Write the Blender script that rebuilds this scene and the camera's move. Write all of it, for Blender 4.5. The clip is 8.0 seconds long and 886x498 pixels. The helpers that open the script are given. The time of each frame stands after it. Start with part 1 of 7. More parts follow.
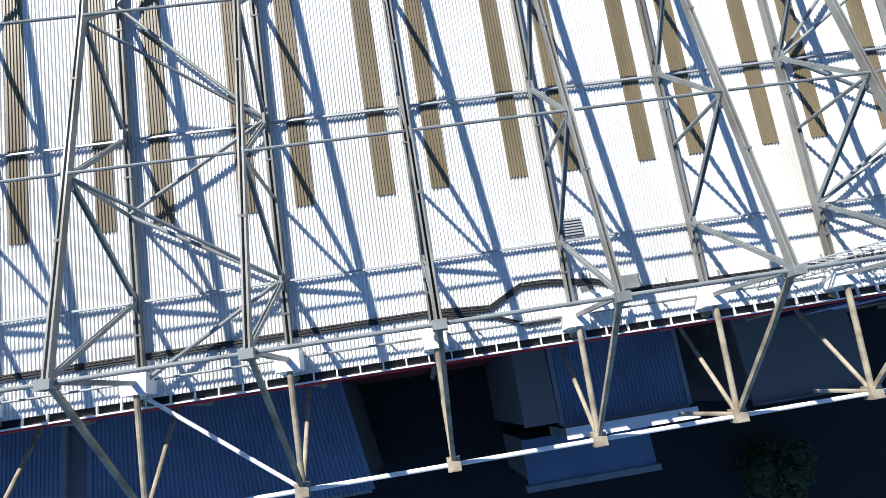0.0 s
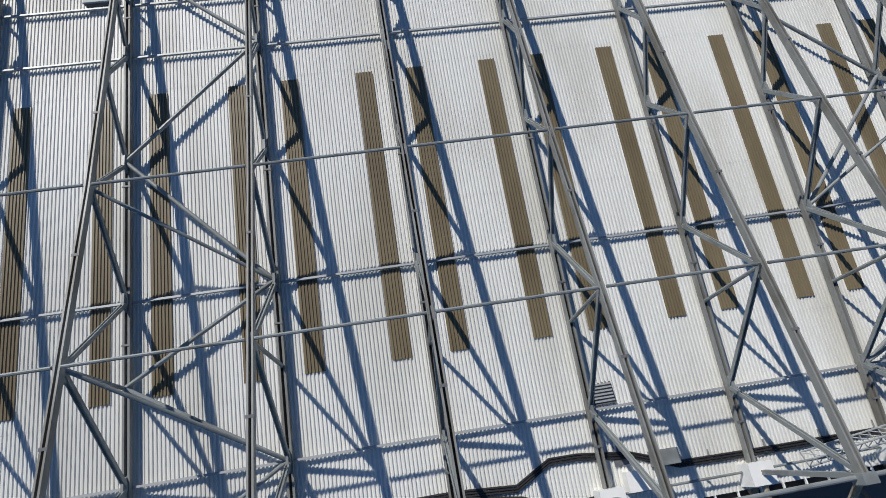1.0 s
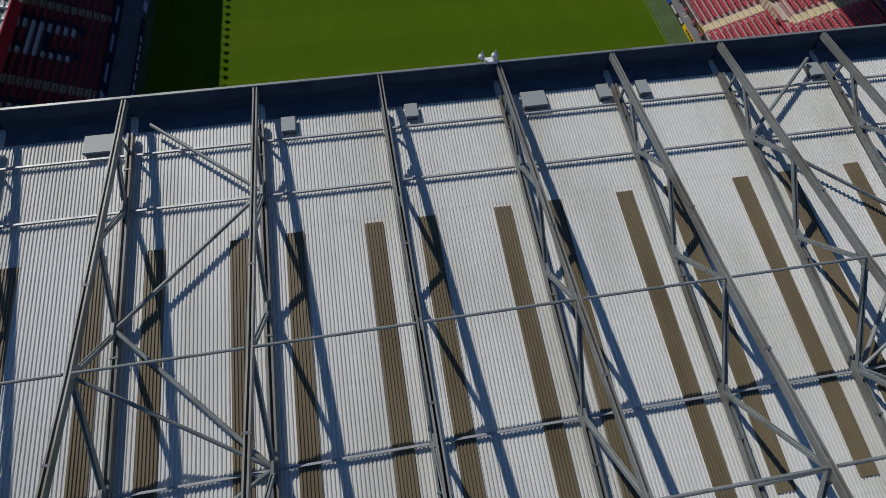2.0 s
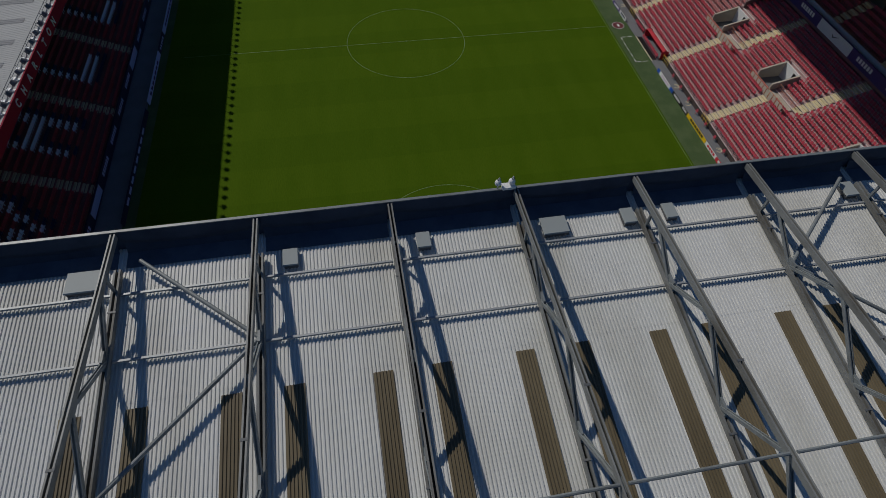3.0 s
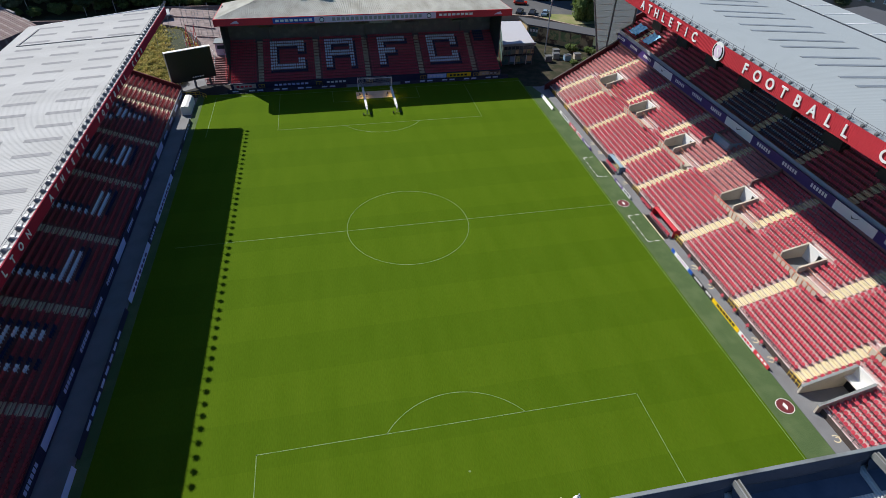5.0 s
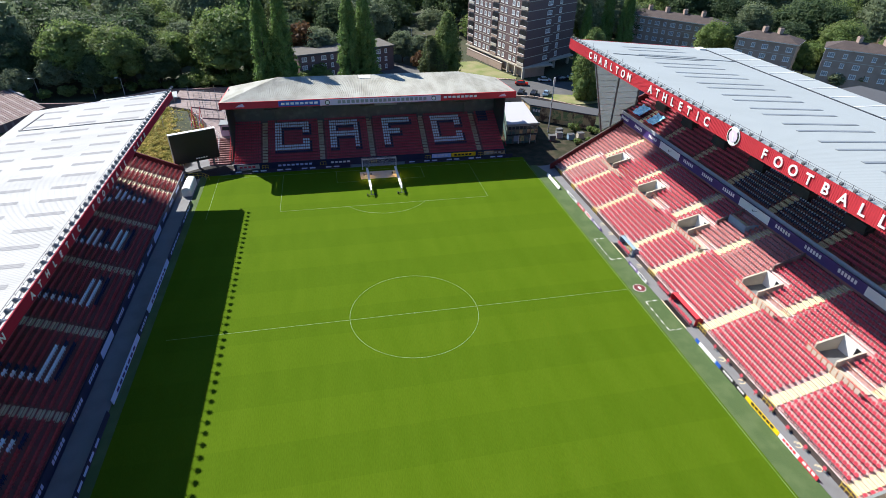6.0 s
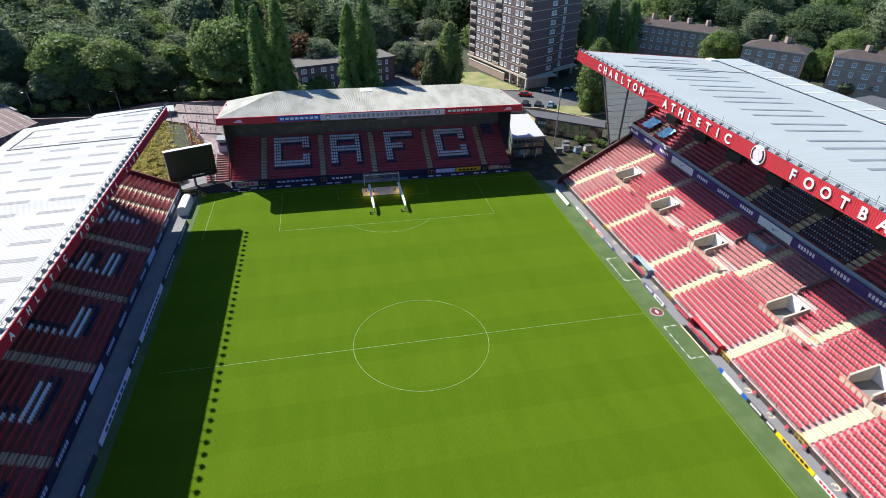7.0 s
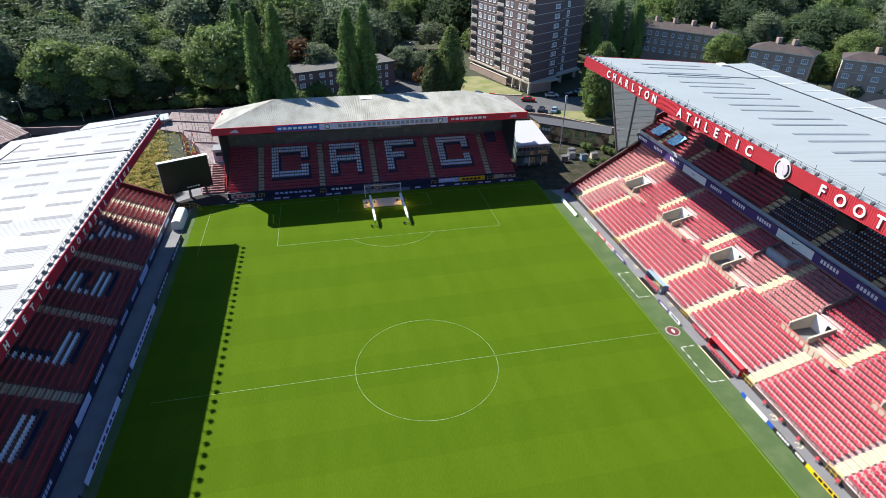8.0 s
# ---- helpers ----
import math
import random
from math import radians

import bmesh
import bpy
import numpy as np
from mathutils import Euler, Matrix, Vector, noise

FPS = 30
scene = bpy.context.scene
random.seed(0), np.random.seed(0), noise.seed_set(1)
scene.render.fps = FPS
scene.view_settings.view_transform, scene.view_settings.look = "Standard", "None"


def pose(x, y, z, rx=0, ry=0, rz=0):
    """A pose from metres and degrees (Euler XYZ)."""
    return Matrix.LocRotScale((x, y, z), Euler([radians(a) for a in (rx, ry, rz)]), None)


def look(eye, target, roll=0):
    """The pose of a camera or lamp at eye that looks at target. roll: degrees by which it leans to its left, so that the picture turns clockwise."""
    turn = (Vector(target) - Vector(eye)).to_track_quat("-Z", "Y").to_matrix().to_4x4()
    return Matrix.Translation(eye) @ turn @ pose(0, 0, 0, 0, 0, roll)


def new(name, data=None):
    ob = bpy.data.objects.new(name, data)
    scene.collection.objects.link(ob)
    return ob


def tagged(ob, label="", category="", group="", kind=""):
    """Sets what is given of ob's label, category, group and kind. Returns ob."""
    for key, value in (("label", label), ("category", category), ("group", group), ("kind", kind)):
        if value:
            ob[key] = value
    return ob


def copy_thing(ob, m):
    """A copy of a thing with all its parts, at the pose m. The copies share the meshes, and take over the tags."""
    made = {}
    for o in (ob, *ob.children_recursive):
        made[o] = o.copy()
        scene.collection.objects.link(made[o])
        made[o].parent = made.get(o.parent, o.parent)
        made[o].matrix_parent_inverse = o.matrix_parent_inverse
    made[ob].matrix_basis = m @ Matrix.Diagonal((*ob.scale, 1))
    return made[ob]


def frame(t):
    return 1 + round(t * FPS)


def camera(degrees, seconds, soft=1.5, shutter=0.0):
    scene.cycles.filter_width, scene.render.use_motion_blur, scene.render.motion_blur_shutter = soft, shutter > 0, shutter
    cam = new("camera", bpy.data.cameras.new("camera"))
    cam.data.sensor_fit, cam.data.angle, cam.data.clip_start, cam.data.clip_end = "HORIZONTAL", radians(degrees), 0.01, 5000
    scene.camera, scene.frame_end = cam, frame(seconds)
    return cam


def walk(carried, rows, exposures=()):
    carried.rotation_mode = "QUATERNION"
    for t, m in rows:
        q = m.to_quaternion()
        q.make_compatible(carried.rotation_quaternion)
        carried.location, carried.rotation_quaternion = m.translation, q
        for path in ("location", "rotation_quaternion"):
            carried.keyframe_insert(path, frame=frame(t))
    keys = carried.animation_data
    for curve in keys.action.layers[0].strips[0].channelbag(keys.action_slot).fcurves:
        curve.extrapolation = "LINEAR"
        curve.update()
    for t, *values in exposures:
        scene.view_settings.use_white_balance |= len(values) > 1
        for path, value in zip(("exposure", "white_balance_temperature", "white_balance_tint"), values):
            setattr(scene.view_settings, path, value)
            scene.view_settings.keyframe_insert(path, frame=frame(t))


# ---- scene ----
cam = camera(77.7, 8.0, soft=0.5)
PATH = [
    (0, (-8.837, -92.658, 50.463), (-8.693, -92.123, 48.541), 6.4),
    (0.5, (-8.953, -90.055, 50.418), (-8.792, -89.408, 48.533), 5.2),
    (1, (-9.104, -87.411, 50.391), (-8.919, -86.65, 48.551), 4.8),
    (1.5, (-9.051, -84.657, 50.402), (-8.851, -83.791, 48.611), 3.9),
    (1.7, (-9.041, -83.53, 50.404), (-8.834, -82.615, 48.638), 3.6),
    (2.8, (-9.076, -77.679, 50.386), (-8.832, -76.562, 48.745), 3.1),
    (3, (-9.077, -76.63, 50.381), (-8.826, -75.475, 48.768), 2.9),
    (3.5, (-8.962, -73.947, 50.356), (-8.695, -72.702, 48.814), 2.6),
    (4, (-8.923, -71.386, 50.386), (-8.627, -70.051, 48.926), 2.3),
    (4.5, (-8.955, -68.775, 50.303), (-8.643, -67.353, 48.932), 2.0),
    (4.7, (-8.98, -67.662, 50.268), (-8.659, -66.203, 48.938), 1.8),
    (5.8, (-9.176, -61.85, 50.024), (-8.824, -60.226, 48.91), 1.6),
    (6, (-9.214, -60.865, 50.004), (-8.858, -59.215, 48.931), 1.4),
    (6.5, (-9.361, -58.542, 49.939), (-9.002, -56.881, 48.884), 1.3),
    (7, (-9.431, -56.185, 49.921), (-9.071, -54.523, 48.87), 1.1),
    (7.5, (-9.43, -53.958, 49.923), (-9.069, -52.294, 48.874), 1.0),
    (8, (-9.414, -51.776, 49.899), (-9.051, -50.111, 48.852), 0.8),
]
EXPOSURES = [(0, 0.6), (0.5, 0.05), (1, -0.35), (1.5, -0.58), (1.7, -0.68), (2.8, -1.34), (3.4, -1.42), (4, -0.78), (4.5, -0.1), (4.7, 0.0), (5.8, 0.8), (6.5, 0.86), (8, 0.86)]
walk(cam, [(t, look(eye, target, roll)) for t, eye, target, roll in PATH], EXPOSURES)

# ---- light: late-morning sun and clear sky ----
SUN = Vector((-0.66, 0.905, 1.0)).normalized()
world = bpy.data.worlds.new("sky")
scene.world = world
world.use_nodes = True
sky = world.node_tree.nodes.new("ShaderNodeTexSky")
sky.sky_type, sky.sun_disc = "NISHITA", False
sky.sun_elevation, sky.sun_rotation = math.asin(SUN.z), math.atan2(SUN.x, SUN.y)
background = world.node_tree.nodes["Background"]
background.inputs["Strength"].default_value = 0.082
sky.dust_density, sky.ozone_density = 0.2, 5.0
deep = world.node_tree.nodes.new("ShaderNodeMix")
deep.data_type, deep.blend_type = "RGBA", "MULTIPLY"
deep.inputs[0].default_value, deep.inputs[7].default_value = 1.0, (0.76, 0.96, 1.15, 1)
world.node_tree.links.new(sky.outputs["Color"], deep.inputs[6])
world.node_tree.links.new(deep.outputs[2], background.inputs["Color"])
sun_data = bpy.data.lights.new("sun", "SUN")
sun_data.energy, sun_data.angle, sun_data.color = 5.0, radians(0.53), (1.0, 0.955, 0.88)
sun = new("sun", sun_data)
sun.matrix_basis = look(SUN * 200, (0, 0, 0))


# ---- materials ----
def material(name, colour, rough=0.7, metal=0.0, vary=0.15, size=1.0, fine=0.05, bump=0.0, second=None, mix=(0.45, 0.65), island=0.0, obj=0.0, stretch=(1, 1, 1), spec=0.5):
    """A Principled surface whose colour wanders at two scales; second: a stain or wear colour in patches."""
    m = bpy.data.materials.new(name)
    m.use_nodes = True
    t = m.node_tree
    n, link = t.nodes, t.links.new
    b = n["Principled BSDF"]
    b.inputs["Metallic"].default_value = metal
    b.inputs["Specular IOR Level"].default_value = spec
    co = n.new("ShaderNodeNewGeometry")
    mp = n.new("ShaderNodeMapping")
    mp.inputs["Scale"].default_value = stretch
    link(co.outputs["Position"], mp.inputs["Vector"])
    big, small = n.new("ShaderNodeTexNoise"), n.new("ShaderNodeTexNoise")
    big.inputs["Scale"].default_value, big.inputs["Detail"].default_value = 1.0 / size, 5.0
    small.inputs["Scale"].default_value, small.inputs["Detail"].default_value = 1.0 / fine, 3.0
    link(mp.outputs[0], big.inputs["Vector"]), link(mp.outputs[0], small.inputs["Vector"])
    base = n.new("ShaderNodeMix")
    base.data_type = "RGBA"
    base.inputs[6].default_value, base.inputs[7].default_value = (*colour, 1), (*(second or colour), 1)
    ramp = n.new("ShaderNodeMapRange")
    ramp.inputs["From Min"].default_value, ramp.inputs["From Max"].default_value = mix
    link(big.outputs["Fac"], ramp.inputs["Value"]), link(ramp.outputs[0], base.inputs[0])
    hue = n.new("ShaderNodeHueSaturation")
    link(base.outputs[2], hue.inputs["Color"])
    add = n.new("ShaderNodeMath")
    add.operation = "MULTIPLY_ADD"
    add.inputs[1].default_value, add.inputs[2].default_value = vary, 1 - vary / 2
    link(small.outputs["Fac"], add.inputs[0])
    value = add.outputs[0]
    if island or obj:
        rnd = co.outputs["Random Per Island"] if island else n.new("ShaderNodeObjectInfo").outputs["Random"]
        amount = island or obj
        more = n.new("ShaderNodeMath")
        more.operation = "MULTIPLY_ADD"
        more.inputs[1].default_value, more.inputs[2].default_value = amount, 1 - amount / 2
        link(rnd, more.inputs[0])
        times = n.new("ShaderNodeMath")
        times.operation = "MULTIPLY"
        link(value, times.inputs[0]), link(more.outputs[0], times.inputs[1])
        value = times.outputs[0]
    link(value, hue.inputs["Value"]), link(hue.outputs[0], b.inputs["Base Color"])
    rr = n.new("ShaderNodeMapRange")
    rr.inputs["To Min"].default_value, rr.inputs["To Max"].default_value = max(rough - 0.1, 0.02), min(rough + 0.1, 1)
    link(big.outputs["Fac"], rr.inputs["Value"]), link(rr.outputs[0], b.inputs["Roughness"])
    if bump:
        bp = n.new("ShaderNodeBump")
        bp.inputs["Strength"].default_value, bp.inputs["Distance"].default_value = bump, fine
        link(small.outputs["Fac"], bp.inputs["Height"]), link(bp.outputs[0], b.inputs["Normal"])
    return m


def glass(name, colour, rough=0.1):
    m = material(name, colour, rough, 0.0, 0.3, 3.0, 0.8, spec=0.8)
    return m


GRASS = material("mown grass", (0.062, 0.115, 0.0045), 0.95, 0, 0.35, 2.6, 0.12, 0.2, (0.073, 0.128, 0.0065), (0.3, 0.7), stretch=(1, 0.22, 1), spec=0.03)
GRASS_B = material("mown grass, darker cut", (0.057, 0.108, 0.0042), 0.95, 0, 0.35, 2.6, 0.12, 0.2, (0.067, 0.121, 0.0060), (0.3, 0.7), stretch=(1, 0.22, 1), spec=0.03)
TURF = material("synthetic surround turf", (0.075, 0.12, 0.045), 0.9, 0, 0.25, 2.5, 0.15, 0.2, (0.10, 0.145, 0.06), spec=0.2)
# Turf colour darkened for the shade in the far corner.
DARK_TURF = material("turf with corner shade in its colour", (0.034, 0.038, 0.022), 0.95, 0, 0.4, 2.0, 0.2, 0.2, (0.070, 0.060, 0.042), (0.4, 0.65), spec=0.1)
LINE = material("line paint", (0.155, 0.24, 0.075), 0.8, 0, 0.3, 1.2, 0.2, 0, (0.09, 0.18, 0.02), (0.42, 0.66))
WHITE_ROOF = material("white coated roof sheet", (0.72, 0.72, 0.69), 0.5, 0, 0.08, 3.0, 0.4, 0, (0.56, 0.55, 0.50), (0.45, 0.75), stretch=(1, 0.25, 1))
LEFT_ROOF = material("white roof sheet, weathered", (0.50, 0.50, 0.485), 0.8, 0, 0.08, 5.0, 0.5, 0, (0.44, 0.44, 0.425), (0.4, 0.7), stretch=(0.2, 1, 1), spec=0.08)
RIGHT_ROOF = material("pale blue-grey roof sheet", (0.375, 0.408, 0.405), 0.5, 0, 0.06, 8.0, 0.5, 0, (0.345, 0.378, 0.378), (0.45, 0.75), stretch=(0.2, 1, 1), spec=0.2)
FAR_ROOF = material("fibre-cement roof sheet with lichen", (0.36, 0.36, 0.32), 0.85, 0, 0.3, 2.5, 0.25, 0, (0.25, 0.25, 0.21), (0.4, 0.7), stretch=(1, 0.4, 1))
SKYLIGHT = material("yellowed translucent sheet", (0.195, 0.157, 0.095), 0.45, 0, 0.2, 1.5, 0.2, 0, (0.138, 0.108, 0.062), (0.4, 0.7), stretch=(1, 0.2, 1))
GREY_STRIP = material("grey roof light", (0.20, 0.22, 0.23), 0.4, 0, 0.2, 1.5, 0.2)
PALE_STRIP = material("milky roof light", (0.32, 0.32, 0.32), 0.8, 0, 0.2, 1.5, 0.2, spec=0.08)
STEEL = material("pale grey painted steel", (0.225, 0.245, 0.245), 0.45, 0.0, 0.2, 1.5, 0.15, 0.05, (0.13, 0.135, 0.13), (0.5, 0.75))
CHORD = material("weathered grey painted steel", (0.235, 0.24, 0.228), 0.5, 0.0, 0.3, 1.5, 0.15, 0.05, (0.13, 0.12, 0.10), (0.45, 0.7), stretch=(1, 0.4, 1))
DARK_STEEL = material("weathered grey steel", (0.12, 0.125, 0.13), 0.55, 0.0, 0.3, 1.5, 0.15, 0.05, (0.20, 0.20, 0.195), (0.5, 0.75))
GALV = material("galvanised steel", (0.36, 0.375, 0.385), 0.5, 0.15, 0.15, 1.0, 0.1)
CREAM_STEEL = material("weathered cream painted steel", (0.40, 0.35, 0.255), 0.6, 0, 0.3, 0.9, 0.12, 0.05, (0.22, 0.18, 0.13), (0.42, 0.66))
# One dark colour for dirt and for the shade inside recesses.
RECESS_SHADE = material("dirty rusted steel, recess shade in its colour", (0.045, 0.040, 0.036), 0.8, 0, 0.4, 1.2, 0.12, 0.1, (0.08, 0.06, 0.045), (0.45, 0.7), stretch=(1, 0.4, 1))
BLACK = material("black rubber cable", (0.02, 0.02, 0.022), 0.6, 0, 0.3, 1.0, 0.1)
PARAPET = material("dark blue gutter lining", (0.050, 0.066, 0.10), 0.7, 0, 0.25, 1.8, 0.3, 0, (0.036, 0.048, 0.075), (0.45, 0.7), spec=0.15)
# Membrane blue that also holds the shadow of the parapet.
MEMBRANE = material("roofing membrane, parapet shade in its blue", (0.10, 0.125, 0.17), 0.8, 0, 0.2, 1.5, 0.2, 0.05, (0.07, 0.09, 0.13), (0.45, 0.7), spec=0.2)
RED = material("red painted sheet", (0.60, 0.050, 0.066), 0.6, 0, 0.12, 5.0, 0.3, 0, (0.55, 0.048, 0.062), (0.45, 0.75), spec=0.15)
DARK_RED = material("maroon painted wall", (0.15, 0.026, 0.030), 0.6, 0, 0.15, 3.0, 0.3)
WHITE = material("white paint", (0.80, 0.80, 0.78), 0.5, 0, 0.06, 2.0, 0.2)
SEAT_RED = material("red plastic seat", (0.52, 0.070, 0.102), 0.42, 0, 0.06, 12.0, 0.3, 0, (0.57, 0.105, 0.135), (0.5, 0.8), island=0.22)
SEAT_FADED = material("sun-faded red plastic seat", (0.52, 0.20, 0.20), 0.45, 0, 0.06, 12.0, 0.3, 0, (0.42, 0.14, 0.14), (0.5, 0.8), island=0.25)
# Seat red dulled to hold the shade of the covered side.
SEAT_SHADE = material("red plastic seat, shade in its colour", (0.44, 0.075, 0.085), 0.45, 0, 0.06, 12.0, 0.3, island=0.2)
SEAT_WHITE = material("white plastic seat", (0.80, 0.89, 1.0), 0.38, 0, 0.06, 12.0, 0.3, island=0.1)
SEAT_BLUE = material("dark blue plastic seat", (0.012, 0.025, 0.095), 0.38, 0, 0.06, 12.0, 0.3, island=0.2)
SEAT_NAVY = material("navy plastic seat", (0.022, 0.03, 0.07), 0.38, 0, 0.06, 12.0, 0.3, island=0.2)
SEAT_GREY = material("pale grey upholstered seat", (0.36, 0.38, 0.42), 0.5, 0, 0.06, 12.0, 0.3, island=0.2)
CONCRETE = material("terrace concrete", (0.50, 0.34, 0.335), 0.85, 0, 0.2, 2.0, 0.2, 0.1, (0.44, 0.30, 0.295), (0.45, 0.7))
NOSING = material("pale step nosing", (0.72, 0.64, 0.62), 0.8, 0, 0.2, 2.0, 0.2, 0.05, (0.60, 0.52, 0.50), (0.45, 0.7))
# Terrace concrete again, with the covered stands' shade put into its colour.
CONCRETE_SHADE = material("stained terrace concrete, shade in its colour", (0.27, 0.125, 0.12), 0.85, 0, 0.2, 2.0, 0.2, 0.1, (0.21, 0.09, 0.088), (0.45, 0.7))
STEP = material("cream painted steps", (0.70, 0.60, 0.38), 0.8, 0, 0.2, 1.0, 0.2, 0.05, (0.62, 0.54, 0.36), (0.45, 0.7))
# Darker, greyer cream for the left and far stands' steps.
STEP_GREY = material("darker cream painted steps", (0.60, 0.53, 0.38), 0.85, 0, 0.2, 1.0, 0.2, 0.05, (0.50, 0.44, 0.31), (0.45, 0.7))
CREAM = material("cream rendered wall", (0.52, 0.47, 0.39), 0.85, 0, 0.12, 1.5, 0.2, 0.05, (0.42, 0.37, 0.30), (0.5, 0.75))
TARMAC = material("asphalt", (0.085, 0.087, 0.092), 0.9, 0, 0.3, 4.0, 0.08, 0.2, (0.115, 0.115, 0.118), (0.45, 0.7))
# Asphalt copy made darker to carry the shade of the yard.
YARD = material("asphalt with shade in its colour", (0.030, 0.029, 0.030), 0.9, 0, 0.3, 4.0, 0.08, 0.2, (0.030, 0.028, 0.027), (0.45, 0.7), spec=0.2)
PATH_GREY = material("grey trackside surface", (0.20, 0.205, 0.215), 0.9, 0, 0.15, 3.0, 0.1, 0.1, (0.17, 0.172, 0.18), (0.45, 0.7))
EARTH = material("shady ground with moss and litter", (0.030, 0.042, 0.014), 0.95, 0, 0.5, 6.0, 0.4, 0.3, (0.050, 0.052, 0.024), (0.4, 0.65))
LAWN = material("parched lawn", (0.25, 0.235, 0.11), 0.95, 0, 0.3, 5.0, 0.2, 0.2, (0.15, 0.19, 0.05), (0.4, 0.65))
BRICK = material("dark brown brick", (0.150, 0.098, 0.100), 0.85, 0, 0.3, 3.0, 0.12, 0.1, (0.155, 0.10, 0.092), (0.45, 0.7))
BRICK_B = material("brown stock brick", (0.42, 0.31, 0.25), 0.85, 0, 0.3, 3.0, 0.12, 0.1, (0.35, 0.255, 0.205), (0.45, 0.7))
# Brick copy yellowed for the sun on one gable.
YELLOW_BRICK = material("stock brick, sunlight in its yellow", (0.36, 0.27, 0.15), 0.85, 0, 0.3, 3.0, 0.12, 0.1)
TILE = material("brown roof tile", (0.062, 0.046, 0.042), 0.85, 0, 0.4, 2.0, 0.2, 0.2, (0.085, 0.064, 0.057), (0.45, 0.7))
FLAT_ROOF = material("grey felt roof", (0.20, 0.19, 0.175), 0.9, 0, 0.2, 3.0, 0.2)
TILE_GREY = material("weathered brown-grey roofing", (0.105, 0.098, 0.088), 0.9, 0, 0.3, 2.0, 0.25, 0.1, (0.14, 0.13, 0.115), (0.45, 0.7))
SLATE = material("dark sheet roof", (0.075, 0.078, 0.085), 0.8, 0, 0.2, 3.0, 0.3)
PANE = glass("window pane", (0.05, 0.06, 0.075), 0.08)
CURTAIN = glass("curtained window pane", (0.34, 0.37, 0.40), 0.15)
SCREEN_PANE = material("dull translucent sheeting", (0.24, 0.26, 0.25), 0.4, 0, 0.2, 2.0, 0.4)
# Fascia red darkened here for the side turned from the sun.
LEFT_RED = material("red sheet, shade in its colour", (0.34, 0.018, 0.045), 0.7, 0, 0.12, 5.0, 0.3, 0, (0.30, 0.018, 0.04), (0.45, 0.75), spec=0.1)
PAVING = material("pinkish concrete paving", (0.26, 0.205, 0.20), 0.9, 0, 0.3, 1.5, 0.3, 0.1, (0.17, 0.13, 0.12), (0.4, 0.7))
WALL_PINK = material("pinkish brick wall", (0.23, 0.155, 0.15), 0.9, 0, 0.3, 3.0, 0.2, 0.1, (0.30, 0.22, 0.215), (0.45, 0.7))
PANEL_GREY = material("grey parapet panel", (0.46, 0.465, 0.50), 0.6, 0, 0.2, 3.0, 0.3)
PURPLE = material("purple advertising band", (0.055, 0.030, 0.16), 0.5, 0, 0.1, 4.0, 0.3)
for turf in (GRASS, GRASS_B):
    turf.node_tree.nodes["Principled BSDF"].inputs["Sheen Weight"].default_value = 0.15
    turf.node_tree.nodes["Principled BSDF"].inputs["Sheen Roughness"].default_value = 0.45
    turf.node_tree.nodes["Principled BSDF"].inputs["Sheen Tint"].default_value = (0.62, 1.0, 0.03, 1)
nt = SCREEN_PANE.node_tree
lamina, blend = nt.nodes.new("ShaderNodeBsdfTranslucent"), nt.nodes.new("ShaderNodeMixShader")
blend.inputs[0].default_value, lamina.inputs["Color"].default_value = 0.5, (0.34, 0.38, 0.40, 1)
nt.links.new(nt.nodes["Principled BSDF"].outputs[0], blend.inputs[1]), nt.links.new(lamina.outputs[0], blend.inputs[2])
nt.links.new(blend.outputs[0], nt.nodes["Material Output"].inputs["Surface"])
net, holes = nt.nodes.new("ShaderNodeMixShader"), nt.nodes.new("ShaderNodeBsdfTransparent")
net.inputs[0].default_value = 0.4
nt.links.new(blend.outputs[0], net.inputs[1]), nt.links.new(holes.outputs[0], net.inputs[2])
nt.links.new(net.outputs[0], nt.nodes["Material Output"].inputs["Surface"])
NAVY = material("navy advertising band", (0.02, 0.022, 0.06), 0.5, 0, 0.1, 4.0, 0.3)
BLUE = material("blue board", (0.02, 0.10, 0.46), 0.5, 0, 0.1, 2.0, 0.3)
PRESS_BLUE = material("pale blue-grey sheet", (0.24, 0.36, 0.45), 0.5, 0, 0.12, 2.0, 0.2)
TARP = material("blue cover", (0.10, 0.38, 0.68), 0.5, 0, 0.25, 0.8, 0.15, 0.3, (0.22, 0.52, 0.76), (0.45, 0.65))
YELLOW = material("yellow board", (0.85, 0.55, 0.01), 0.5, 0, 0.1, 2.0, 0.3)
BOARD_BLACK = material("black board", (0.012, 0.012, 0.014), 0.45, 0, 0.1, 2.0, 0.3)
PALE_BLUE = material("pale blue lettering", (0.50, 0.60, 0.85), 0.5, 0, 0.1, 2.0, 0.3)
PINK = material("pale lilac banner", (0.72, 0.58, 0.72), 0.5, 0, 0.1, 2.0, 0.3)
TEAL = material("teal and dark graphic panel", (0.045, 0.125, 0.125), 0.5, 0, 0.4, 1.0, 0.4, 0, (0.16, 0.18, 0.14), (0.45, 0.6))
POSTER = material("tan poster panel", (0.56, 0.41, 0.22), 0.6, 0, 0.4, 2.0, 0.4, 0, (0.12, 0.07, 0.045), (0.5, 0.6))
LEAF_BOARD = material("green and tan graphic panel", (0.22, 0.30, 0.12), 0.6, 0, 0.4, 0.8, 0.3, 0, (0.50, 0.42, 0.20), (0.45, 0.55))
ORANGE_RAIL = material("orange-red handrail", (0.62, 0.27, 0.16), 0.45, 0, 0.1, 2.0, 0.3)
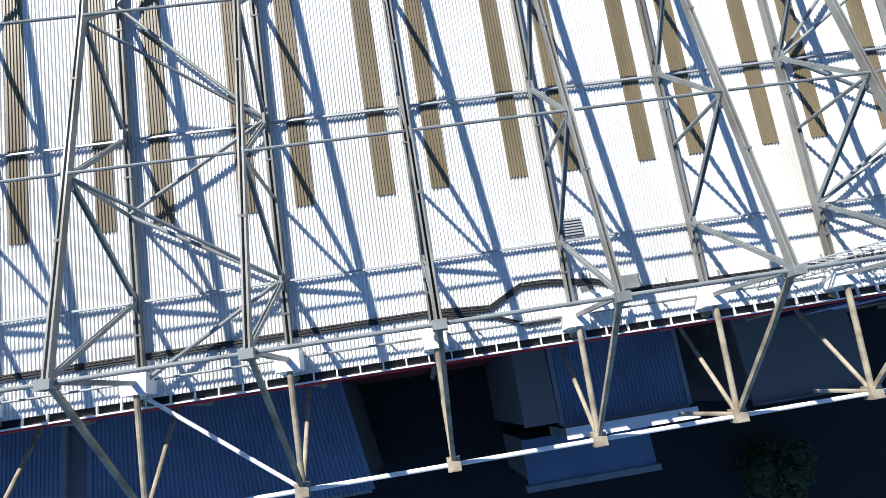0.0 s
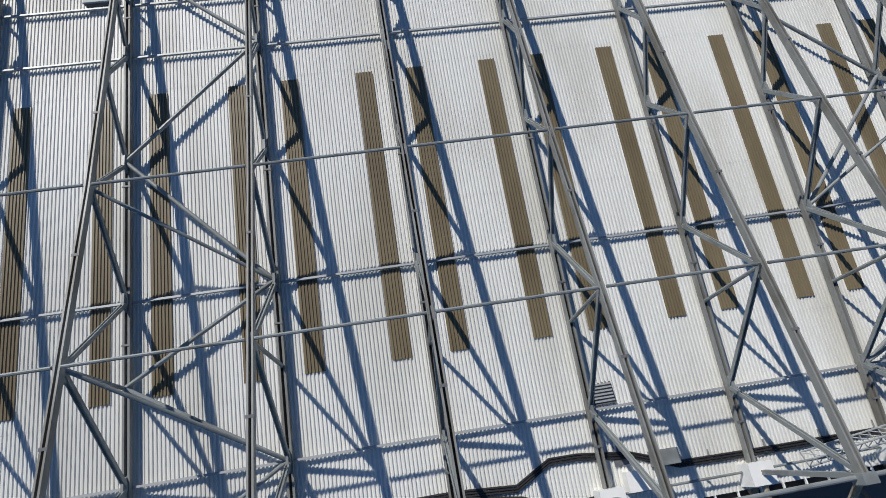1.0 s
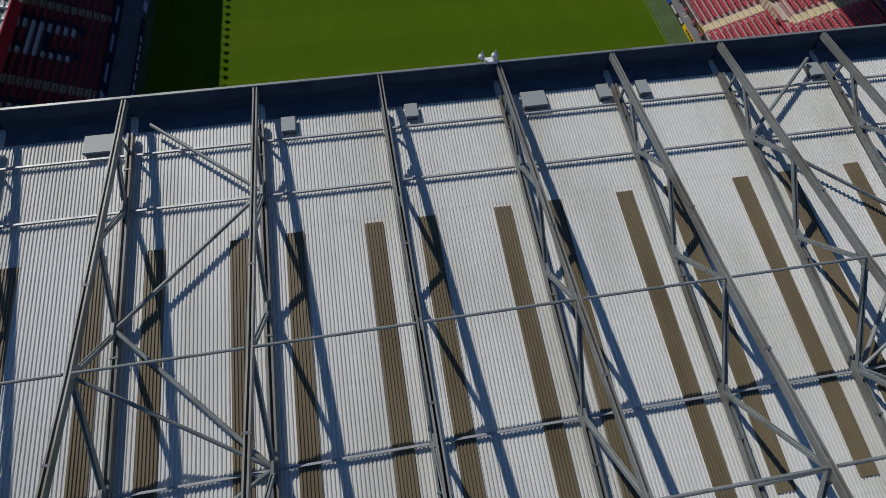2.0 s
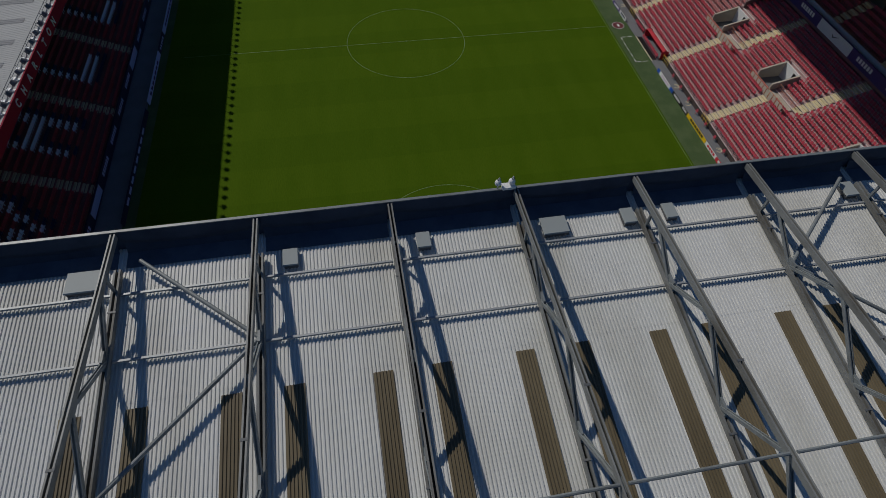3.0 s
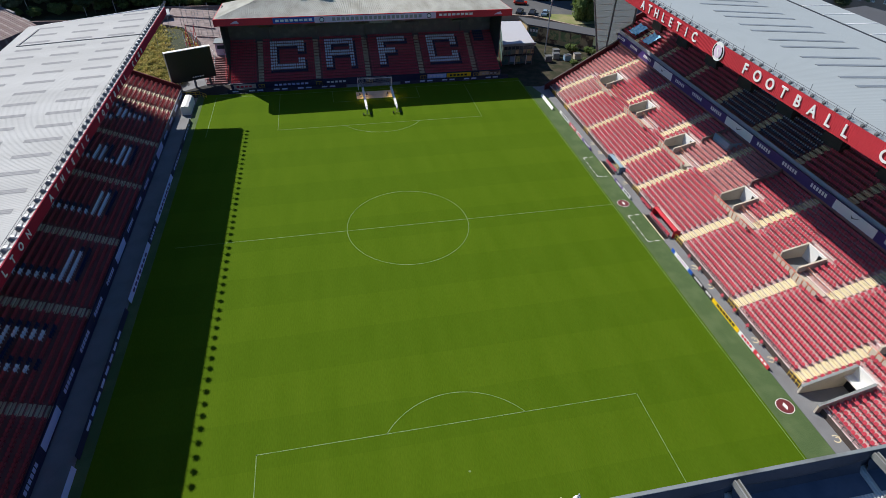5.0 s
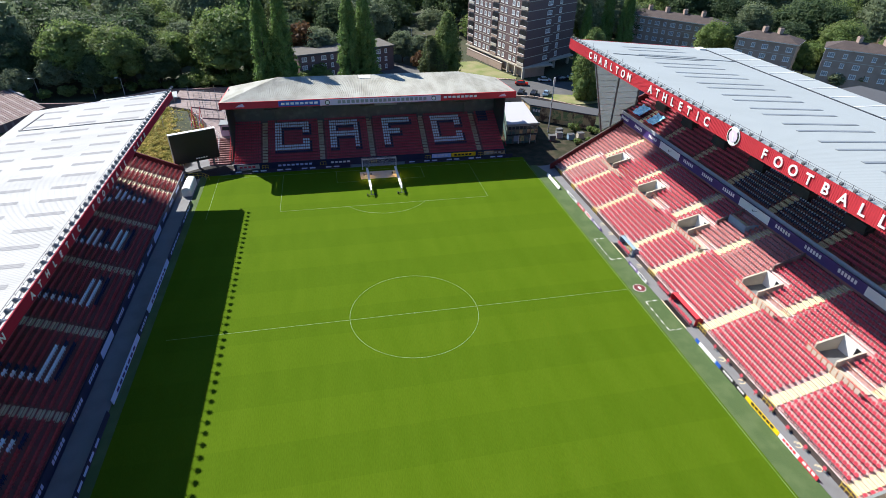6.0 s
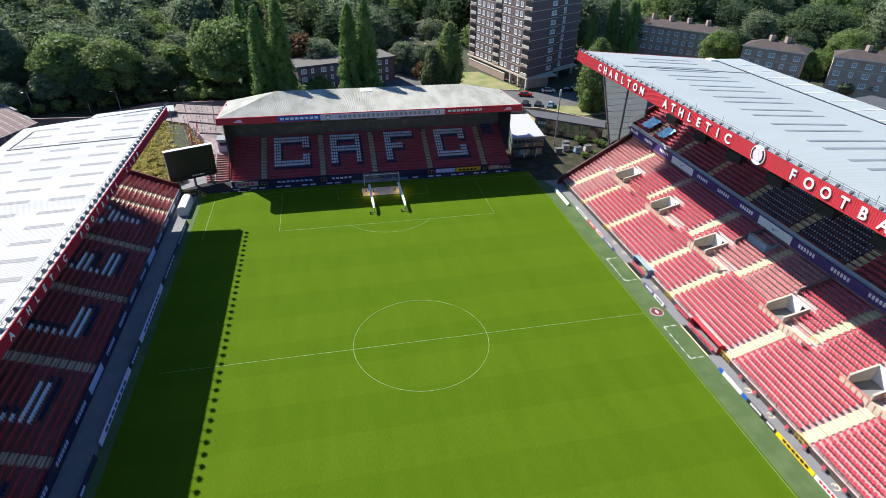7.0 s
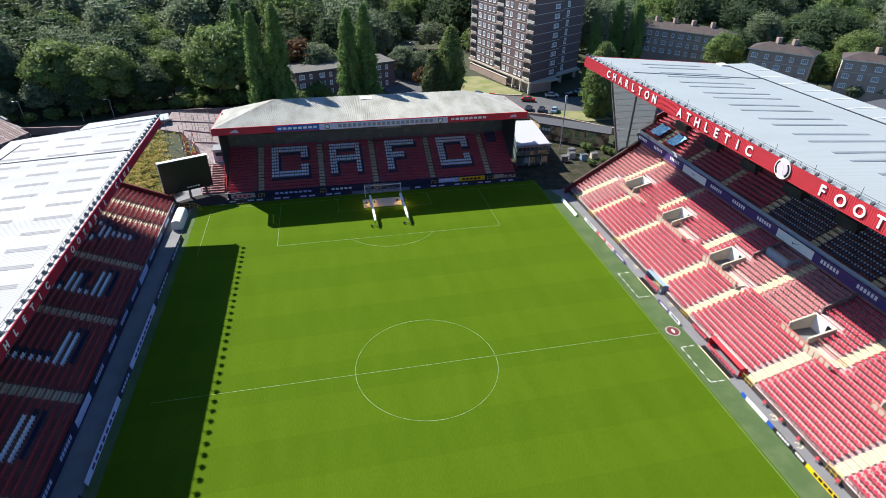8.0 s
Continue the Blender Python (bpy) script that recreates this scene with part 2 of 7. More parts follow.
YELLOW_RAIL = material("yellow handrail", (0.75, 0.52, 0.03), 0.45, 0, 0.1, 2.0, 0.3)
BLUE_SHED = material("blue corrugated sheet", (0.15, 0.215, 0.31), 0.5, 0, 0.12, 3.0, 0.3, 0, (0.115, 0.165, 0.24), (0.45, 0.7))
LEAF = material("leaves", (0.165, 0.240, 0.070), 0.6, 0, 0.3, 8.0, 0.6, 0, (0.18, 0.235, 0.08), (0.4, 0.62), island=0.4, spec=0.2)
LEAF_DARK = material("dark leaves", (0.072, 0.112, 0.056), 0.6, 0, 0.3, 14.0, 0.6, 0, (0.080, 0.120, 0.052), (0.4, 0.62), island=0.4, spec=0.2)
LEAF_POPLAR = material("poplar leaves", (0.135, 0.225, 0.060), 0.6, 0, 0.3, 5.0, 0.6, 0, (0.16, 0.25, 0.07), (0.4, 0.62), island=0.4, spec=0.2)
LEAF_OLIVE = material("olive leaves", (0.135, 0.165, 0.070), 0.6, 0, 0.3, 14.0, 0.6, 0, (0.115, 0.15, 0.062), (0.4, 0.62), island=0.4, spec=0.2)
LEAF_SILVER = material("grey-green leaves", (0.19, 0.235, 0.135), 0.6, 0, 0.3, 6.0, 0.6, island=0.4, spec=0.2)
LEAF_RUST = material("copper leaves", (0.12, 0.065, 0.030), 0.6, 0, 0.3, 6.0, 0.6, island=0.6, spec=0.2)
SCRUB = material("dry yellow scrub", (0.52, 0.43, 0.15), 0.8, 0, 0.3, 2.0, 0.3, 0, (0.32, 0.31, 0.09), (0.4, 0.6), island=0.5)
for leaf in (LEAF, LEAF_DARK, LEAF_OLIVE, LEAF_POPLAR, LEAF_SILVER, LEAF_RUST, SCRUB):
    nt = leaf.node_tree
    lamina, blend = nt.nodes.new("ShaderNodeBsdfTranslucent"), nt.nodes.new("ShaderNodeMixShader")
    blend.inputs[0].default_value = 0.5
    nt.links.new(nt.nodes["Principled BSDF"].inputs["Base Color"].links[0].from_socket, lamina.inputs["Color"])
    nt.links.new(nt.nodes["Principled BSDF"].outputs[0], blend.inputs[1])
    nt.links.new(lamina.outputs[0], blend.inputs[2])
    nt.links.new(blend.outputs[0], nt.nodes["Material Output"].inputs["Surface"])
BARK = material("bark", (0.09, 0.07, 0.05), 0.9, 0, 0.4, 1.0, 0.1, 0.4)
CAR_RED, CAR_WHITE, CAR_DARK, CAR_BLUE = (material(n, c, 0.25, 0.1, 0.05) for n, c in (("red car paint", (0.5, 0.03, 0.02)), ("white car paint", (0.75, 0.76, 0.78)), ("dark car paint", (0.03, 0.032, 0.04)), ("light blue car paint", (0.28, 0.42, 0.55))))


# ---- mesh helpers ----
class Shape:
    """Collects corners and faces of one mesh."""

    def __init__(self):
        self.v, self.f = [], []

    def add(self, pts, faces):
        k = len(self.v)
        self.v += [tuple(p) for p in pts]
        self.f += [tuple(i + k for i in f) for f in faces]
        return self

    def box(self, x0, x1, y0, y1, z0, z1):
        return self.hexa([(x0, y0, z0), (x1, y0, z0), (x1, y1, z0), (x0, y1, z0)], [(x0, y0, z1), (x1, y0, z1), (x1, y1, z1), (x0, y1, z1)])

    def hexa(self, low, high):
        n = len(low)
        return self.add(list(low) + list(high), [tuple(range(n - 1, -1, -1)), tuple(range(n, 2 * n))] + [(i, (i + 1) % n, n + (i + 1) % n, n + i) for i in range(n)])

    def slab(self, outline, z0, z1):
        return self.hexa([(x, y, z0) for x, y in outline], [(x, y, z1) for x, y in outline])

    def beam(self, p, q, w, h, up=(0, 0, 1)):
        p, q = Vector(p), Vector(q)
        d = (q - p).normalized()
        s = d.cross(Vector(up))
        s = s.normalized() if s.length > 1e-4 else Vector((1, 0, 0))
        u = s.cross(d)
        a, b = s * w / 2, u * h / 2
        return self.hexa([p - a - b, p + a - b, p + a + b, p - a + b], [q - a - b, q + a - b, q + a + b, q - a + b])

    def tube(self, p, q, r, n=8, r2=None):
        p, q = Vector(p), Vector(q)
        d = (q - p).normalized()
        s = d.cross(Vector((0, 0, 1)))
        s = s.normalized() if s.length > 1e-4 else Vector((1, 0, 0))
        u = s.cross(d)
        ring = [s * math.cos(2 * math.pi * i / n) + u * math.sin(2 * math.pi * i / n) for i in range(n)]
        return self.hexa([p + c * r for c in ring], [q + c * (r if r2 is None else r2) for c in ring])

    def path(self, pts, r, n=6):
        for a, b in zip(pts, pts[1:]):
            self.tube(a, b, r, n)
        return self

    def ribbed(self, u0, u1, pitch, depth, ends, profile=(0.24, 0.34, 0.86, 0.96)):
        """A trapezoid-ribbed sheet: ends gives, for u, the two end points of the rib line, and up is z."""
        n = max(1, round((u1 - u0) / pitch))
        us = []
        for i in range(n):
            a = u0 + (u1 - u0) * i / n
            p = (u1 - u0) / n
            us += [(a, 0)] + [(a + f * p, h) for f, h in zip(profile, (0, depth, depth, 0))]
        us.append((u1, 0))
        pts = []
        for u, h in us:
            a, b = ends(u)
            pts += [(a[0], a[1], a[2] + h), (b[0], b[1], b[2] + h)]
        return self.add(pts, [(2 * i, 2 * i + 2, 2 * i + 3, 2 * i + 1) for i in range(len(us) - 1)])

    def mesh(self, name, mat):
        me = bpy.data.meshes.new(name)
        me.from_pydata(self.v, [], self.f)
        me.materials.append(mat)
        me.update()
        return me


def thing(name, at=(0, 0, 0), label="", category="", group="", kind=""):
    ob = new(name)
    ob.matrix_basis = pose(*at)
    ob.empty_display_size = 0.3
    return tagged(ob, label, category, group, kind)


def part(name, shape, mat, parent=None, label="", data=None):
    """One mesh, in world coordinates, under a thing or a part."""
    ob = new(name, data or shape.mesh(name, mat))
    if parent:
        ob.parent = parent
        if parent.type == "EMPTY":
            ob.matrix_parent_inverse = parent.matrix_basis.inverted()
    if label:
        ob["label"] = label
    return ob


def solid(name, shape, mat, label, category, group="", kind=""):
    return tagged(part(name, shape, mat), label, category, group, kind)


def letters(text, m, size, mat, parent, name="letter", depth=0.04, step=None):
    """Raised capitals, one mesh each, along the x axis of the pose m."""
    x = 0.0
    for ch in text:
        cu = bpy.data.curves.new(name, "FONT")
        cu.body, cu.size, cu.extrude, cu.align_x, cu.offset = ch, size, depth, "CENTER", size * 0.022
        tmp = bpy.data.objects.new(name, cu)
        if ch != " ":
            me = bpy.data.meshes.new_from_object(tmp)
            me.transform(m @ pose(x, 0, 0))
            me.materials.clear()
            me.materials.append(mat)
            part(name, None, mat, parent, "", me)
        bpy.data.objects.remove(tmp)
        bpy.data.curves.remove(cu)
        x += step or size * 0.8


# ---- ground, pitch and its surround ----
solid("ground", Shape().box(-2500, 2500, -2500, 2500, -1.0, -0.12), EARTH, "dry scrubby ground reaching the horizon", "ground", kind="structure")
solid("pavement", Shape().slab([(-62, -75), (72, -75), (72, 60), (-62, 66)], -0.11, -0.06), PATH_GREY, "grey hard standing round the pitch", "pavement", kind="structure")
HALF_W, GOAL_NEAR, GOAL_FAR, BOX_NEAR, BOX_FAR = 33.2, -51.0, 50.3, -34.56, 33.9
pitch = thing("pitch", (0, 0, 0), "bright green mown football pitch with white lines", "pitch", kind="structure")
strip, k = 5.6, 0
y = -53.0
while y < 51.9:
    part("mown_strip", Shape().box(-35.6, HALF_W + 0.25, y, min(y + strip, 52.0), -0.05, 0.0), (GRASS, GRASS_B)[k % 2], pitch)
    y, k = y + strip, k + 1
LW = 0.045


def line(x0, y0, x1, y1):
    part("line", Shape().box(min(x0, x1) - LW, max(x0, x1) + LW, min(y0, y1) - LW, max(y0, y1) + LW, 0.0, 0.012), LINE, pitch)


def arc(cx, cy, r, a0, a1, n=64):
    s = Shape()
    for i in range(n):
        a, b = (radians(a0 + (a1 - a0) * j / n) for j in (i, i + 1))
        s.slab([(cx + (r - LW) * math.cos(a), cy + (r - LW) * math.sin(a)), (cx + (r + LW) * math.cos(a), cy + (r + LW) * math.sin(a)), (cx + (r + LW) * math.cos(b), cy + (r + LW) * math.sin(b)), (cx + (r - LW) * math.cos(b), cy + (r - LW) * math.sin(b))], 0.0, 0.012)
    part("line", s, LINE, pitch)


line(-HALF_W, 0, HALF_W, 0), line(-HALF_W, 33.0, -HALF_W, GOAL_FAR), line(HALF_W, GOAL_NEAR, HALF_W, GOAL_FAR)
line(-HALF_W, GOAL_NEAR, HALF_W, GOAL_NEAR), line(-HALF_W, GOAL_FAR, HALF_W, GOAL_FAR)
for side, goal, box in ((1, GOAL_NEAR, BOX_NEAR), (-1, GOAL_FAR, BOX_FAR)):
    line(-20.16, box, 20.16, box)
    for sx in (-1, 1):
        line(sx * 20.16, goal, sx * 20.16, box), line(sx * 9.16, goal, sx * 9.16, goal + side * 5.5)
    line(-9.16, goal + side * 5.5, 9.16, goal + side * 5.5)
    spot = goal + side * 11
    half = math.degrees(math.acos(abs(box - spot) / 9.15))
    arc(0, spot, 9.15, 90 * side - half, 90 * side + half, 32)
    part("spot", Shape().tube((0, spot, 0), (0, spot, 0.012), 0.12, 12), LINE, pitch)
arc(0, 0, 9.15, 0, 360, 96)
part("spot", Shape().tube((0, 0, 0), (0, 0, 0.012), 0.16, 12), LINE, pitch)
solid("surround_turf", Shape().slab([(HALF_W + 0.26, -56), (36.75, -56), (36.75, 40), (35.0, 47), (HALF_W + 0.26, 47)], -0.05, -0.004), TURF, "dull green synthetic turf beside the touchline", "turf", kind="structure")
solid("surround_turf", Shape().box(-37.0, -35.62, -56, 52, -0.05, -0.004), TURF, "dull green synthetic turf beside the touchline", "turf", kind="structure")
solid("trackside_path", Shape().slab([(36.77, -56), (38.5, -56), (38.5, 46), (36.77, 40)], -0.05, 0.03), PATH_GREY, "grey trackside path in front of the seats", "path", kind="structure")
solid("trackside_path", Shape().box(-39.8, -37.02, -56, 50, -0.05, 0.03), PATH_GREY, "grey trackside path in deep shade", "path", kind="structure")
# dashed technical areas and club roundels on the turf
for y0, y1 in ((-9.9, -3.3), (8.2, 14.8)):
    area = thing("technical_area_marking", (34.3, y0, 0), "white dashed technical area marking on turf", "marking")
    yy = y0
    while yy < y1:
        part("dash", Shape().box(34.25, 34.36, yy, min(yy + 0.75, y1), -0.004, 0.006), WHITE, area)
        yy += 1.45
    for yy in (y0, y1):
        for xx in (34.4, 35.5):
            part("dash", Shape().box(xx, xx + 0.7, yy - 0.05, yy + 0.05, -0.004, 0.006), WHITE, area)
for x, y in ((35.1, 0.0), (35.4, -39.0)):
    mat_ob = thing("roundel_mat", (x, y, 0), "round red and white mat on the turf", "mat")
    part("rim", Shape().tube((x, y, -0.003), (x, y, 0.01), 0.98, 28), WHITE, mat_ob)
    part("disc", Shape().tube((x, y, 0.01), (x, y, 0.016), 0.91, 28), DARK_RED, mat_ob)
    part("emblem", Shape().slab([(x - 0.1, y - 0.5), (x + 0.25, y - 0.2), (x + 0.15, y + 0.45), (x - 0.2, y + 0.2)], 0.016, 0.021), WHITE, mat_ob)

# ---- the stand below the start of the flight: roof, trusses ----
ROOF_X0, ROOF_X1, ROOF_Y0, ROOF_Y1 = -38.5, 37.5, -90.2, -56.6


def roof_z(y):
    return 23.2 + 0.1115 * (y + 81.7)


def top_z(y):
    return 28.12 - 0.0895 * (y + 72.85) if y < -72.85 else 28.12 - 0.0508 * (y + 72.85)


def low_z(y):
    return roof_z(y) + 0.36


near_stand = thing("grandstand", (0, -73, 0), "covered grandstand with white ribbed roof and steel trusses", "grandstand")
TRUSS_X = [-7.87 + 7.16 * k for k in range(-4, 7)]
LIGHT_STRIPS = [(x + a, x + b) for x in TRUSS_X[:-1] for a, b in ((0.98, 1.98), (5.24, 6.22))]
WAVE = (0.30, 0.46, 0.84, 1.0)
part("roof", Shape().ribbed(ROOF_X0, ROOF_X1, 0.19, 0.055, lambda u: ((u, ROOF_Y0, roof_z(ROOF_Y0)), (u, ROOF_Y1, roof_z(ROOF_Y1))), WAVE), WHITE_ROOF, near_stand, "white ribbed metal roof sheeting")
part("roof_underside", Shape().hexa([(ROOF_X0, ROOF_Y0, roof_z(ROOF_Y0) - 0.3), (ROOF_X1, ROOF_Y0, roof_z(ROOF_Y0) - 0.3), (ROOF_X1, ROOF_Y1, roof_z(ROOF_Y1) - 0.3), (ROOF_X0, ROOF_Y1, roof_z(ROOF_Y1) - 0.3)], [(ROOF_X0, ROOF_Y0, roof_z(ROOF_Y0) - 0.02), (ROOF_X1, ROOF_Y0, roof_z(ROOF_Y0) - 0.02), (ROOF_X1, ROOF_Y1, roof_z(ROOF_Y1) - 0.02), (ROOF_X0, ROOF_Y1, roof_z(ROOF_Y1) - 0.02)]), DARK_STEEL, near_stand)
for a, b in LIGHT_STRIPS:
    part("skylight", Shape().ribbed(a, b, 0.165, 0.05, lambda u: ((u, -81.72, roof_z(-81.72) + 0.063), (u, -65.38, roof_z(-65.38) + 0.063)), WAVE), SKYLIGHT, near_stand, "yellow-brown translucent ribbed roof light")
for y in (-85.53, -77.07, -63.05, -59.5):
    z = roof_z(y) + 0.24
    for a, b in zip([ROOF_X0] + TRUSS_X, TRUSS_X + [ROOF_X1]):
        part("purlin_rail", Shape().beam((a + 0.2, y, z), (b - 0.2, y, z), 0.11, 0.13), GALV, near_stand)
for y in (-73.6, -82.3, -65.0):
    part("sheet_lap", Shape().ribbed(ROOF_X0, ROOF_X1, 0.19, 0.055, lambda u: ((u, y - 0.09, roof_z(y - 0.09) + 0.006), (u, y + 0.09, roof_z(y + 0.09) + 0.006)), WAVE), WHITE_ROOF, near_stand)
# parapet along the pitch edge, lined inside with grey-blue sheet
part("parapet", Shape().box(ROOF_X0, ROOF_X1, -56.6, -56.45, 25.2, 27.4), RED, near_stand)
part("coping", Shape().box(ROOF_X0, ROOF_X1, -56.62, -56.46, 27.4, 27.46), STEEL, near_stand, "pale metal coping")
part("parapet_lining", Shape().box(ROOF_X0, ROOF_X1, -56.625, -56.602, 25.9, 27.39), PARAPET, near_stand)
for a, b in zip(TRUSS_X, TRUSS_X[1:]):
    s = Shape()
    n = 14
    rows = []
    for i in range(n + 1):
        u = i / n
        sag = 1 - (2 * u - 1) ** 2
        x = a + 0.2 + (b - a - 0.4) * u
        rows += [(x, -56.63, 27.38), (x, -56.74 - 0.03 * sag, 26.95 - 0.28 * sag), (x, -56.66, 26.6 - 0.3 * sag), (x, -56.95, roof_z(-56.95) + 0.02)]
    s.add(rows, [(4 * i + j, 4 * i + j + 1, 4 * i + j + 5, 4 * i + j + 4) for i in range(n) for j in range(3)])
    part("gutter_lining", s, PARAPET, near_stand, "sagging grey-blue gutter lining sheet")
    # Strip reaches to the parapet's shadow edge and carries that shade.
    part("gutter_floor", Shape().hexa([(a + 0.22, -57.85, roof_z(-57.85) + 0.062), (b - 0.22, -57.85, roof_z(-57.85) + 0.062), (b - 0.22, -56.9, roof_z(-56.9) + 0.062), (a + 0.22, -56.9, roof_z(-56.9) + 0.062)], [(a + 0.22, -57.85, roof_z(-57.85) + 0.075), (b - 0.22, -57.85, roof_z(-57.85) + 0.075), (b - 0.22, -56.9, roof_z(-56.9) + 0.075), (a + 0.22, -56.9, roof_z(-56.9) + 0.075)]), MEMBRANE, near_stand, "gutter membrane coloured with the parapet's shade")
# back eave: red band, gutter, rail with posts
part("eave_band", Shape().box(ROOF_X0, ROOF_X1, -90.74, -90.64, 21.3, 21.9), RED, near_stand, "red band under the back eave")
part("gutter", Shape().box(ROOF_X0, ROOF_X1, -90.64, -90.2, 21.85, 21.95), BLACK, near_stand, "dark gutter channel")
part("gutter_lip", Shape().box(ROOF_X0, ROOF_X1, -90.66, -90.58, 21.95, 22.3), WHITE, near_stand, "white gutter lip")
x = ROOF_X0
while x < ROOF_X1:
    part("gutter_bracket", Shape().box(x, x + 0.07, -90.58, -90.12, 22.14, 22.28), WHITE, near_stand)
    x += 1.16
part("back_wall", Shape().box(ROOF_X0 + 0.4, ROOF_X1 - 0.4, -89.9, -89.6, 0, 21.3), DARK_RED, near_stand)
for x in (ROOF_X0 + 0.4, ROOF_X1 - 0.7):
    part("side_wall", Shape().hexa([(x, -89.6, 0), (x + 0.3, -89.6, 0), (x + 0.3, -62, 0), (x, -62, 0)], [(x, -89.6, 21.2), (x + 0.3, -89.6, 21.2), (x + 0.3, -62, 24.6), (x, -62, 24.6)]), DARK_RED, near_stand)
for i in range(34):
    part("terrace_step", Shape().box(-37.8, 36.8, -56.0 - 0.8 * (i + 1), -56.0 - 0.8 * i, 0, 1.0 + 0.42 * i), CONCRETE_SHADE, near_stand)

# one roof truss, copied along the roof
T_NODES, B_NODES = (-89.57, -81.24, -72.85, -66.1), (-85.53, -77.07, -69.7, -63.05)


def channel(p, q, w, h):
    """A trough of two upright plates on a sunken web, as one piece."""
    a, b, t = w / 2, h / 2, 0.3 * w
    prof = [(-a, -b), (a, -b), (a, b), (a - t, b), (a - t, -b + 0.06), (-a + t, -b + 0.06), (-a + t, b), (-a, b)]
    return Shape().hexa([(p[0] + x, p[1], p[2] + z) for x, z in prof], [(q[0] + x, q[1], q[2] + z) for x, z in prof])


truss = thing("roof_truss", (0, 0, 0), "long grey steel lattice truss above the ribbed roof", "roof truss", "trusses on the stand roof")
part("top_chord", channel((0, -89.75, top_z(-89.75)), (0, -72.85, top_z(-72.85)), 0.26, 0.36), CHORD, truss)
part("top_chord", channel((0, -72.85, top_z(-72.85)), (0, -56.75, top_z(-56.75)), 0.26, 0.36), CHORD, truss)
# Dark strips put the trough's shade on top of the web.
for ya, yb in ((-89.7, -72.9), (-72.8, -56.8)):
    part("chord_web", Shape().beam((0, ya, top_z(ya) - 0.10), (0, yb, top_z(yb) - 0.10), 0.104, 0.03), RECESS_SHADE, truss, "dirty web inside the chord, trough shade in its colour")
part("chord_web", Shape().beam((0, -89.8, low_z(-89.8) - 0.06), (0, -58.3, low_z(-58.3) - 0.06), 0.136, 0.03), RECESS_SHADE, truss, "dirty web inside the chord, trough shade in its colour")
part("bottom_chord", channel((0, -89.9, low_z(-89.9) + 0.02), (0, -58.2, low_z(-58.2) + 0.02), 0.34, 0.32), CHORD, truss)
pairs = []
for i in range(4):
    pairs.append(((T_NODES[i], 0), (B_NODES[i], 1)))
    if i < 3:
        pairs.append(((B_NODES[i], 1), (T_NODES[i + 1], 0)))
pairs.append(((B_NODES[3], 1), (-60.3, 0)))
for (ya, ba), (yb, bb) in pairs:
    za, zb = (low_z(ya) + 0.1 if ba else top_z(ya) - 0.1), (low_z(yb) + 0.1 if bb else top_z(yb) - 0.1)
    s = Shape()
    for sx in (-1, 1):
        s.beam((sx * 0.075, ya, za), (sx * 0.075, yb, zb), 0.05, 0.20)
    s.beam((0, ya, za), (0, yb, zb), 0.11, 0.05)
    part("diagonal", s, STEEL, truss)
part("post", Shape().tube((0, -81.24, low_z(-81.24)), (0, -81.24, top_z(-81.24)), 0.1), STEEL, truss)
part("post", Shape().beam((0, -59.4, low_z(-59.4)), (0, -59.4, top_z(-59.4)), 0.14, 0.14), STEEL, truss)
for y, zf in [(y, top_z(y) - 0.22) for y in T_NODES[1:]] + [(y, low_z(y) + 0.24) for y in B_NODES]:
    part("gusset_plate", Shape().hexa([(-0.06, y - 0.55, zf - 0.2), (0.06, y - 0.55, zf - 0.2), (0.06, y + 0.55, zf - 0.2), (-0.06, y + 0.55, zf - 0.2)], [(-0.06, y - 0.3, zf + 0.28), (0.06, y - 0.3, zf + 0.28), (0.06, y + 0.3, zf + 0.28), (-0.06, y + 0.3, zf + 0.28)]), STEEL, truss)
for y in (-87.2, -79.2, -71.0, -60.6):
    part("splice_plate", Shape().box(-0.20, 0.20, y - 0.05, y + 0.05, low_z(y) + 0.175, low_z(y) + 0.2), DARK_STEEL, truss)
for y in (-84.2, -76.4, -68.7):
    part("splice_plate", Shape().box(-0.16, 0.16, y - 0.06, y + 0.06, top_z(y) + 0.17, top_z(y) + 0.195), DARK_STEEL, truss)
part("end_plate", Shape().box(-0.28, 0.28, -90.0, -89.62, 29.3, 29.95), STEEL, truss)
# outrigger behind the eave
O = (0, -95.45, 22.4)
part("column_head", Shape().box(-0.62, 0.55, -90.05, -89.05, 22.15, 23.5), WHITE, truss, "white welded box at the column head")
part("back_tie", Shape().beam((0, -89.7, 29.6), O, 0.2, 0.2), CREAM_STEEL, truss)
part("outrigger", Shape().tube((0, -89.5, 23.3), O, 0.15, 10), CREAM_STEEL, truss)
part("outrigger_brace", Shape().tube(O, (0, -90.2, 18.55), 0.12, 10), CREAM_STEEL, truss)
part("outrigger_shoe", Shape().box(-0.32, 0.32, -95.8, -95.15, 22.1, 22.75), CREAM_STEEL, truss)
part("column", Shape().tube((0, -90.3, 0), (0, -90.3, 22.2), 0.22, 12), CREAM_STEEL, truss)
part("knee_brace", Shape().beam((0, -89.7, 29.4), (0.0, -89.5, 23.3), 0.2, 0.2, (0, 1, 0)), STEEL, truss)
for x in TRUSS_X[1:]:
    copy_thing(truss, pose(x, 0, 0))
truss.matrix_basis = pose(TRUSS_X[0], 0, 0)
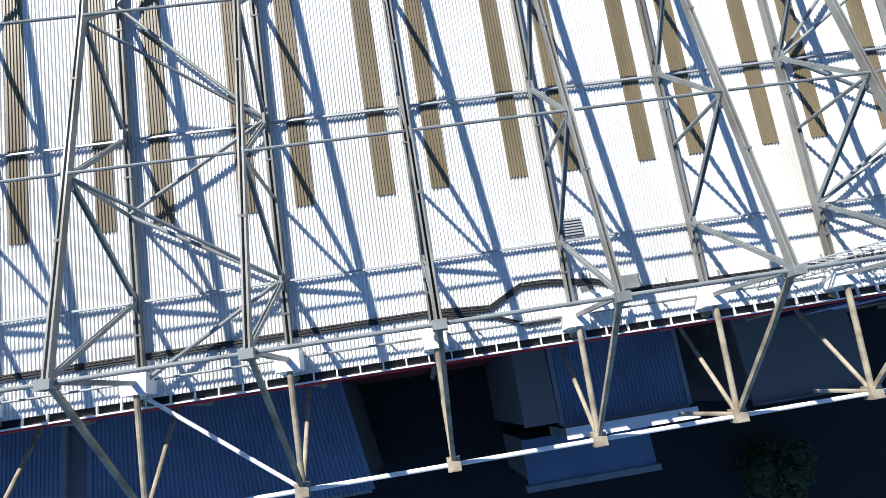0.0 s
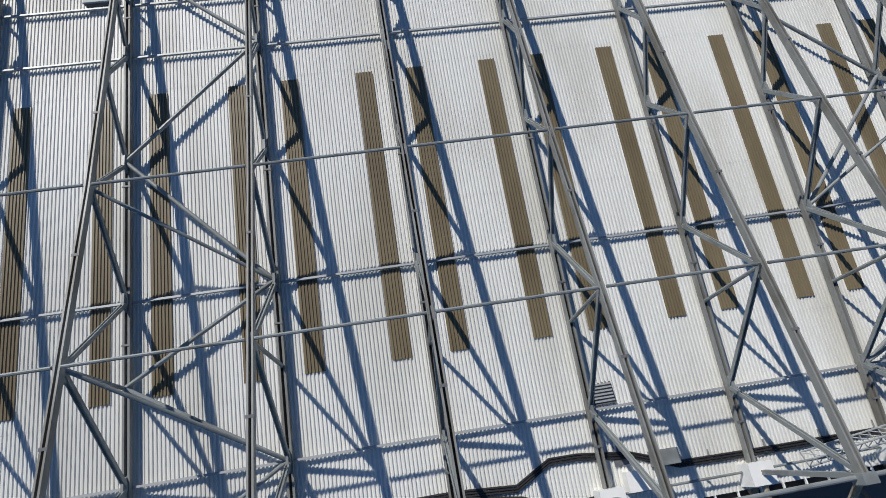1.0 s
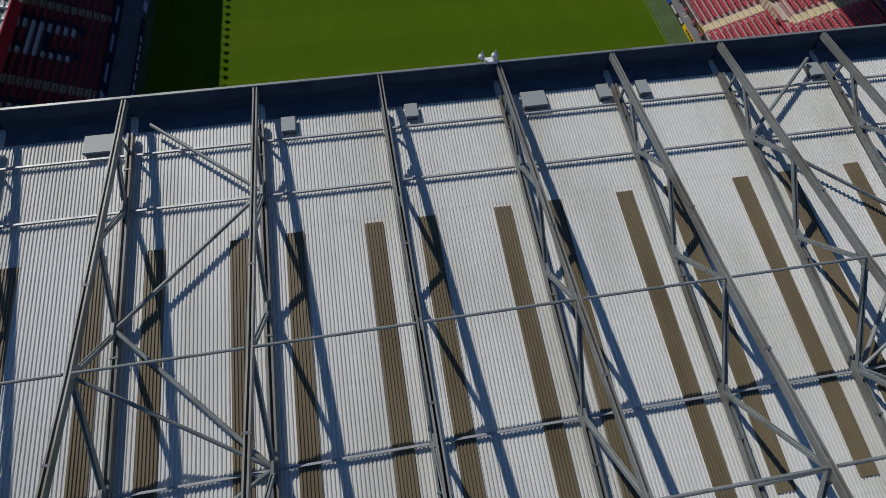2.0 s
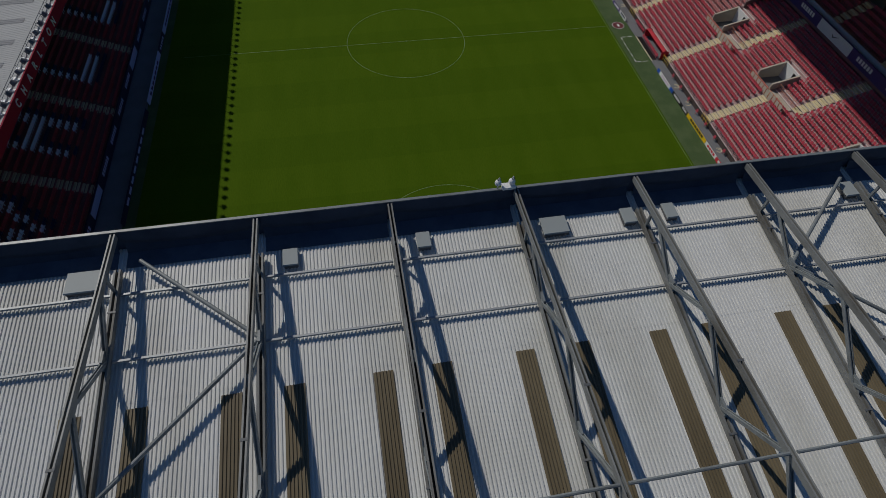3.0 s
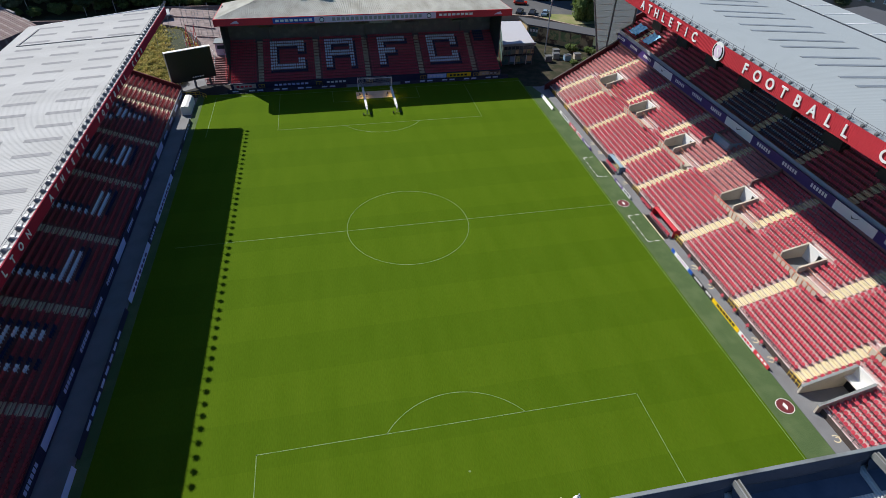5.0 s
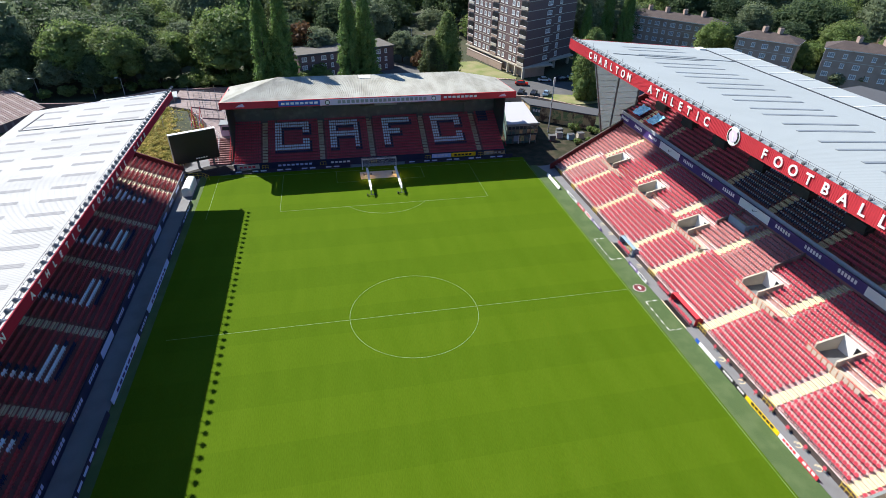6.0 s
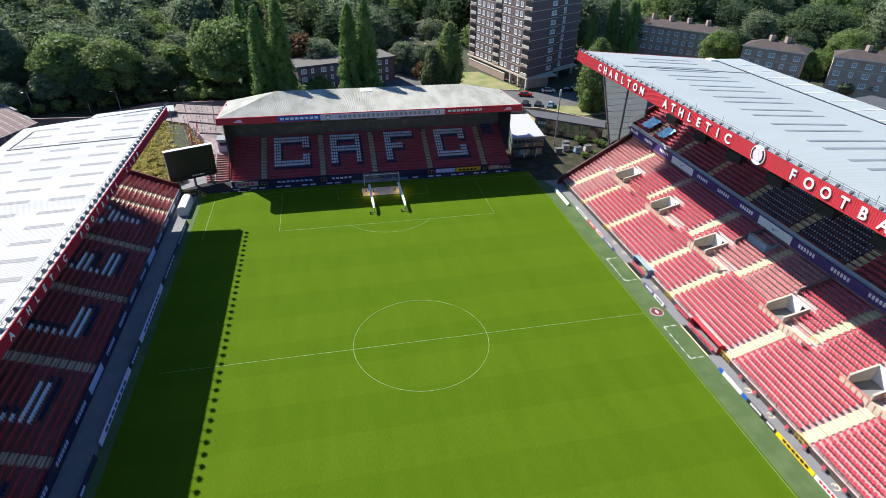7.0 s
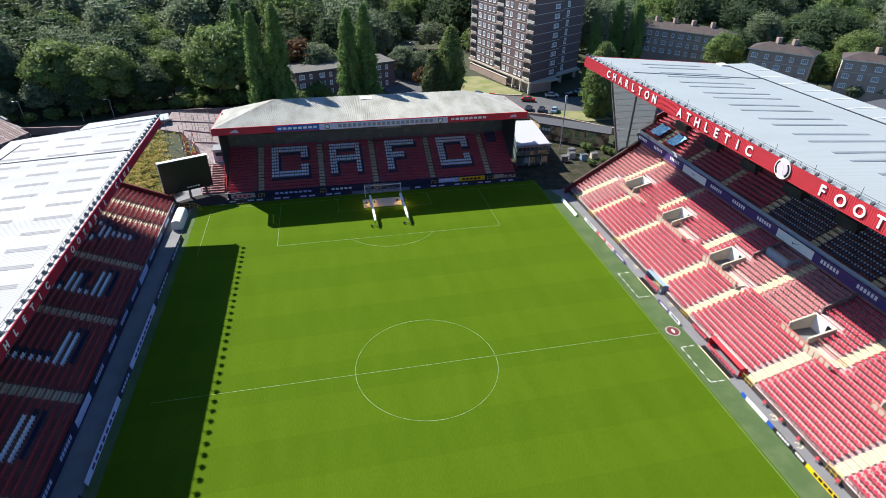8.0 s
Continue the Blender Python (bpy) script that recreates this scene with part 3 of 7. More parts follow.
for a, b in zip(TRUSS_X, TRUSS_X[1:]):
    for y, z, r in ((-81.24, top_z(-81.24) + 0.2, 0.075), (-72.85, top_z(-72.85) + 0.2, 0.075)):
        solid("tie_rod", Shape().tube((a + 0.18, y, z), (b - 0.18, y, z), r, 8), STEEL, "thin grey steel rod tying two roof trusses", "tie rod", "tie rods between trusses")
    solid("tie_tube", Shape().tube((a + 0.28, -89.75, 29.55), (b - 0.28, -89.75, 29.55), 0.09, 10), STEEL, "stout grey steel tube along the truss ends", "tie tube", "tubes between truss ends")
    solid("tie_tube", Shape().tube((a + 0.3, -95.5, 22.4), (b - 0.3, -95.5, 22.4), 0.11, 10), WHITE, "white steel tube between the outriggers", "tie tube", "tubes between outriggers")
    solid("eave_rail", Shape().tube((a + 0.65, -89.4, 22.85), (b - 0.65, -89.4, 22.85), 0.06, 8).tube((a + 2.2, -89.4, roof_z(-89.4)), (a + 2.2, -89.4, 22.85), 0.05, 6).tube((a + 4.9, -89.4, roof_z(-89.4)), (a + 4.9, -89.4, 22.85), 0.05, 6), STEEL, "low grey guard rail along the roof eave", "rail", "rails along the eave")


solid("plan_brace", Shape().tube((-22.05, -90.25, 22.35), (-15.25, -95.3, 22.4), 0.10, 10), WHITE, "white steel tube bracing the outriggers behind the eave", "brace", "bracing tubes")
for x in (TRUSS_X[6], TRUSS_X[7]):
    solid("plan_brace", Shape().tube((x - 2.9, -94.95, 22.3), (x - 0.32, -95.35, 22.4), 0.10, 10), CREAM_STEEL, "short cream steel tube beside an outrigger shoe", "brace", "bracing tubes")


def brace(p, q, r=0.11):
    solid("brace_tube", Shape().tube(p, q, r, 10), STEEL, "grey steel tube bracing two trusses above the roof", "brace", "bracing tubes")


for xa, xb in ((TRUSS_X[2], TRUSS_X[3]), (TRUSS_X[8], TRUSS_X[7])):
    zig = [(xa, -89.6), (xb, -85.53), (xa, -81.24), (xb, -77.07), (xa, -69.7), (xb, -63.05), (xa + (xb - xa) * 0.16, -57.9)]
    for p, q in zip(zig, zig[1:]):
        brace((p[0], p[1], low_z(p[1]) + 0.3), (q[0], q[1], low_z(q[1]) + 0.3))
    for yt, yb in ((-81.24, -85.53), (-72.85, -77.07)):
        brace((xa, yt, top_z(yt) - 0.2), (xb, yb, low_z(yb) + 0.3), 0.09)
# cables, ladder, cabinets and hatches on the roof
cables = thing("cable_run", (-4, -88, 22.6), "bundle of black cables laid across the roof", "cable")
for i, off in enumerate((0.0, 0.12, 0.24)):
    pts = [(x, y + off) for x, y in ((-38.0, -88.37), (-7.67, -88.3), (-4.83, -88.5), (-3.11, -87.61), (-1.7, -87.62), (0.81, -87.93), (3.07, -88.69), (6.44, -88.76), (14.34, -88.82), (37.0, -88.64))]
    part("cable", Shape().path([(x, y, roof_z(y) + 0.12) for x, y in pts], 0.055, 6), BLACK, cables)
low_pts = [(-7.71, -88.44), (-4.65, -88.93), (-3.12, -89.54), (-0.15, -89.43)]
for off in (0.0, 0.13):
    part("cable", Shape().path([(x, y + off, roof_z(y) + 0.12) for x, y in low_pts], 0.055, 6), BLACK, cables)
for k in range(26):
    x = -36 + 2.9 * k
    if not -7 < x < 3:
        part("cable_clip", Shape().box(x, x + 0.08, -88.75, -88.15, roof_z(-88.4) + 0.03, roof_z(-88.4) + 0.1), STEEL, cables)
boom = thing("access_ladder", (8.5, -89, 23.5), "white lattice ladder lying on the roof", "ladder")
pa, pb = Vector((8.6, -89.3, 23.5)), Vector((16.8, -88.4, 23.7))
side = Vector((-0.28, 0.95, 0)) * 0.35
part("stile", Shape().tube(pa - side, pb - side, 0.045, 6), GALV, boom), part("stile", Shape().tube(pa + side, pb + side, 0.045, 6), GALV, boom)
part("stile", Shape().tube(pa + Vector((0, 0, 0.6)), pb + Vector((0, 0, 0.6)), 0.045, 6), GALV, boom)
for i in range(17):
    c, d = pa.lerp(pb, i / 16), pa.lerp(pb, min(1, (i + 1) / 16))
    part("rung", Shape().tube(c - side, c + side, 0.03, 5).tube(c + side, d + Vector((0, 0, 0.6)), 0.025, 5).tube(c - side, c + Vector((0, 0, 0.6)), 0.025, 5), GALV, boom)
plat = thing("equipment_platform", (0.6, -88.2, 22.5), "white equipment boxes and aerial on the roof", "equipment")
part("cabinet", Shape().box(0.2, 1.3, -89.4, -88.5, roof_z(-89) + 0.05, roof_z(-89) + 0.75), WHITE, plat)
part("cabinet", Shape().box(1.7, 3.0, -88.5, -87.8, roof_z(-88) + 0.05, roof_z(-88) + 0.6), STEEL, plat)
part("dish", Shape().tube((1.6, -89.0, 23.3), (1.75, -89.1, 23.45), 0.45, 16, 0.3), WHITE, plat)
part("drain_grille", Shape().box(0.0, 0.7, -88.2, -87.3, roof_z(-88) + 0.04, roof_z(-88) + 0.1), DARK_STEEL, plat)
grille = thing("roof_vent", (0.3, -84.8, 23), "dark louvred vent panel on the roof", "vent")
part("frame", Shape().box(-0.35, 0.75, -85.35, -84.3, roof_z(-85) + 0.05, roof_z(-85) + 0.12), DARK_STEEL, grille)
for i in range(6):
    part("slat", Shape().box(-0.3, 0.7, -85.25 + 0.16 * i, -85.17 + 0.16 * i, roof_z(-85) + 0.12, roof_z(-85) + 0.19), GALV, grille)
for x0, x1, y0, y1 in ((-24.75, -22.95, -59.2, -57.9), (-13.9, -13.05, -59.1, -58.0), (-6.65, -5.85, -59.0, -57.95), (0.5, 2.05, -59.15, -57.95), (5.35, 6.15, -59.05, -57.95), (7.95, 8.7, -59.05, -57.95), (19.6, 20.5, -59.05, -57.95)):
    hatch = thing("roof_hatch", ((x0 + x1) / 2, (y0 + y1) / 2, 25.7), "pale grey flat-lidded vent box on the roof", "roof hatch", "vent boxes on the roof")
    zb = roof_z(y0)
    part("curb", Shape().box(x0 + 0.06, x1 - 0.06, y0 + 0.06, y1 - 0.06, zb, zb + 0.36), DARK_STEEL, hatch)
    part("lid", Shape().hexa([(x0, y0, zb + 0.36), (x1, y0, zb + 0.36), (x1, y1, zb + 0.4), (x0, y1, zb + 0.4)], [(x0 + 0.04, y0 + 0.04, zb + 0.44), (x1 - 0.04, y0 + 0.04, zb + 0.44), (x1 - 0.04, y1 - 0.04, zb + 0.48), (x0 + 0.04, y1 - 0.04, zb + 0.48)]), RIGHT_ROOF, hatch)
cams = thing("camera_bracket", (-1.4, -56.5, 27.5), "pair of white dome cameras on the roof coping", "cctv camera")
part("bracket", Shape().box(-1.5, -0.75, -56.75, -56.35, 27.5, 27.68), WHITE, cams)
for x in (-1.75, -0.95):
    s = Shape()
    for i in range(6):
        a, b = (math.pi * j / 6 for j in (i, i + 1))
        s.tube((x, -56.5, 27.9 - 0.2 * math.cos(a)), (x, -56.5, 27.9 - 0.2 * math.cos(b)), max(0.2 * math.sin(a), 0.01), 12, max(0.2 * math.sin(b), 0.01))
    part("dome", s, WHITE, cams)
    part("arm", Shape().path([(x, -56.5, 27.5), (x + 0.12, -56.45, 28.0), (x + 0.08, -56.4, 28.2), (x - 0.05, -56.5, 28.1)], 0.035, 6), GALV, cams)

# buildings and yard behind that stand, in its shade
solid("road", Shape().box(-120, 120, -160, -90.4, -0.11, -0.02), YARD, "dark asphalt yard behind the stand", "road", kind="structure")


def shed(x0, x1, y0, y1, z, label, mat=BLUE_SHED, fall=0.3, splay=0.0):
    """A ribbed lean-to roof on dark walls; splay: how much further it reaches along its gutter."""
    ob = thing("stair_tower", ((x0 + x1) / 2, (y0 + y1) / 2, 0), label, "outbuilding", "sheds behind the stand")
    part("wall", Shape().slab([(x0 + 0.15, y0 + 0.15), (x1 + splay - 0.15, y0 + 0.15), (x1 - 0.15, y1), (x0 + 0.15, y1)], 0, z - fall - 0.12), DARK_STEEL, ob)
    part("roof", Shape().ribbed(x0, x1, 0.25, 0.05, lambda u: ((u + splay * (u - x0) / (x1 - x0), y0, z - fall), (u, y1, z))), mat, ob)
    part("gutter", Shape().box(x0 - 0.1, x1 + splay + 0.1, y0 - 0.18, y0, z - fall - 0.15, z - fall + 0.05), STEEL, ob)
    for x, d in ((x0 - 0.3, 0.0), (x1, splay)):
        part("verge_trim", Shape().hexa([(x + d, y0, z - fall - 0.15), (x + d + 0.3, y0, z - fall - 0.15), (x + 0.3, y1, z - 0.15), (x, y1, z - 0.15)], [(x + d, y0, z - fall + 0.1), (x + d + 0.3, y0, z - fall + 0.1), (x + 0.3, y1, z + 0.1), (x, y1, z + 0.1)]), STEEL if splay == 0 else BLUE_SHED, ob)


shed(-0.7, 7.0, -95.0, -89.95, 16.3, "blue ribbed stair roof with a white parapet in shade")
kerb = thing("stair_parapet", (3, -95.3, 16), "white roof parapet catching the sun", "parapet")
part("upstand", Shape().box(-0.85, 7.15, -95.75, -95.2, 12.0, 16.75), STEEL, kerb)
part("cap", Shape().box(-0.9, 7.2, -95.8, -95.15, 16.75, 16.85), WHITE, kerb)
flank = thing("side_roof", (-1, -92, 0), "brown felt roof beside the stair tower", "outbuilding")
part("wall", Shape().box(-3.0, -1.1, -94.7, -89.95, 0, 16.0), DARK_STEEL, flank)
part("roof", Shape().box(-3.15, -1.05, -94.8, -89.95, 16.0, 16.2), FLAT_ROOF, flank)
wing = thing("side_roof", (12, -92, 0), "dull brown flat felt roof behind the stand", "outbuilding")
part("wall", Shape().box(12.6, 20.4, -95.6, -89.95, 0, 13.7), DARK_STEEL, wing)
part("roof", Shape().box(12.4, 20.6, -95.8, -89.95, 13.7, 13.9), FLAT_ROOF, wing)
part("upstand", Shape().box(12.4, 20.6, -95.95, -95.8, 13.5, 14.1), DARK_STEEL, wing)
shed(-29.4, -14.3, -97.0, -89.95, 14.0, "wide blue-grey ribbed stair roof in shade", splay=1.4)
strip_roof = thing("side_roof", (-30.2, -92, 0), "narrow brown felt roof between two stair roofs", "outbuilding")
part("wall", Shape().box(-30.9, -29.7, -96.9, -89.95, 0, 13.5), DARK_STEEL, strip_roof)
part("roof", Shape().box(-31.1, -29.6, -97.0, -89.95, 13.5, 13.7), FLAT_ROOF, strip_roof)
shed(-60, -31.2, -97.5, -89.95, 14.0, "wide blue-grey ribbed roof in shade")
low = thing("link_roof", (0, -97, 0), "low pale-edged flat roof behind the stand", "outbuilding")
part("wall", Shape().box(-2.5, 6.0, -98.6, -95.9, 0, 10.6), DARK_STEEL, low)
part("roof", Shape().box(-2.7, 6.2, -98.8, -95.9, 10.6, 10.9), BLUE_SHED, low)
part("fascia", Shape().box(-2.9, 6.4, -99.2, -98.8, 10.4, 11.1), STEEL, low)
side_sign = thing("wall_sign", (17.5, -90.6, 17), "dark navy wall sign with a pale letter", "sign")
part("panel", Shape().box(14.5, 24, -90.75, -90.5, 15.0, 20.6), NAVY, side_sign)
part("bar", Shape().box(16.3, 16.7, -90.82, -90.75, 15.8, 19.8).box(18.2, 18.6, -90.82, -90.75, 15.8, 19.8).box(16.7, 18.2, -90.82, -90.75, 17.6, 18.0), PALE_BLUE, side_sign)


# ---- seats ----
def seat_template():
    s = Shape()
    outline = [(-0.20, 0.32), (0.20, 0.32), (0.215, 0.60), (0.14, 0.74), (-0.14, 0.74), (-0.215, 0.60)]
    s.hexa([(-0.06 - 0.12 * (z - 0.36), y, z) for y, z in outline], [(-0.11 - 0.12 * (z - 0.36), y, z) for y, z in outline])
    s.hexa([(-0.05, -0.19, 0.36), (-0.05, 0.19, 0.36), (0.20, 0.17, 0.56), (0.20, -0.17, 0.56)], [(-0.04, -0.19, 0.41), (-0.04, 0.19, 0.41), (0.17, 0.17, 0.6), (0.17, -0.17, 0.6)])
    s.box(-0.06, 0.0, -0.03, 0.03, 0.0, 0.38)
    return s


SEAT = seat_template()


def seats(spots, turn, mat, label, category="seats", shape=SEAT):
    """All the seats of one colour in one stand, as stuff."""
    if not len(spots):
        return
    c, sn = math.cos(radians(turn)), math.sin(radians(turn))
    v = np.array(shape.v) @ np.array([[c, sn, 0], [-sn, c, 0], [0, 0, 1]])
    p = np.array(spots)
    verts = (p[:, None, :] + v[None]).reshape(-1, 3)
    n = len(v)
    faces = [tuple(i + k * n for i in f) for k in range(len(p)) for f in shape.f]
    me = bpy.data.meshes.new("stadium_seats")
    me.from_pydata(verts.tolist(), [], faces)
    me.materials.append(mat)
    tagged(new("stadium_seats", me), label, category, kind="stuff")


GLYPH = {"C": "XXXXX X...X X.... X...X XXXXX", "A": "XXXXX X...X XXXXX X...X X...X", "F": "XXXXX X.... XXX.. X.... X....", "L": "X.... X.... X.... X.... XXXXX",
         "E": "XXXXX X.... XXXX. X.... XXXXX", "Y": "X...X X...X .XXX. ..X.. ..X..", "V": "X...X X...X X...X .X.X. ..X.."}


def glyph(ch, u, v):
    """Whether the letter covers the spot u, v (0 to 1 from its lower left)."""
    if not (0 <= u < 1 and 0 <= v < 1):
        return False
    return GLYPH[ch].split()[4 - int(v * 5)][int(u * 5)] == "X"


# ---- two-tier stand on the sunny side ----
right_stand = thing("grandstand", (56, 0, 0), "tall two-tier stand with red seats and pale blue-grey roof", "grandstand")
RX, RZ, RD, RR = 39.4, 0.95, 0.75, 0.285
R_ROWS = 23
R_NEAR = -47.0
LOW_AISLES = (41.6, 34.3, 23.8, 10.2, 2.7, -11.0, -24.5, -36.2)
UP_AISLES = (40.4, 27.2, 13.5, 1.3, -13.7, -28.4, -42.0)
VOMS = ((36.4, 34.95, 37.85), (22.8, 21.35, 24.25), (9.1, 7.65, 10.55), (-8.0, -9.5, -6.5), (-21.9, -23.4, -20.4), (-38.3, -40.0, -36.9))
VX0, VX1 = 47.2, 50.35
EXIT, EXIT_X = (-40.2, -37.8), 43.8
DUGOUTS = ((-10.1, -3.3), (8.1, 13.3))


def r_end(x):
    return 44.6 + 0.29 * (x - 37.5)


red_spots, faded_spots = [], []
single_spots = []
for i in range(-1, R_ROWS):
    x, z = RX + RD * i, RZ + RR * i
    cuts = [(a, b) for _, a, b in VOMS] if VX0 - 0.3 < x + RD / 2 < VX1 else []
    cuts += [EXIT] if x + RD / 2 < EXIT_X else []
    cuts += list(DUGOUTS) if i < 0 else []
    y0 = R_NEAR
    for a, b in sorted(cuts) + [(r_end(x), None)]:
        part("terrace_step", Shape().box(x, x + RD, y0, a, 0.0 if i < 2 else z - 0.9, z), CONCRETE, right_stand)
        part("nosing", Shape().box(x - 0.012, x + 0.13, y0 + 0.02, a - 0.02, z - 0.06, z + 0.014), NOSING, right_stand, "pale step nosing")
        y0 = b
    upper = x > VX0 - 0.2
    aisles = UP_AISLES if upper else LOW_AISLES
    y = R_NEAR + 0.3
    while y < r_end(x) - 0.4:
        free = all(abs(y - a) > 0.85 for a in aisles)
        if VX0 - 0.5 < x < VX1 + 0.5:
            free = free and all(not (a - 0.5 < y < b + 0.5) for _, a, b in VOMS)
        if i < 0:
            free = free and all(not a - 0.3 < y < b + 0.3 for a, b in DUGOUTS)
        if x < EXIT_X + 0.4:
            free = free and not EXIT[0] - 0.4 < y < EXIT[1] + 0.4
        if VX0 - 0.5 < x < VX0 + 1.0:
            free = free and all(not (m - 7.2 < y < m) for m, _, _ in VOMS[1:])
        if free:
            spot = (x + 0.42, y, z)
            if x < 46 and -33.5 < y < -27.5 and len(single_spots) < 240:
                single_spots.append(spot)
            elif (y > 36.5 - 0.2 * (x - 39)) or (upper and -6.2 < y < 7.0):
                faded_spots.append(spot)
            else:
                red_spots.append(spot)
        y += 0.5
seats(red_spots, 180, SEAT_RED, "rows of red plastic tip-up seats on the lower terrace")
seats(faded_spots, 180, SEAT_FADED, "rows of sun-faded red tip-up seats on the lower terrace")


def aisle(parent, x0, z0, depth, rise, rows, y, mat, sx=1, width=1.35, along="x", gap=0.0):
    """Steps up a terrace, two to a row; gap: the bare terrace left between two treads."""
    for i in range(rows):
        for h in range(2):
            s = Shape()
            a, b, z = i * depth + h * depth / 2 + gap, i * depth + (h + 1) * depth / 2, z0 + rise * i + (0.024 + 0.4 * gap if h == 0 else rise / 2 + 0.024)
            if along == "x":
                s.box(min(x0 + sx * a, x0 + sx * b), max(x0 + sx * a, x0 + sx * b), y - width / 2, y + width / 2, z - 0.2, z)
            else:
                s.box(y - width / 2, y + width / 2, x0 + a, x0 + b, z - 0.2, z)
            part("aisle_step", s, mat, parent)


N_LOW = 10
for y in LOW_AISLES:
    aisle(right_stand, RX - RD, RZ - RR, RD, RR, N_LOW + 1, y, STEP)
for y in UP_AISLES:
    k = 11
    aisle(right_stand, RX + k * RD, RZ + k * RR, RD, RR, R_ROWS - k, y, STEP)


def railing(pts, h, mat, label="tubular handrail beside the steps", every=1.3, name="handrail"):
    ob = thing(name, pts[0], label, "handrail", "handrails in the stands")
    part("top_rail", Shape().path([(x, y, z + h) for x, y, z in pts], 0.035, 6), mat, ob)
    part("mid_rail", Shape().path([(x, y, z + h * 0.5) for x, y, z in pts], 0.028, 6), mat, ob)
    for a, b in zip(pts, pts[1:]):
        a, b = Vector(a), Vector(b)
        n = max(1, round((b - a).length / every))
        for i in range(n + 1):
            c = a.lerp(b, i / n)
            part("post", Shape().tube(c, c + Vector((0, 0, h)), 0.032, 6), mat, ob)
    return ob


for m, a, b in VOMS:
    zf = RZ + RR * 4
    z0, z1 = RZ + RR * (VX0 - RX) / RD, RZ + RR * (VX1 - RX) / RD
    vom = thing("vomitory", (49, m, zf), "cream-walled stairwell opening among the seats", "stairwell", "openings in the lower terrace")
    fl = z0 - 0.35
    part("floor", Shape().box(VX0 - 0.5, VX1, a, b, fl - 0.2, fl), PATH_GREY, vom)
    # White back wall and tan side walls carry sun and shade as colour.
    for y in (a - 0.19, b - 0.03):
        part("side_wall", Shape().hexa([(VX0 - 0.4, y, fl - 0.4), (VX1 + 0.2, y, fl - 0.4), (VX1 + 0.2, y + 0.22, fl - 0.4), (VX0 - 0.4, y + 0.22, fl - 0.4)], [(VX0 - 0.4, y, z0 + 0.9), (VX1 + 0.2, y, z1 + 0.7), (VX1 + 0.2, y + 0.22, z1 + 0.7), (VX0 - 0.4, y + 0.22, z0 + 0.9)]), CREAM, vom)
    part("back_wall", Shape().box(VX1 - 0.02, VX1 + 0.2, a, b, fl, z1 + 0.7), WHITE, vom)
    # Black panel in place of the dark inside the opening.
    part("door_shade", Shape().box(VX1 - 0.05, VX1 - 0.02, a + 0.15, a + 0.95, fl, fl + 1.9), BOARD_BLACK, vom)
    for y in (a - 0.26, b - 0.04):
        part("coping", Shape().beam((VX0 - 0.42, y + 0.15, z0 + 0.93), (VX1 + 0.22, y + 0.15, z1 + 0.73), 0.24, 0.04), CREAM, vom)
    # landing with steps down towards the next aisle
    land = thing("landing", (VX0, a - 2.5, z0), "cream concrete landing with railings below the opening", "landing", "landings in the lower terrace")
    part("slab", Shape().box(VX0 - 1.1, VX0 + 0.75, a - 4.6, a - 0.23, z0 - 0.6, z0 + 0.05), CREAM, land)
    part("slab", Shape().box(VX0 - 1.0, VX0 - 0.3, a - 0.2, b + 0.2, z0 - 0.7, z0 - 0.1), CREAM, land)
    y = a - 4.4
    while y < b + 0.4:
        part("panel", Shape().box(VX0 - 1.16, VX0 - 1.12, y, y + 0.62, z0 - 0.25, z0 + 0.62), CREAM, land, "pale balustrade panel")
        part("post", Shape().box(VX0 - 1.17, VX0 - 1.11, y + 0.68, y + 0.74, z0 - 0.4, z0 + 0.78), ORANGE_RAIL, land)
        y += 0.8
    part("top_rail", Shape().tube((VX0 - 1.14, a - 4.4, z0 + 0.78), (VX0 - 1.14, b + 0.5, z0 + 0.78), 0.035, 6), ORANGE_RAIL, land)
    railing([(VX0 + 0.7, a - 4.5, z0 + 0.05), (VX0 + 0.7, a - 0.3, z0 + 0.05)], 1.0, ORANGE_RAIL, every=0.9)
for y in LOW_AISLES:
    railing([(RX - RD - 0.2, y - 0.9, 0.03), (RX - RD - 0.2, y + 0.9, 0.03)], 1.0, YELLOW_RAIL, "yellow gate rail at the foot of the steps", 0.6)
for a, b in ((R_NEAR, EXIT[0]), (EXIT[1], DUGOUTS[0][0]), (DUGOUTS[0][1], DUGOUTS[1][0]), (DUGOUTS[1][1], r_end(RX - RD))):
    part("front_wall", Shape().box(RX - RD - 0.12, RX - RD - 0.015, a, b, 0, RZ - RR + 0.02), TILE, right_stand)
gate = thing("pitch_exit", (41, -39, 0), "walled passage from the pitch under the seats", "passage")
ex = EXIT_X - 0.05
for y in (EXIT[0] - 0.2, EXIT[1] - 0.03):
    part("side_wall", Shape().hexa([(37.9, y, 0), (ex, y, 0), (ex, y + 0.23, 0), (37.9, y + 0.23, 0)], [(37.9, y, 1.25), (ex, y, 3.5), (ex, y + 0.23, 3.5), (37.9, y + 0.23, 1.25)]), CREAM, gate)
    part("coping", Shape().beam((37.85, y + 0.115, 1.27), (ex, y + 0.115, 3.52), 0.3, 0.05), STEEL, gate)
part("back_wall", Shape().box(ex, ex + 0.2, EXIT[0], EXIT[1], 1.9, 3.5), WHITE, gate)
part("lintel", Shape().box(ex - 1.0, ex, EXIT[0] + 0.04, EXIT[1] - 0.04, 1.9, 2.1), WHITE, gate)
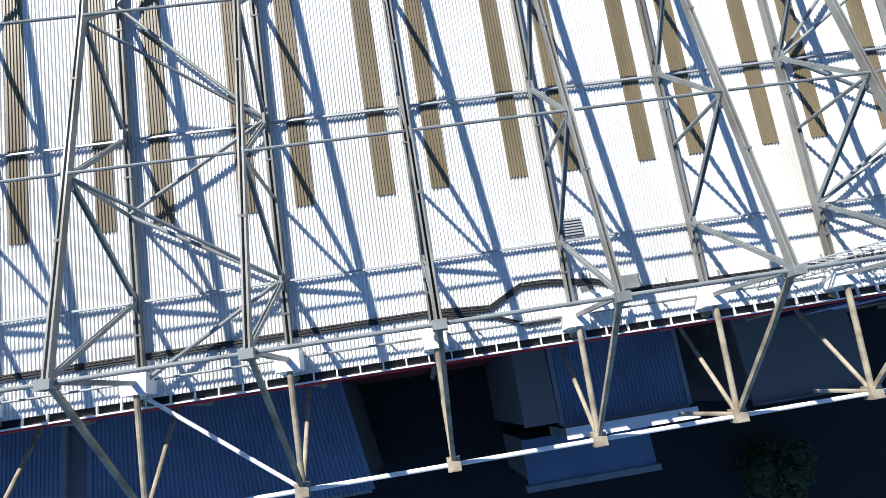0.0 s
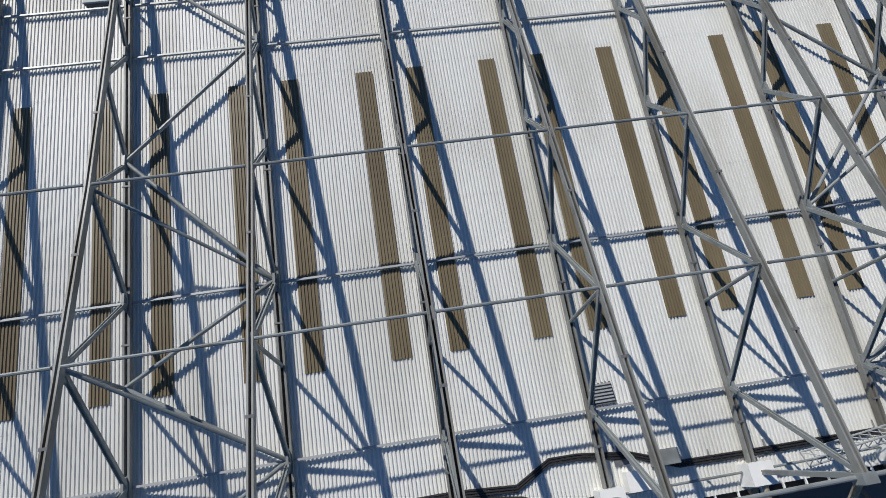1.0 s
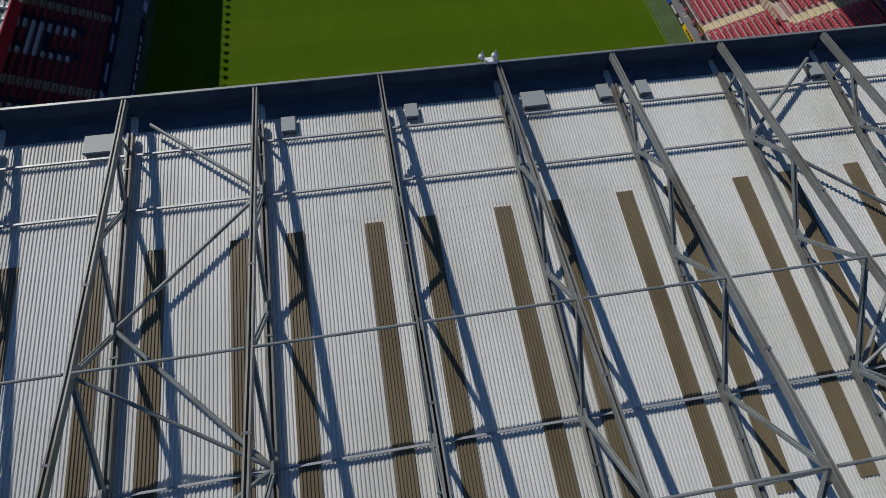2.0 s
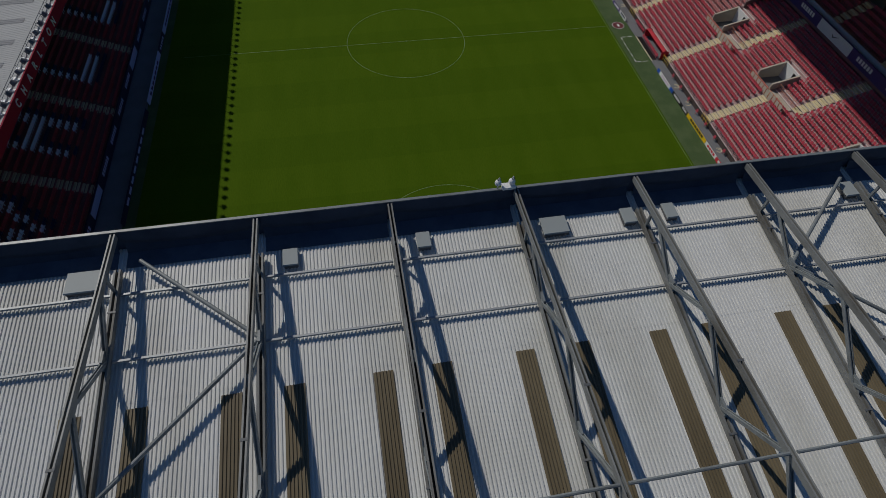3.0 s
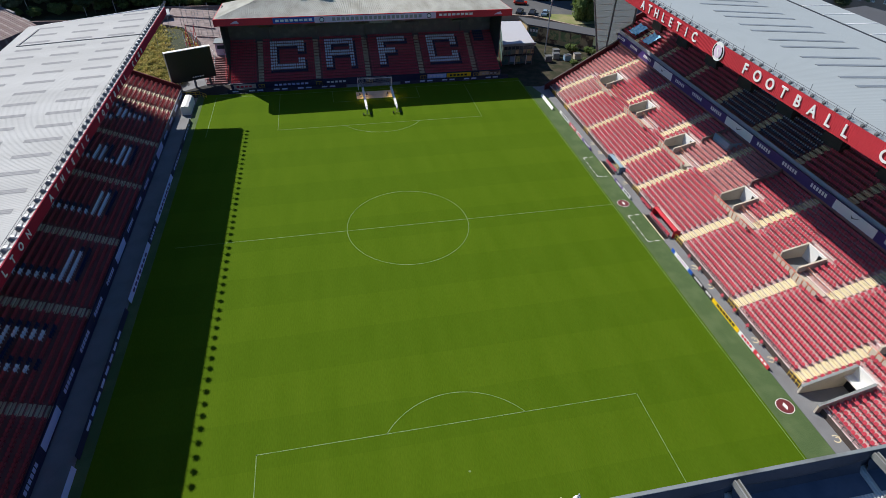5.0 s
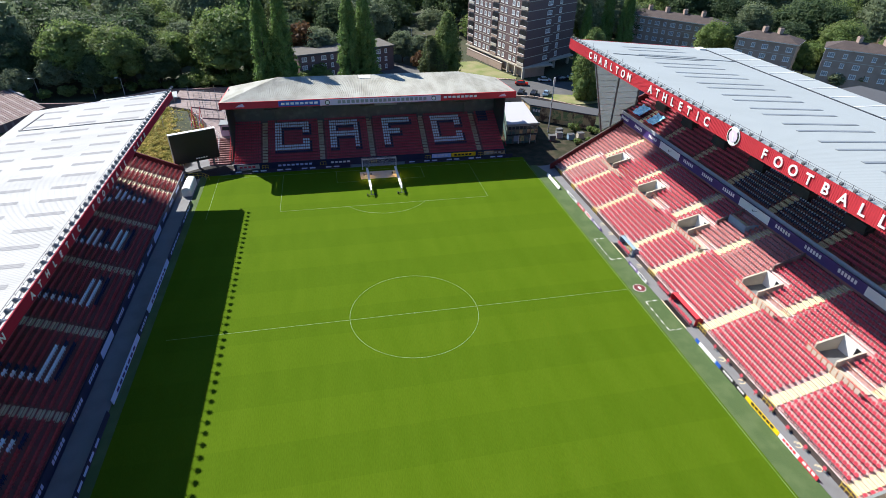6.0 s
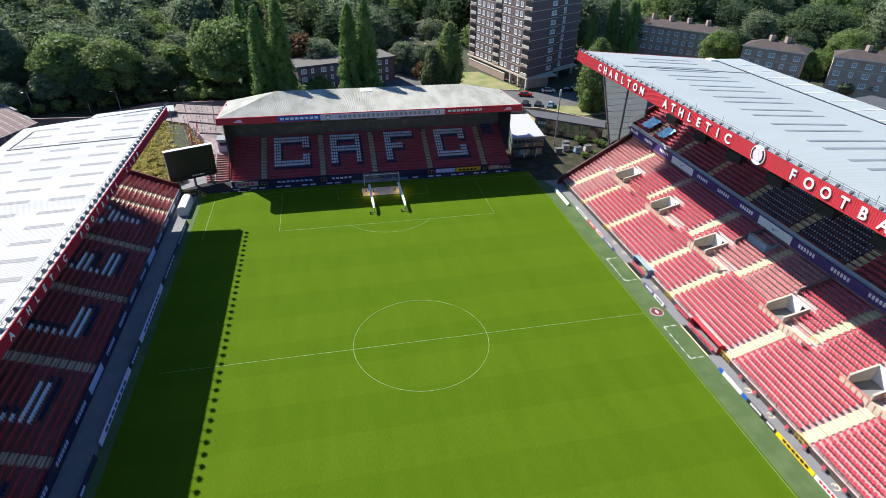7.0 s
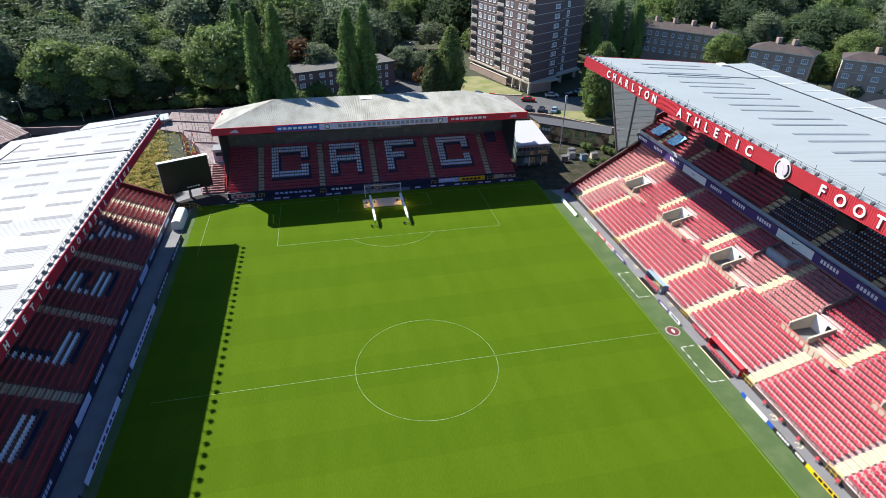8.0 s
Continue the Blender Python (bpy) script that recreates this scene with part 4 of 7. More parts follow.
# Black sheet painted for the shade within the passage.
part("doorway_shade", Shape().box(ex - 0.04, ex + 0.16, EXIT[0] + 0.04, EXIT[1] - 0.04, 0, 1.88), BOARD_BLACK, gate)
part("floor", Shape().box(37.9, ex, EXIT[0] + 0.04, EXIT[1] - 0.04, 0.0, 0.035), PATH_GREY, gate)
for y in range(8):
    spare = thing("companion_seat", (38.1, -33.4 + 2.7 * y, 0.03), "single red seat beside a wheelchair bay", "seat", "single seats along the path")
    part("shell", Shape().add([(38.1 - px_, -33.4 + 2.7 * y + py_, pz_ + 0.03) for px_, py_, pz_ in SEAT.v], SEAT.f), SEAT_RED, spare)
edges = sorted([R_NEAR, -39.0, -10.2, -3.2, 8.0, 13.4, r_end(RX)] + list(LOW_AISLES))
for a, b in zip(edges, edges[1:]):
    if b - a < 3.5 or any(c < (a + b) / 2 < d for c, d in DUGOUTS):
        continue
    railing([(RX - RD - 0.06, a + 1.1, RZ - RR), (RX - RD - 0.06, b - 1.1, RZ - RR)], 0.8, DARK_STEEL, "dark rail along the front row of seats", 1.6)
# end wall that follows the rake
part("end_wall", Shape().hexa([(37.4, r_end(37.4), 0), (56.4, r_end(56.4), 0), (56.4, r_end(56.4) + 0.35, 0), (37.4, r_end(37.4) + 0.35, 0)], [(37.4, r_end(37.4), 1.2), (56.4, r_end(56.4), 8.6), (56.4, r_end(56.4) + 0.35, 8.6), (37.4, r_end(37.4) + 0.35, 1.2)]), DARK_RED, right_stand, "maroon raking end wall")
part("end_coping", Shape().beam((37.4, r_end(37.4) + 0.17, 1.24), (56.4, r_end(56.4) + 0.17, 8.64), 0.38, 0.05), TILE, right_stand)
# partitions and a press desk by the directors' block
for y in (7.2, -6.3):
    part("partition", Shape().hexa([(51.4, y, 5.2), (56.0, y, 7.0), (56.0, y + 0.14, 7.0), (51.4, y + 0.14, 5.2)], [(51.4, y, 6.5), (56.0, y, 8.2), (56.0, y + 0.14, 8.2), (51.4, y + 0.14, 6.5)]), PAVING, right_stand)
desk = thing("press_box", (54, 5.0, 6.5), "pale blue glazed press enclosure under the balcony", "press box")
part("front_panel", Shape().box(53.2, 53.3, 3.0, 7.0, 6.3, 7.6), PRESS_BLUE, desk)
part("side_panel", Shape().box(53.3, 55.6, 2.9, 3.0, 6.3, 7.6), PRESS_BLUE, desk)
part("counter", Shape().box(53.3, 54.0, 3.0, 7.0, 7.35, 7.45), CREAM, desk)
# balcony and upper tier
B_X, B_FAR, B_NEAR = 56.0, 51.2, -47.0
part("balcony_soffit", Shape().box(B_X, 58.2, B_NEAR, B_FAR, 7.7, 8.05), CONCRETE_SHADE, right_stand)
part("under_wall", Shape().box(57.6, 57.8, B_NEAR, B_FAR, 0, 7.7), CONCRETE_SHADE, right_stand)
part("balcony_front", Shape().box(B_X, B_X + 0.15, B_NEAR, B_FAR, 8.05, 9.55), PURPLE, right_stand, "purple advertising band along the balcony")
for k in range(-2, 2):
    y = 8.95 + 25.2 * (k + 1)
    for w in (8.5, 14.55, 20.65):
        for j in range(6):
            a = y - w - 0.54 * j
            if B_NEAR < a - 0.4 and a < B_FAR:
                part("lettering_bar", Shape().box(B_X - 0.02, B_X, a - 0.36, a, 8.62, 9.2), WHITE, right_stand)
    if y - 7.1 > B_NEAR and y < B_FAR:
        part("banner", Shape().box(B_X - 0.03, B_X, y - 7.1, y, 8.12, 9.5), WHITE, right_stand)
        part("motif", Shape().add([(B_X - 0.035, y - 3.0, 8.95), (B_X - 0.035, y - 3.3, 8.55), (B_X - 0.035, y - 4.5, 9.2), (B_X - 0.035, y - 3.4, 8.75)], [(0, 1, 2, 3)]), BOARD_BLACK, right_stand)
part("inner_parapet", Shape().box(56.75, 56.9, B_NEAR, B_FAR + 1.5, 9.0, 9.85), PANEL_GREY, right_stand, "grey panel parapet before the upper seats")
# Ledge coloured dark for the shaded gap behind the balcony front.
part("ledge", Shape().box(B_X + 0.15, 56.75, B_NEAR, B_FAR + 1.5, 8.9, 9.1), RECESS_SHADE, right_stand)
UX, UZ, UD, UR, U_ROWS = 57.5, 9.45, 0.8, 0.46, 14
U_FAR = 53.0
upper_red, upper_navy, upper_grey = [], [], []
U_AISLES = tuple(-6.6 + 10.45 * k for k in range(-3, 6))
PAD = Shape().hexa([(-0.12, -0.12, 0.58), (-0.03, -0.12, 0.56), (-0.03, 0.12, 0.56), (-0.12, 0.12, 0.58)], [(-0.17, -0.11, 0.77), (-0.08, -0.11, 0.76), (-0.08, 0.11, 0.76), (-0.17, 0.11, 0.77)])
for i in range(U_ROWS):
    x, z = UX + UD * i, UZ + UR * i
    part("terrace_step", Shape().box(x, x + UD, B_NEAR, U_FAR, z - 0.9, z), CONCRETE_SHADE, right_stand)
    y = B_NEAR + 0.3
    while y < U_FAR - 0.4:
        if all(abs(y - a) > 0.8 for a in U_AISLES):
            spot = (x + 0.42, y, z)
            if i > 4 and any(abs(y - a) < 2.2 for a in U_AISLES):
                pass
            elif -6.2 < y < 13.4 and i < 10:
                upper_navy.append(spot)
                upper_grey.append(spot)
            else:
                upper_red.append(spot)
        y += 0.5
seats(upper_red, 180, SEAT_RED, "rows of red plastic seats on the upper tier")
seats(upper_navy, 180, SEAT_NAVY, "rows of dark blue padded seats on the upper tier")
seats(upper_grey, 180, SEAT_GREY, "pale grey headrest pads on the dark blue seats", "seat pads", PAD)
for y in U_AISLES:
    aisle(right_stand, UX, UZ, UD, UR, 5, y, STEP)
    head = thing("stairhead", (UX + 5.4, y, UZ + 2.3), "dark walled stair opening in the upper tier", "stairwell", "stair openings in the upper tier")
    hx, hz = UX + 4.1, UZ + 4 * UR
    # Solid block, dark with the painted shade of a stair opening.
    part("floor", Shape().box(hx, hx + 3.2, y - 1.8, y + 1.8, hz, hz + UR * 4.5), RECESS_SHADE, head)
    for d in (-1.95, 1.8):
        part("side_wall", Shape().hexa([(hx, y + d, hz), (hx + 3.2, y + d, hz), (hx + 3.2, y + d + 0.15, hz), (hx, y + d + 0.15, hz)], [(hx, y + d, hz + 1.1), (hx + 3.2, y + d, hz + 2.9), (hx + 3.2, y + d + 0.15, hz + 2.9), (hx, y + d + 0.15, hz + 1.1)]), TILE, head)
    for d in (-1.2, 1.2):
        railing([(hx + 0.2, y + d, hz), (hx + 2.6, y + d, hz + 1.5)], 1.2, YELLOW_RAIL, "yellow stair rail in the upper tier", 0.8)
part("back_wall", Shape().box(69.0, 69.4, B_NEAR, U_FAR, 0, 23.0), DARK_STEEL, right_stand)
part("rear_parapet", Shape().box(UX + U_ROWS * UD - 0.05, UX + U_ROWS * UD + 0.1, B_NEAR, U_FAR, UZ + 5.5, UZ + 7.4), DARK_STEEL, right_stand)
part("upper_end_wall", Shape().hexa([(56.5, U_FAR, 8.0), (69, U_FAR, 8.0), (69, U_FAR + 0.3, 8.0), (56.5, U_FAR + 0.3, 8.0)], [(56.5, U_FAR, 10.6), (69, U_FAR, 17.0), (69, U_FAR + 0.3, 17.0), (56.5, U_FAR + 0.3, 10.6)]), DARK_RED, right_stand)
for y0, y1 in ((46.5, 49.9), (40.7, 43.6)):
    s = Shape()
    n = 8
    pts = []
    for i in range(n + 1):
        for j in range(n + 1):
            x = 57.6 + 2.6 * i / n
            pts.append((x, y0 + (y1 - y0) * j / n, UZ + UR * (x - UX) / UD + 0.9 + 0.12 * math.sin(2.3 * i + j) + 0.08 * math.sin(3.1 * j)))
    s.add(pts, [(i * (n + 1) + j, (i + 1) * (n + 1) + j, (i + 1) * (n + 1) + j + 1, i * (n + 1) + j + 1) for i in range(n) for j in range(n)])
    solid("seat_cover", s, TARP, "crumpled light blue sheet over the upper seats", "cover", "covers over seats")
# side screen of dull sheeting at the far end
end_screen = thing("wind_screen", (50, 52.5, 8), "tall dull-grey sheeted screen with dark posts", "screen")
SCR_Y = 52.3
part("sheeting", Shape().hexa([(52.4, SCR_Y, 5.4), (60, SCR_Y, 9.0), (60, SCR_Y + 0.05, 9.0), (52.4, SCR_Y + 0.05, 5.4)], [(47.2, SCR_Y, 24.0), (60, SCR_Y, 23.0), (60, SCR_Y + 0.05, 23.0), (47.2, SCR_Y + 0.05, 24.0)]), SCREEN_PANE, end_screen)
for i in range(14):
    z = 6.0 + 1.35 * i
    part("rail", Shape().box(52.4 - 0.28 * (z - 5.4), 60, SCR_Y - 0.07, SCR_Y, z, z + 0.07), GALV, end_screen)
part("post", Shape().beam((52.4, SCR_Y - 0.2, 4.0), (47.1, SCR_Y - 0.2, 24.0), 0.34, 0.34, (0, 1, 0)), DARK_STEEL, end_screen)
for x in (54.2, 59.6):
    part("post", Shape().beam((x, SCR_Y - 0.2, 4.0), (x, SCR_Y - 0.2, 23.6), 0.3, 0.3, (0, 1, 0)), DARK_STEEL, end_screen)
# roof
RF_Y0, RF_Y1 = -50.0, 50.9


def rroof_z(x):
    return 26.15 - 0.083 * (x - 41.0)


part("roof", Shape().ribbed(RF_Y0, RF_Y1, 0.4, 0.006, lambda u: ((71.5, u, rroof_z(71.5)), (41.0, u, rroof_z(41.0)))), RIGHT_ROOF, right_stand, "pale blue-grey metal roof sheeting")
# Unseen underside, made pale to bounce light on the upper tier.
part("roof_soffit", Shape().hexa([(41.1, RF_Y0, rroof_z(41.1) - 0.5), (71.5, RF_Y0, rroof_z(71.5) - 0.5), (71.5, RF_Y1, rroof_z(71.5) - 0.5), (41.1, RF_Y1, rroof_z(41.1) - 0.5)], [(41.1, RF_Y0, rroof_z(41.1) - 0.03), (71.5, RF_Y0, rroof_z(71.5) - 0.03), (71.5, RF_Y1, rroof_z(71.5) - 0.03), (41.1, RF_Y1, rroof_z(41.1) - 0.03)]), PANEL_GREY, right_stand)
part("roof_gutter", Shape().box(71.51, 71.98, RF_Y0, RF_Y1, 23.2, 23.66), BLACK, right_stand)
part("rear_roof", Shape().hexa([(72.0, RF_Y0, 23.3), (78.6, RF_Y0, 23.2), (78.6, RF_Y1, 23.2), (72.0, RF_Y1, 23.3)], [(72.0, RF_Y0, 23.6), (78.6, RF_Y0, 23.5), (78.6, RF_Y1, 23.5), (72.0, RF_Y1, 23.6)]), RIGHT_ROOF, right_stand, "white rear strip of the roof")
part("rear_wall", Shape().box(77.0, 77.4, RF_Y0, RF_Y1, 0, 22.8), DARK_STEEL, right_stand)
for y in [RF_Y0 + 5.0 * i for i in range(20)]:
    part("roof_rib", Shape().beam((72.2, y, 23.63), (78.4, y, 23.53), 0.25, 0.06), WHITE, right_stand)
for k in range(-9, 8):
    for y in (6.85 + 6.58 * k, 4.15 + 6.58 * k):
        if RF_Y0 + 1 < y < RF_Y1 - 2:
            p = [(50.4, y - 0.28), (63.6, y + 0.4), (63.6, y + 0.96), (50.4, y + 0.28)]
            part("roof_light", Shape().hexa([(a, b, rroof_z(a) + 0.02) for a, b in p], [(a, b, rroof_z(a) + 0.05) for a, b in p]), GREY_STRIP, right_stand)
part("roof_step", Shape().beam((44.5, 38.75, rroof_z(44.5) + 0.06), (71.2, 38.75, rroof_z(71.2) + 0.06), 0.3, 0.08), GREY_STRIP, right_stand)
part("ridge_box", Shape().box(69.8, 71.3, 48.6, 50.4, 23.5, 24.0), WHITE, right_stand)
part("fascia", Shape().ribbed(RF_Y0, RF_Y1, 0.25, 0.0, lambda u: ((40.92, u, 24.25), (40.92, u, 26.25))), RED, right_stand, "ribbed red roof fascia")
fascia_ribs = Shape()
y = RF_Y0
while y < RF_Y1:
    fascia_ribs.box(40.885, 40.915, y, y + 0.14, 24.25, 26.25)
    y += 0.28
part("fascia_rib", fascia_ribs, RED, right_stand)
part("fascia_end", Shape().hexa([(40.84, RF_Y1, 24.3), (71.5, RF_Y1, 23.0), (71.5, RF_Y1 + 0.12, 23.0), (40.84, RF_Y1 + 0.12, 24.3)], [(40.84, RF_Y1, 26.22), (71.5, RF_Y1, 23.66), (71.5, RF_Y1 + 0.12, 23.66), (40.84, RF_Y1 + 0.12, 26.22)]), RED, right_stand)
part("fascia_back", Shape().box(40.93, 41.1, RF_Y0, RF_Y1, 24.25, 26.2), DARK_STEEL, right_stand)
TURN_R = Matrix(((0, 0, -1, 0), (-1, 0, 0, 0), (0, 1, 0, 0), (0, 0, 0, 1)))
for word, y0, step in (("CHARLTON", 40.6, 2.22), ("ATHLETIC", 18.0, 2.15), ("FOOTBALL", -8.6, 2.35), ("CLUB", -30.0, 2.24)):
    letters(word, Matrix.Translation((40.8, y0, 24.68)) @ TURN_R, 1.72, WHITE, right_stand, step=step)
crest = thing("roof_crest", (40.7, -2.8, 25.3), "round white emblem on the red fascia", "emblem")
part("disc", Shape().tube((40.83, -2.8, 25.3), (40.74, -2.8, 25.3), 1.18, 32), WHITE, crest)
part("inner_disc", Shape().tube((40.74, -2.8, 25.3), (40.715, -2.8, 25.3), 0.78, 28), PINK, crest)
for a0 in (-50, 130):
    s = Shape()
    for i in range(10):
        p0, p1 = (radians(a0 + 10 * j) for j in (i, i + 1))
        ring = [(-2.8 + r_ * math.cos(p), 25.3 + r_ * math.sin(p)) for p, r_ in ((p0, 0.84), (p0, 1.04), (p1, 1.04), (p1, 0.84))]
        s.hexa([(40.74, y_, z_) for y_, z_ in ring], [(40.70, y_, z_) for y_, z_ in ring])
    part("lettering_band", s, BOARD_BLACK, crest, "black arc of the emblem")
part("motif", Shape().hexa([(40.715, -3.1, 24.7), (40.715, -2.9, 24.75), (40.715, -2.5, 25.7), (40.715, -2.8, 25.8)], [(40.69, -3.1, 24.7), (40.69, -2.9, 24.75), (40.69, -2.5, 25.7), (40.69, -2.8, 25.8)]), WHITE, crest)


def edge_lamp(sx, k=1.0):
    """A floodlight on its bracket at the origin, shining towards sx, k times its full size."""
    ob = thing("floodlight", (0, 0, 0), "grey floodlight on a bracket at the roof edge", "floodlight", "floodlights along the roof edges")
    c = sx * k
    part("bracket", Shape().tube((-0.5 * c, 0, 0), (0.35 * c, 0, 0.45 * k), 0.045 * k, 6).tube((-0.6 * c, 0.0, 0.0), (-0.1 * c, 0, 0.75 * k), 0.035 * k, 6), GALV, ob)
    part("spike", Shape().tube((-0.2 * c, 0.1, 0), (-0.2 * c, 0.1, (1.35 if k > 0.7 else 0.8) * k), 0.025 * k, 5), GALV, ob)
    part("housing", Shape().hexa([(0.12 * c, -0.3 * k, 0.2 * k), (0.5 * c, -0.24 * k, 0.05 * k), (0.5 * c, 0.24 * k, 0.05 * k), (0.12 * c, 0.3 * k, 0.2 * k)], [(0.22 * c, -0.3 * k, 0.62 * k), (0.62 * c, -0.24 * k, 0.46 * k), (0.62 * c, 0.24 * k, 0.46 * k), (0.22 * c, 0.3 * k, 0.62 * k)]), DARK_STEEL, ob)
    part("visor", Shape().box(min(0.1 * c, 0.5 * c), max(0.1 * c, 0.5 * c), -0.28 * k, 0.28 * k, 0.6 * k, 0.63 * k), DARK_STEEL, ob)
    return ob


lamp_r = edge_lamp(-1, 0.6)
y = RF_Y0 + 1.0
while y < RF_Y1 - 0.3:
    copy_thing(lamp_r, pose(41.25, y, 26.2, 0, 0, 8 * math.sin(7 * y)))
    y += 1.75
lamp_r.matrix_basis = pose(41.25, RF_Y1 - 0.2, 26.2)
wire = thing("roof_edge_rail", (42, 0, 26), "thin wire guard rail along the roof edge", "rail")
part("wire", Shape().tube((41.75, RF_Y0, 26.55), (41.75, RF_Y1, 26.55), 0.025, 5).tube((41.75, RF_Y0, 26.32), (41.75, RF_Y1, 26.32), 0.025, 5), DARK_STEEL, wire)
y = RF_Y0
while y < RF_Y1:
    part("post", Shape().tube((41.75, y, 26.05), (41.75, y, 26.6 + 0.55 * (int(y) % 3 == 0)), 0.028, 5), DARK_STEEL, wire)
    y += 2.0

# ---- stand in shade on the other side ----
left_stand = thing("grandstand", (-50, 0, 0), "single-tier stand in shade with white roof and red fascia", "grandstand")
LX, LZ, LD, LR, L_ROWS = -40.2, 1.0, 0.75, 0.34, 27
L_NEAR, L_FAR = -49.0, 53.0
L_AISLES = (-40.4, -26.6, -12.7, 1.1, 15.2, 29.0, 42.4, 47.6)
WORD = (("V", -33.6), ("A", -19.7), ("L", -5.7), ("L", 8.4), ("E", 22.4), ("Y", 36.2))
l_red, l_white, l_navy = [], [], []


def word_cell(y, i):
    for ch, yc in WORD:
        if glyph(ch, (y - yc + 3.0) / 6.0, (i - 4 + 0.01) / 10.0):
            return True
    return False


for i in range(L_ROWS):
    x, z = LX - LD * i, LZ + LR * i
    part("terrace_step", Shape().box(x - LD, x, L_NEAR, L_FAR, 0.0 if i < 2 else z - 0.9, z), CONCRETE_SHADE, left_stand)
    y = L_NEAR + 0.3
    while y < L_FAR - 0.4:
        if all(abs(y - a) > 0.85 for a in L_AISLES):
            spot = (x - 0.42, y, z)
            if word_cell(y, i):
                l_white.append(spot)
            elif word_cell(y - 0.5, i + 1) or word_cell(y - 1.0, i + 1):
                l_navy.append(spot)
            else:
                l_red.append(spot)
        y += 0.5
seats(l_red, 0, SEAT_SHADE, "rows of red seats coloured darker for the stand's shade")
seats(l_white, 0, SEAT_WHITE, "white seats spelling large letters in the shaded stand")
seats(l_navy, 0, SEAT_BLUE, "dark blue seats shadowing the white seat letters")
for y in L_AISLES:
    aisle(left_stand, LX, LZ, LD, LR, L_ROWS, y, STEP_GREY, -1, 1.45, gap=0.13)
    railing([(LX + 0.15, y - 0.8, 0.03), (LX + 0.15, y + 0.8, 0.03)], 1.0, YELLOW_RAIL, "yellow gate rail at the foot of the steps", 0.6)
part("front_wall", Shape().box(LX, LX + 0.18, L_NEAR, L_FAR, 0, 1.55), NAVY, left_stand, "navy advertising wall before the seats")
y, k = L_NEAR + 1.5, 0
while y < L_FAR - 5:
    if k % 5 == 3:
        part("banner", Shape().box(LX + 0.18, LX + 0.21, y, y + 4.6, 0.3, 1.4), PALE_BLUE, left_stand)
    else:
        for j in range(6):
            part("lettering_bar", Shape().box(LX + 0.18, LX + 0.2, y + 0.9 + 0.55 * j, y + 1.3 + 0.55 * j, 0.65, 1.2), PALE_BLUE, left_stand)
    y, k = y + 5.6, k + 1
part("back_wall", Shape().box(-61.2, -60.8, L_NEAR, L_FAR, 0, 15.0), DARK_STEEL, left_stand)
part("end_wall", Shape().hexa([(-60.8, L_FAR, 0), (LX, L_FAR, 0), (LX, L_FAR + 0.3, 0), (-60.8, L_FAR + 0.3, 0)], [(-60.8, L_FAR, 11.5), (LX, L_FAR, 2.0), (LX, L_FAR + 0.3, 2.0), (-60.8, L_FAR + 0.3, 11.5)]), DARK_RED, left_stand)
LF_Y0, LF_Y1, LE_X = -50.0, 51.5, -38.6


def lroof_z(x):
    return 18.05 + 0.11 * (x - LE_X)


part("roof", Shape().ribbed(LF_Y0, LF_Y1, 0.33, 0.016, lambda u: ((LE_X, u, lroof_z(LE_X)), (-63.0, u, lroof_z(-63.0)))), LEFT_ROOF, left_stand, "white ribbed metal roof sheeting")
# Soffit out of view, pale so that it reflects light inwards.
part("roof_soffit", Shape().hexa([(-61.6, LF_Y0, lroof_z(-61.6) - 0.5), (LE_X - 0.1, LF_Y0, lroof_z(LE_X) - 0.5), (LE_X - 0.1, LF_Y1, lroof_z(LE_X) - 0.5), (-61.6, LF_Y1, lroof_z(-61.6) - 0.5)], [(-61.6, LF_Y0, lroof_z(-61.6) - 0.03), (LE_X - 0.1, LF_Y0, lroof_z(LE_X) - 0.03), (LE_X - 0.1, LF_Y1, lroof_z(LE_X) - 0.03), (-61.6, LF_Y1, lroof_z(-61.6) - 0.03)]), PANEL_GREY, left_stand)
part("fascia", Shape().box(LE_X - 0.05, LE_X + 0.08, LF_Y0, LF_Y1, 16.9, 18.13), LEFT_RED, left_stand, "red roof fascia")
part("fascia_end", Shape().hexa([(-61.6, LF_Y1, 14.9), (LE_X, LF_Y1, 17.4), (LE_X, LF_Y1 + 0.1, 17.4), (-61.6, LF_Y1 + 0.1, 14.9)], [(-61.6, LF_Y1, 15.5), (LE_X, LF_Y1, 18.3), (LE_X, LF_Y1 + 0.1, 18.3), (-61.6, LF_Y1 + 0.1, 15.5)]), WHITE, left_stand)
TURN_L = Matrix(((0, 0, 1, 0), (1, 0, 0, 0), (0, 1, 0, 0), (0, 0, 0, 1)))
for word, y0, step in (("CHARLTON", -31.6, 1.86), ("ATHLETIC", -12.4, 1.81), ("FOOTBALL", 5.4, 1.95), ("CLUB", 24.2, 1.95)):
    letters(word, Matrix.Translation((LE_X + 0.09, y0, 17.15)) @ TURN_L, 1.02, WHITE, left_stand, step=step)
for k in range(-16, 12):
    y = 8.2 + 3.77 * k
    for x0, x1, dy in ((-45.7, -41.1, 0.0), (-53.0, -48.4, 1.3), (-60.2, -55.7, 2.6)):
        yy = y + dy
        if LF_Y0 + 1 < yy < LF_Y1 - 1.5:
            part("roof_light", Shape().ribbed(yy - 0.42, yy + 0.42, 0.28, 0.016, lambda u: ((x1, u - 0.37, lroof_z(x1) + 0.03), (x0, u + 0.37, lroof_z(x0) + 0.03))), PALE_STRIP, left_stand)
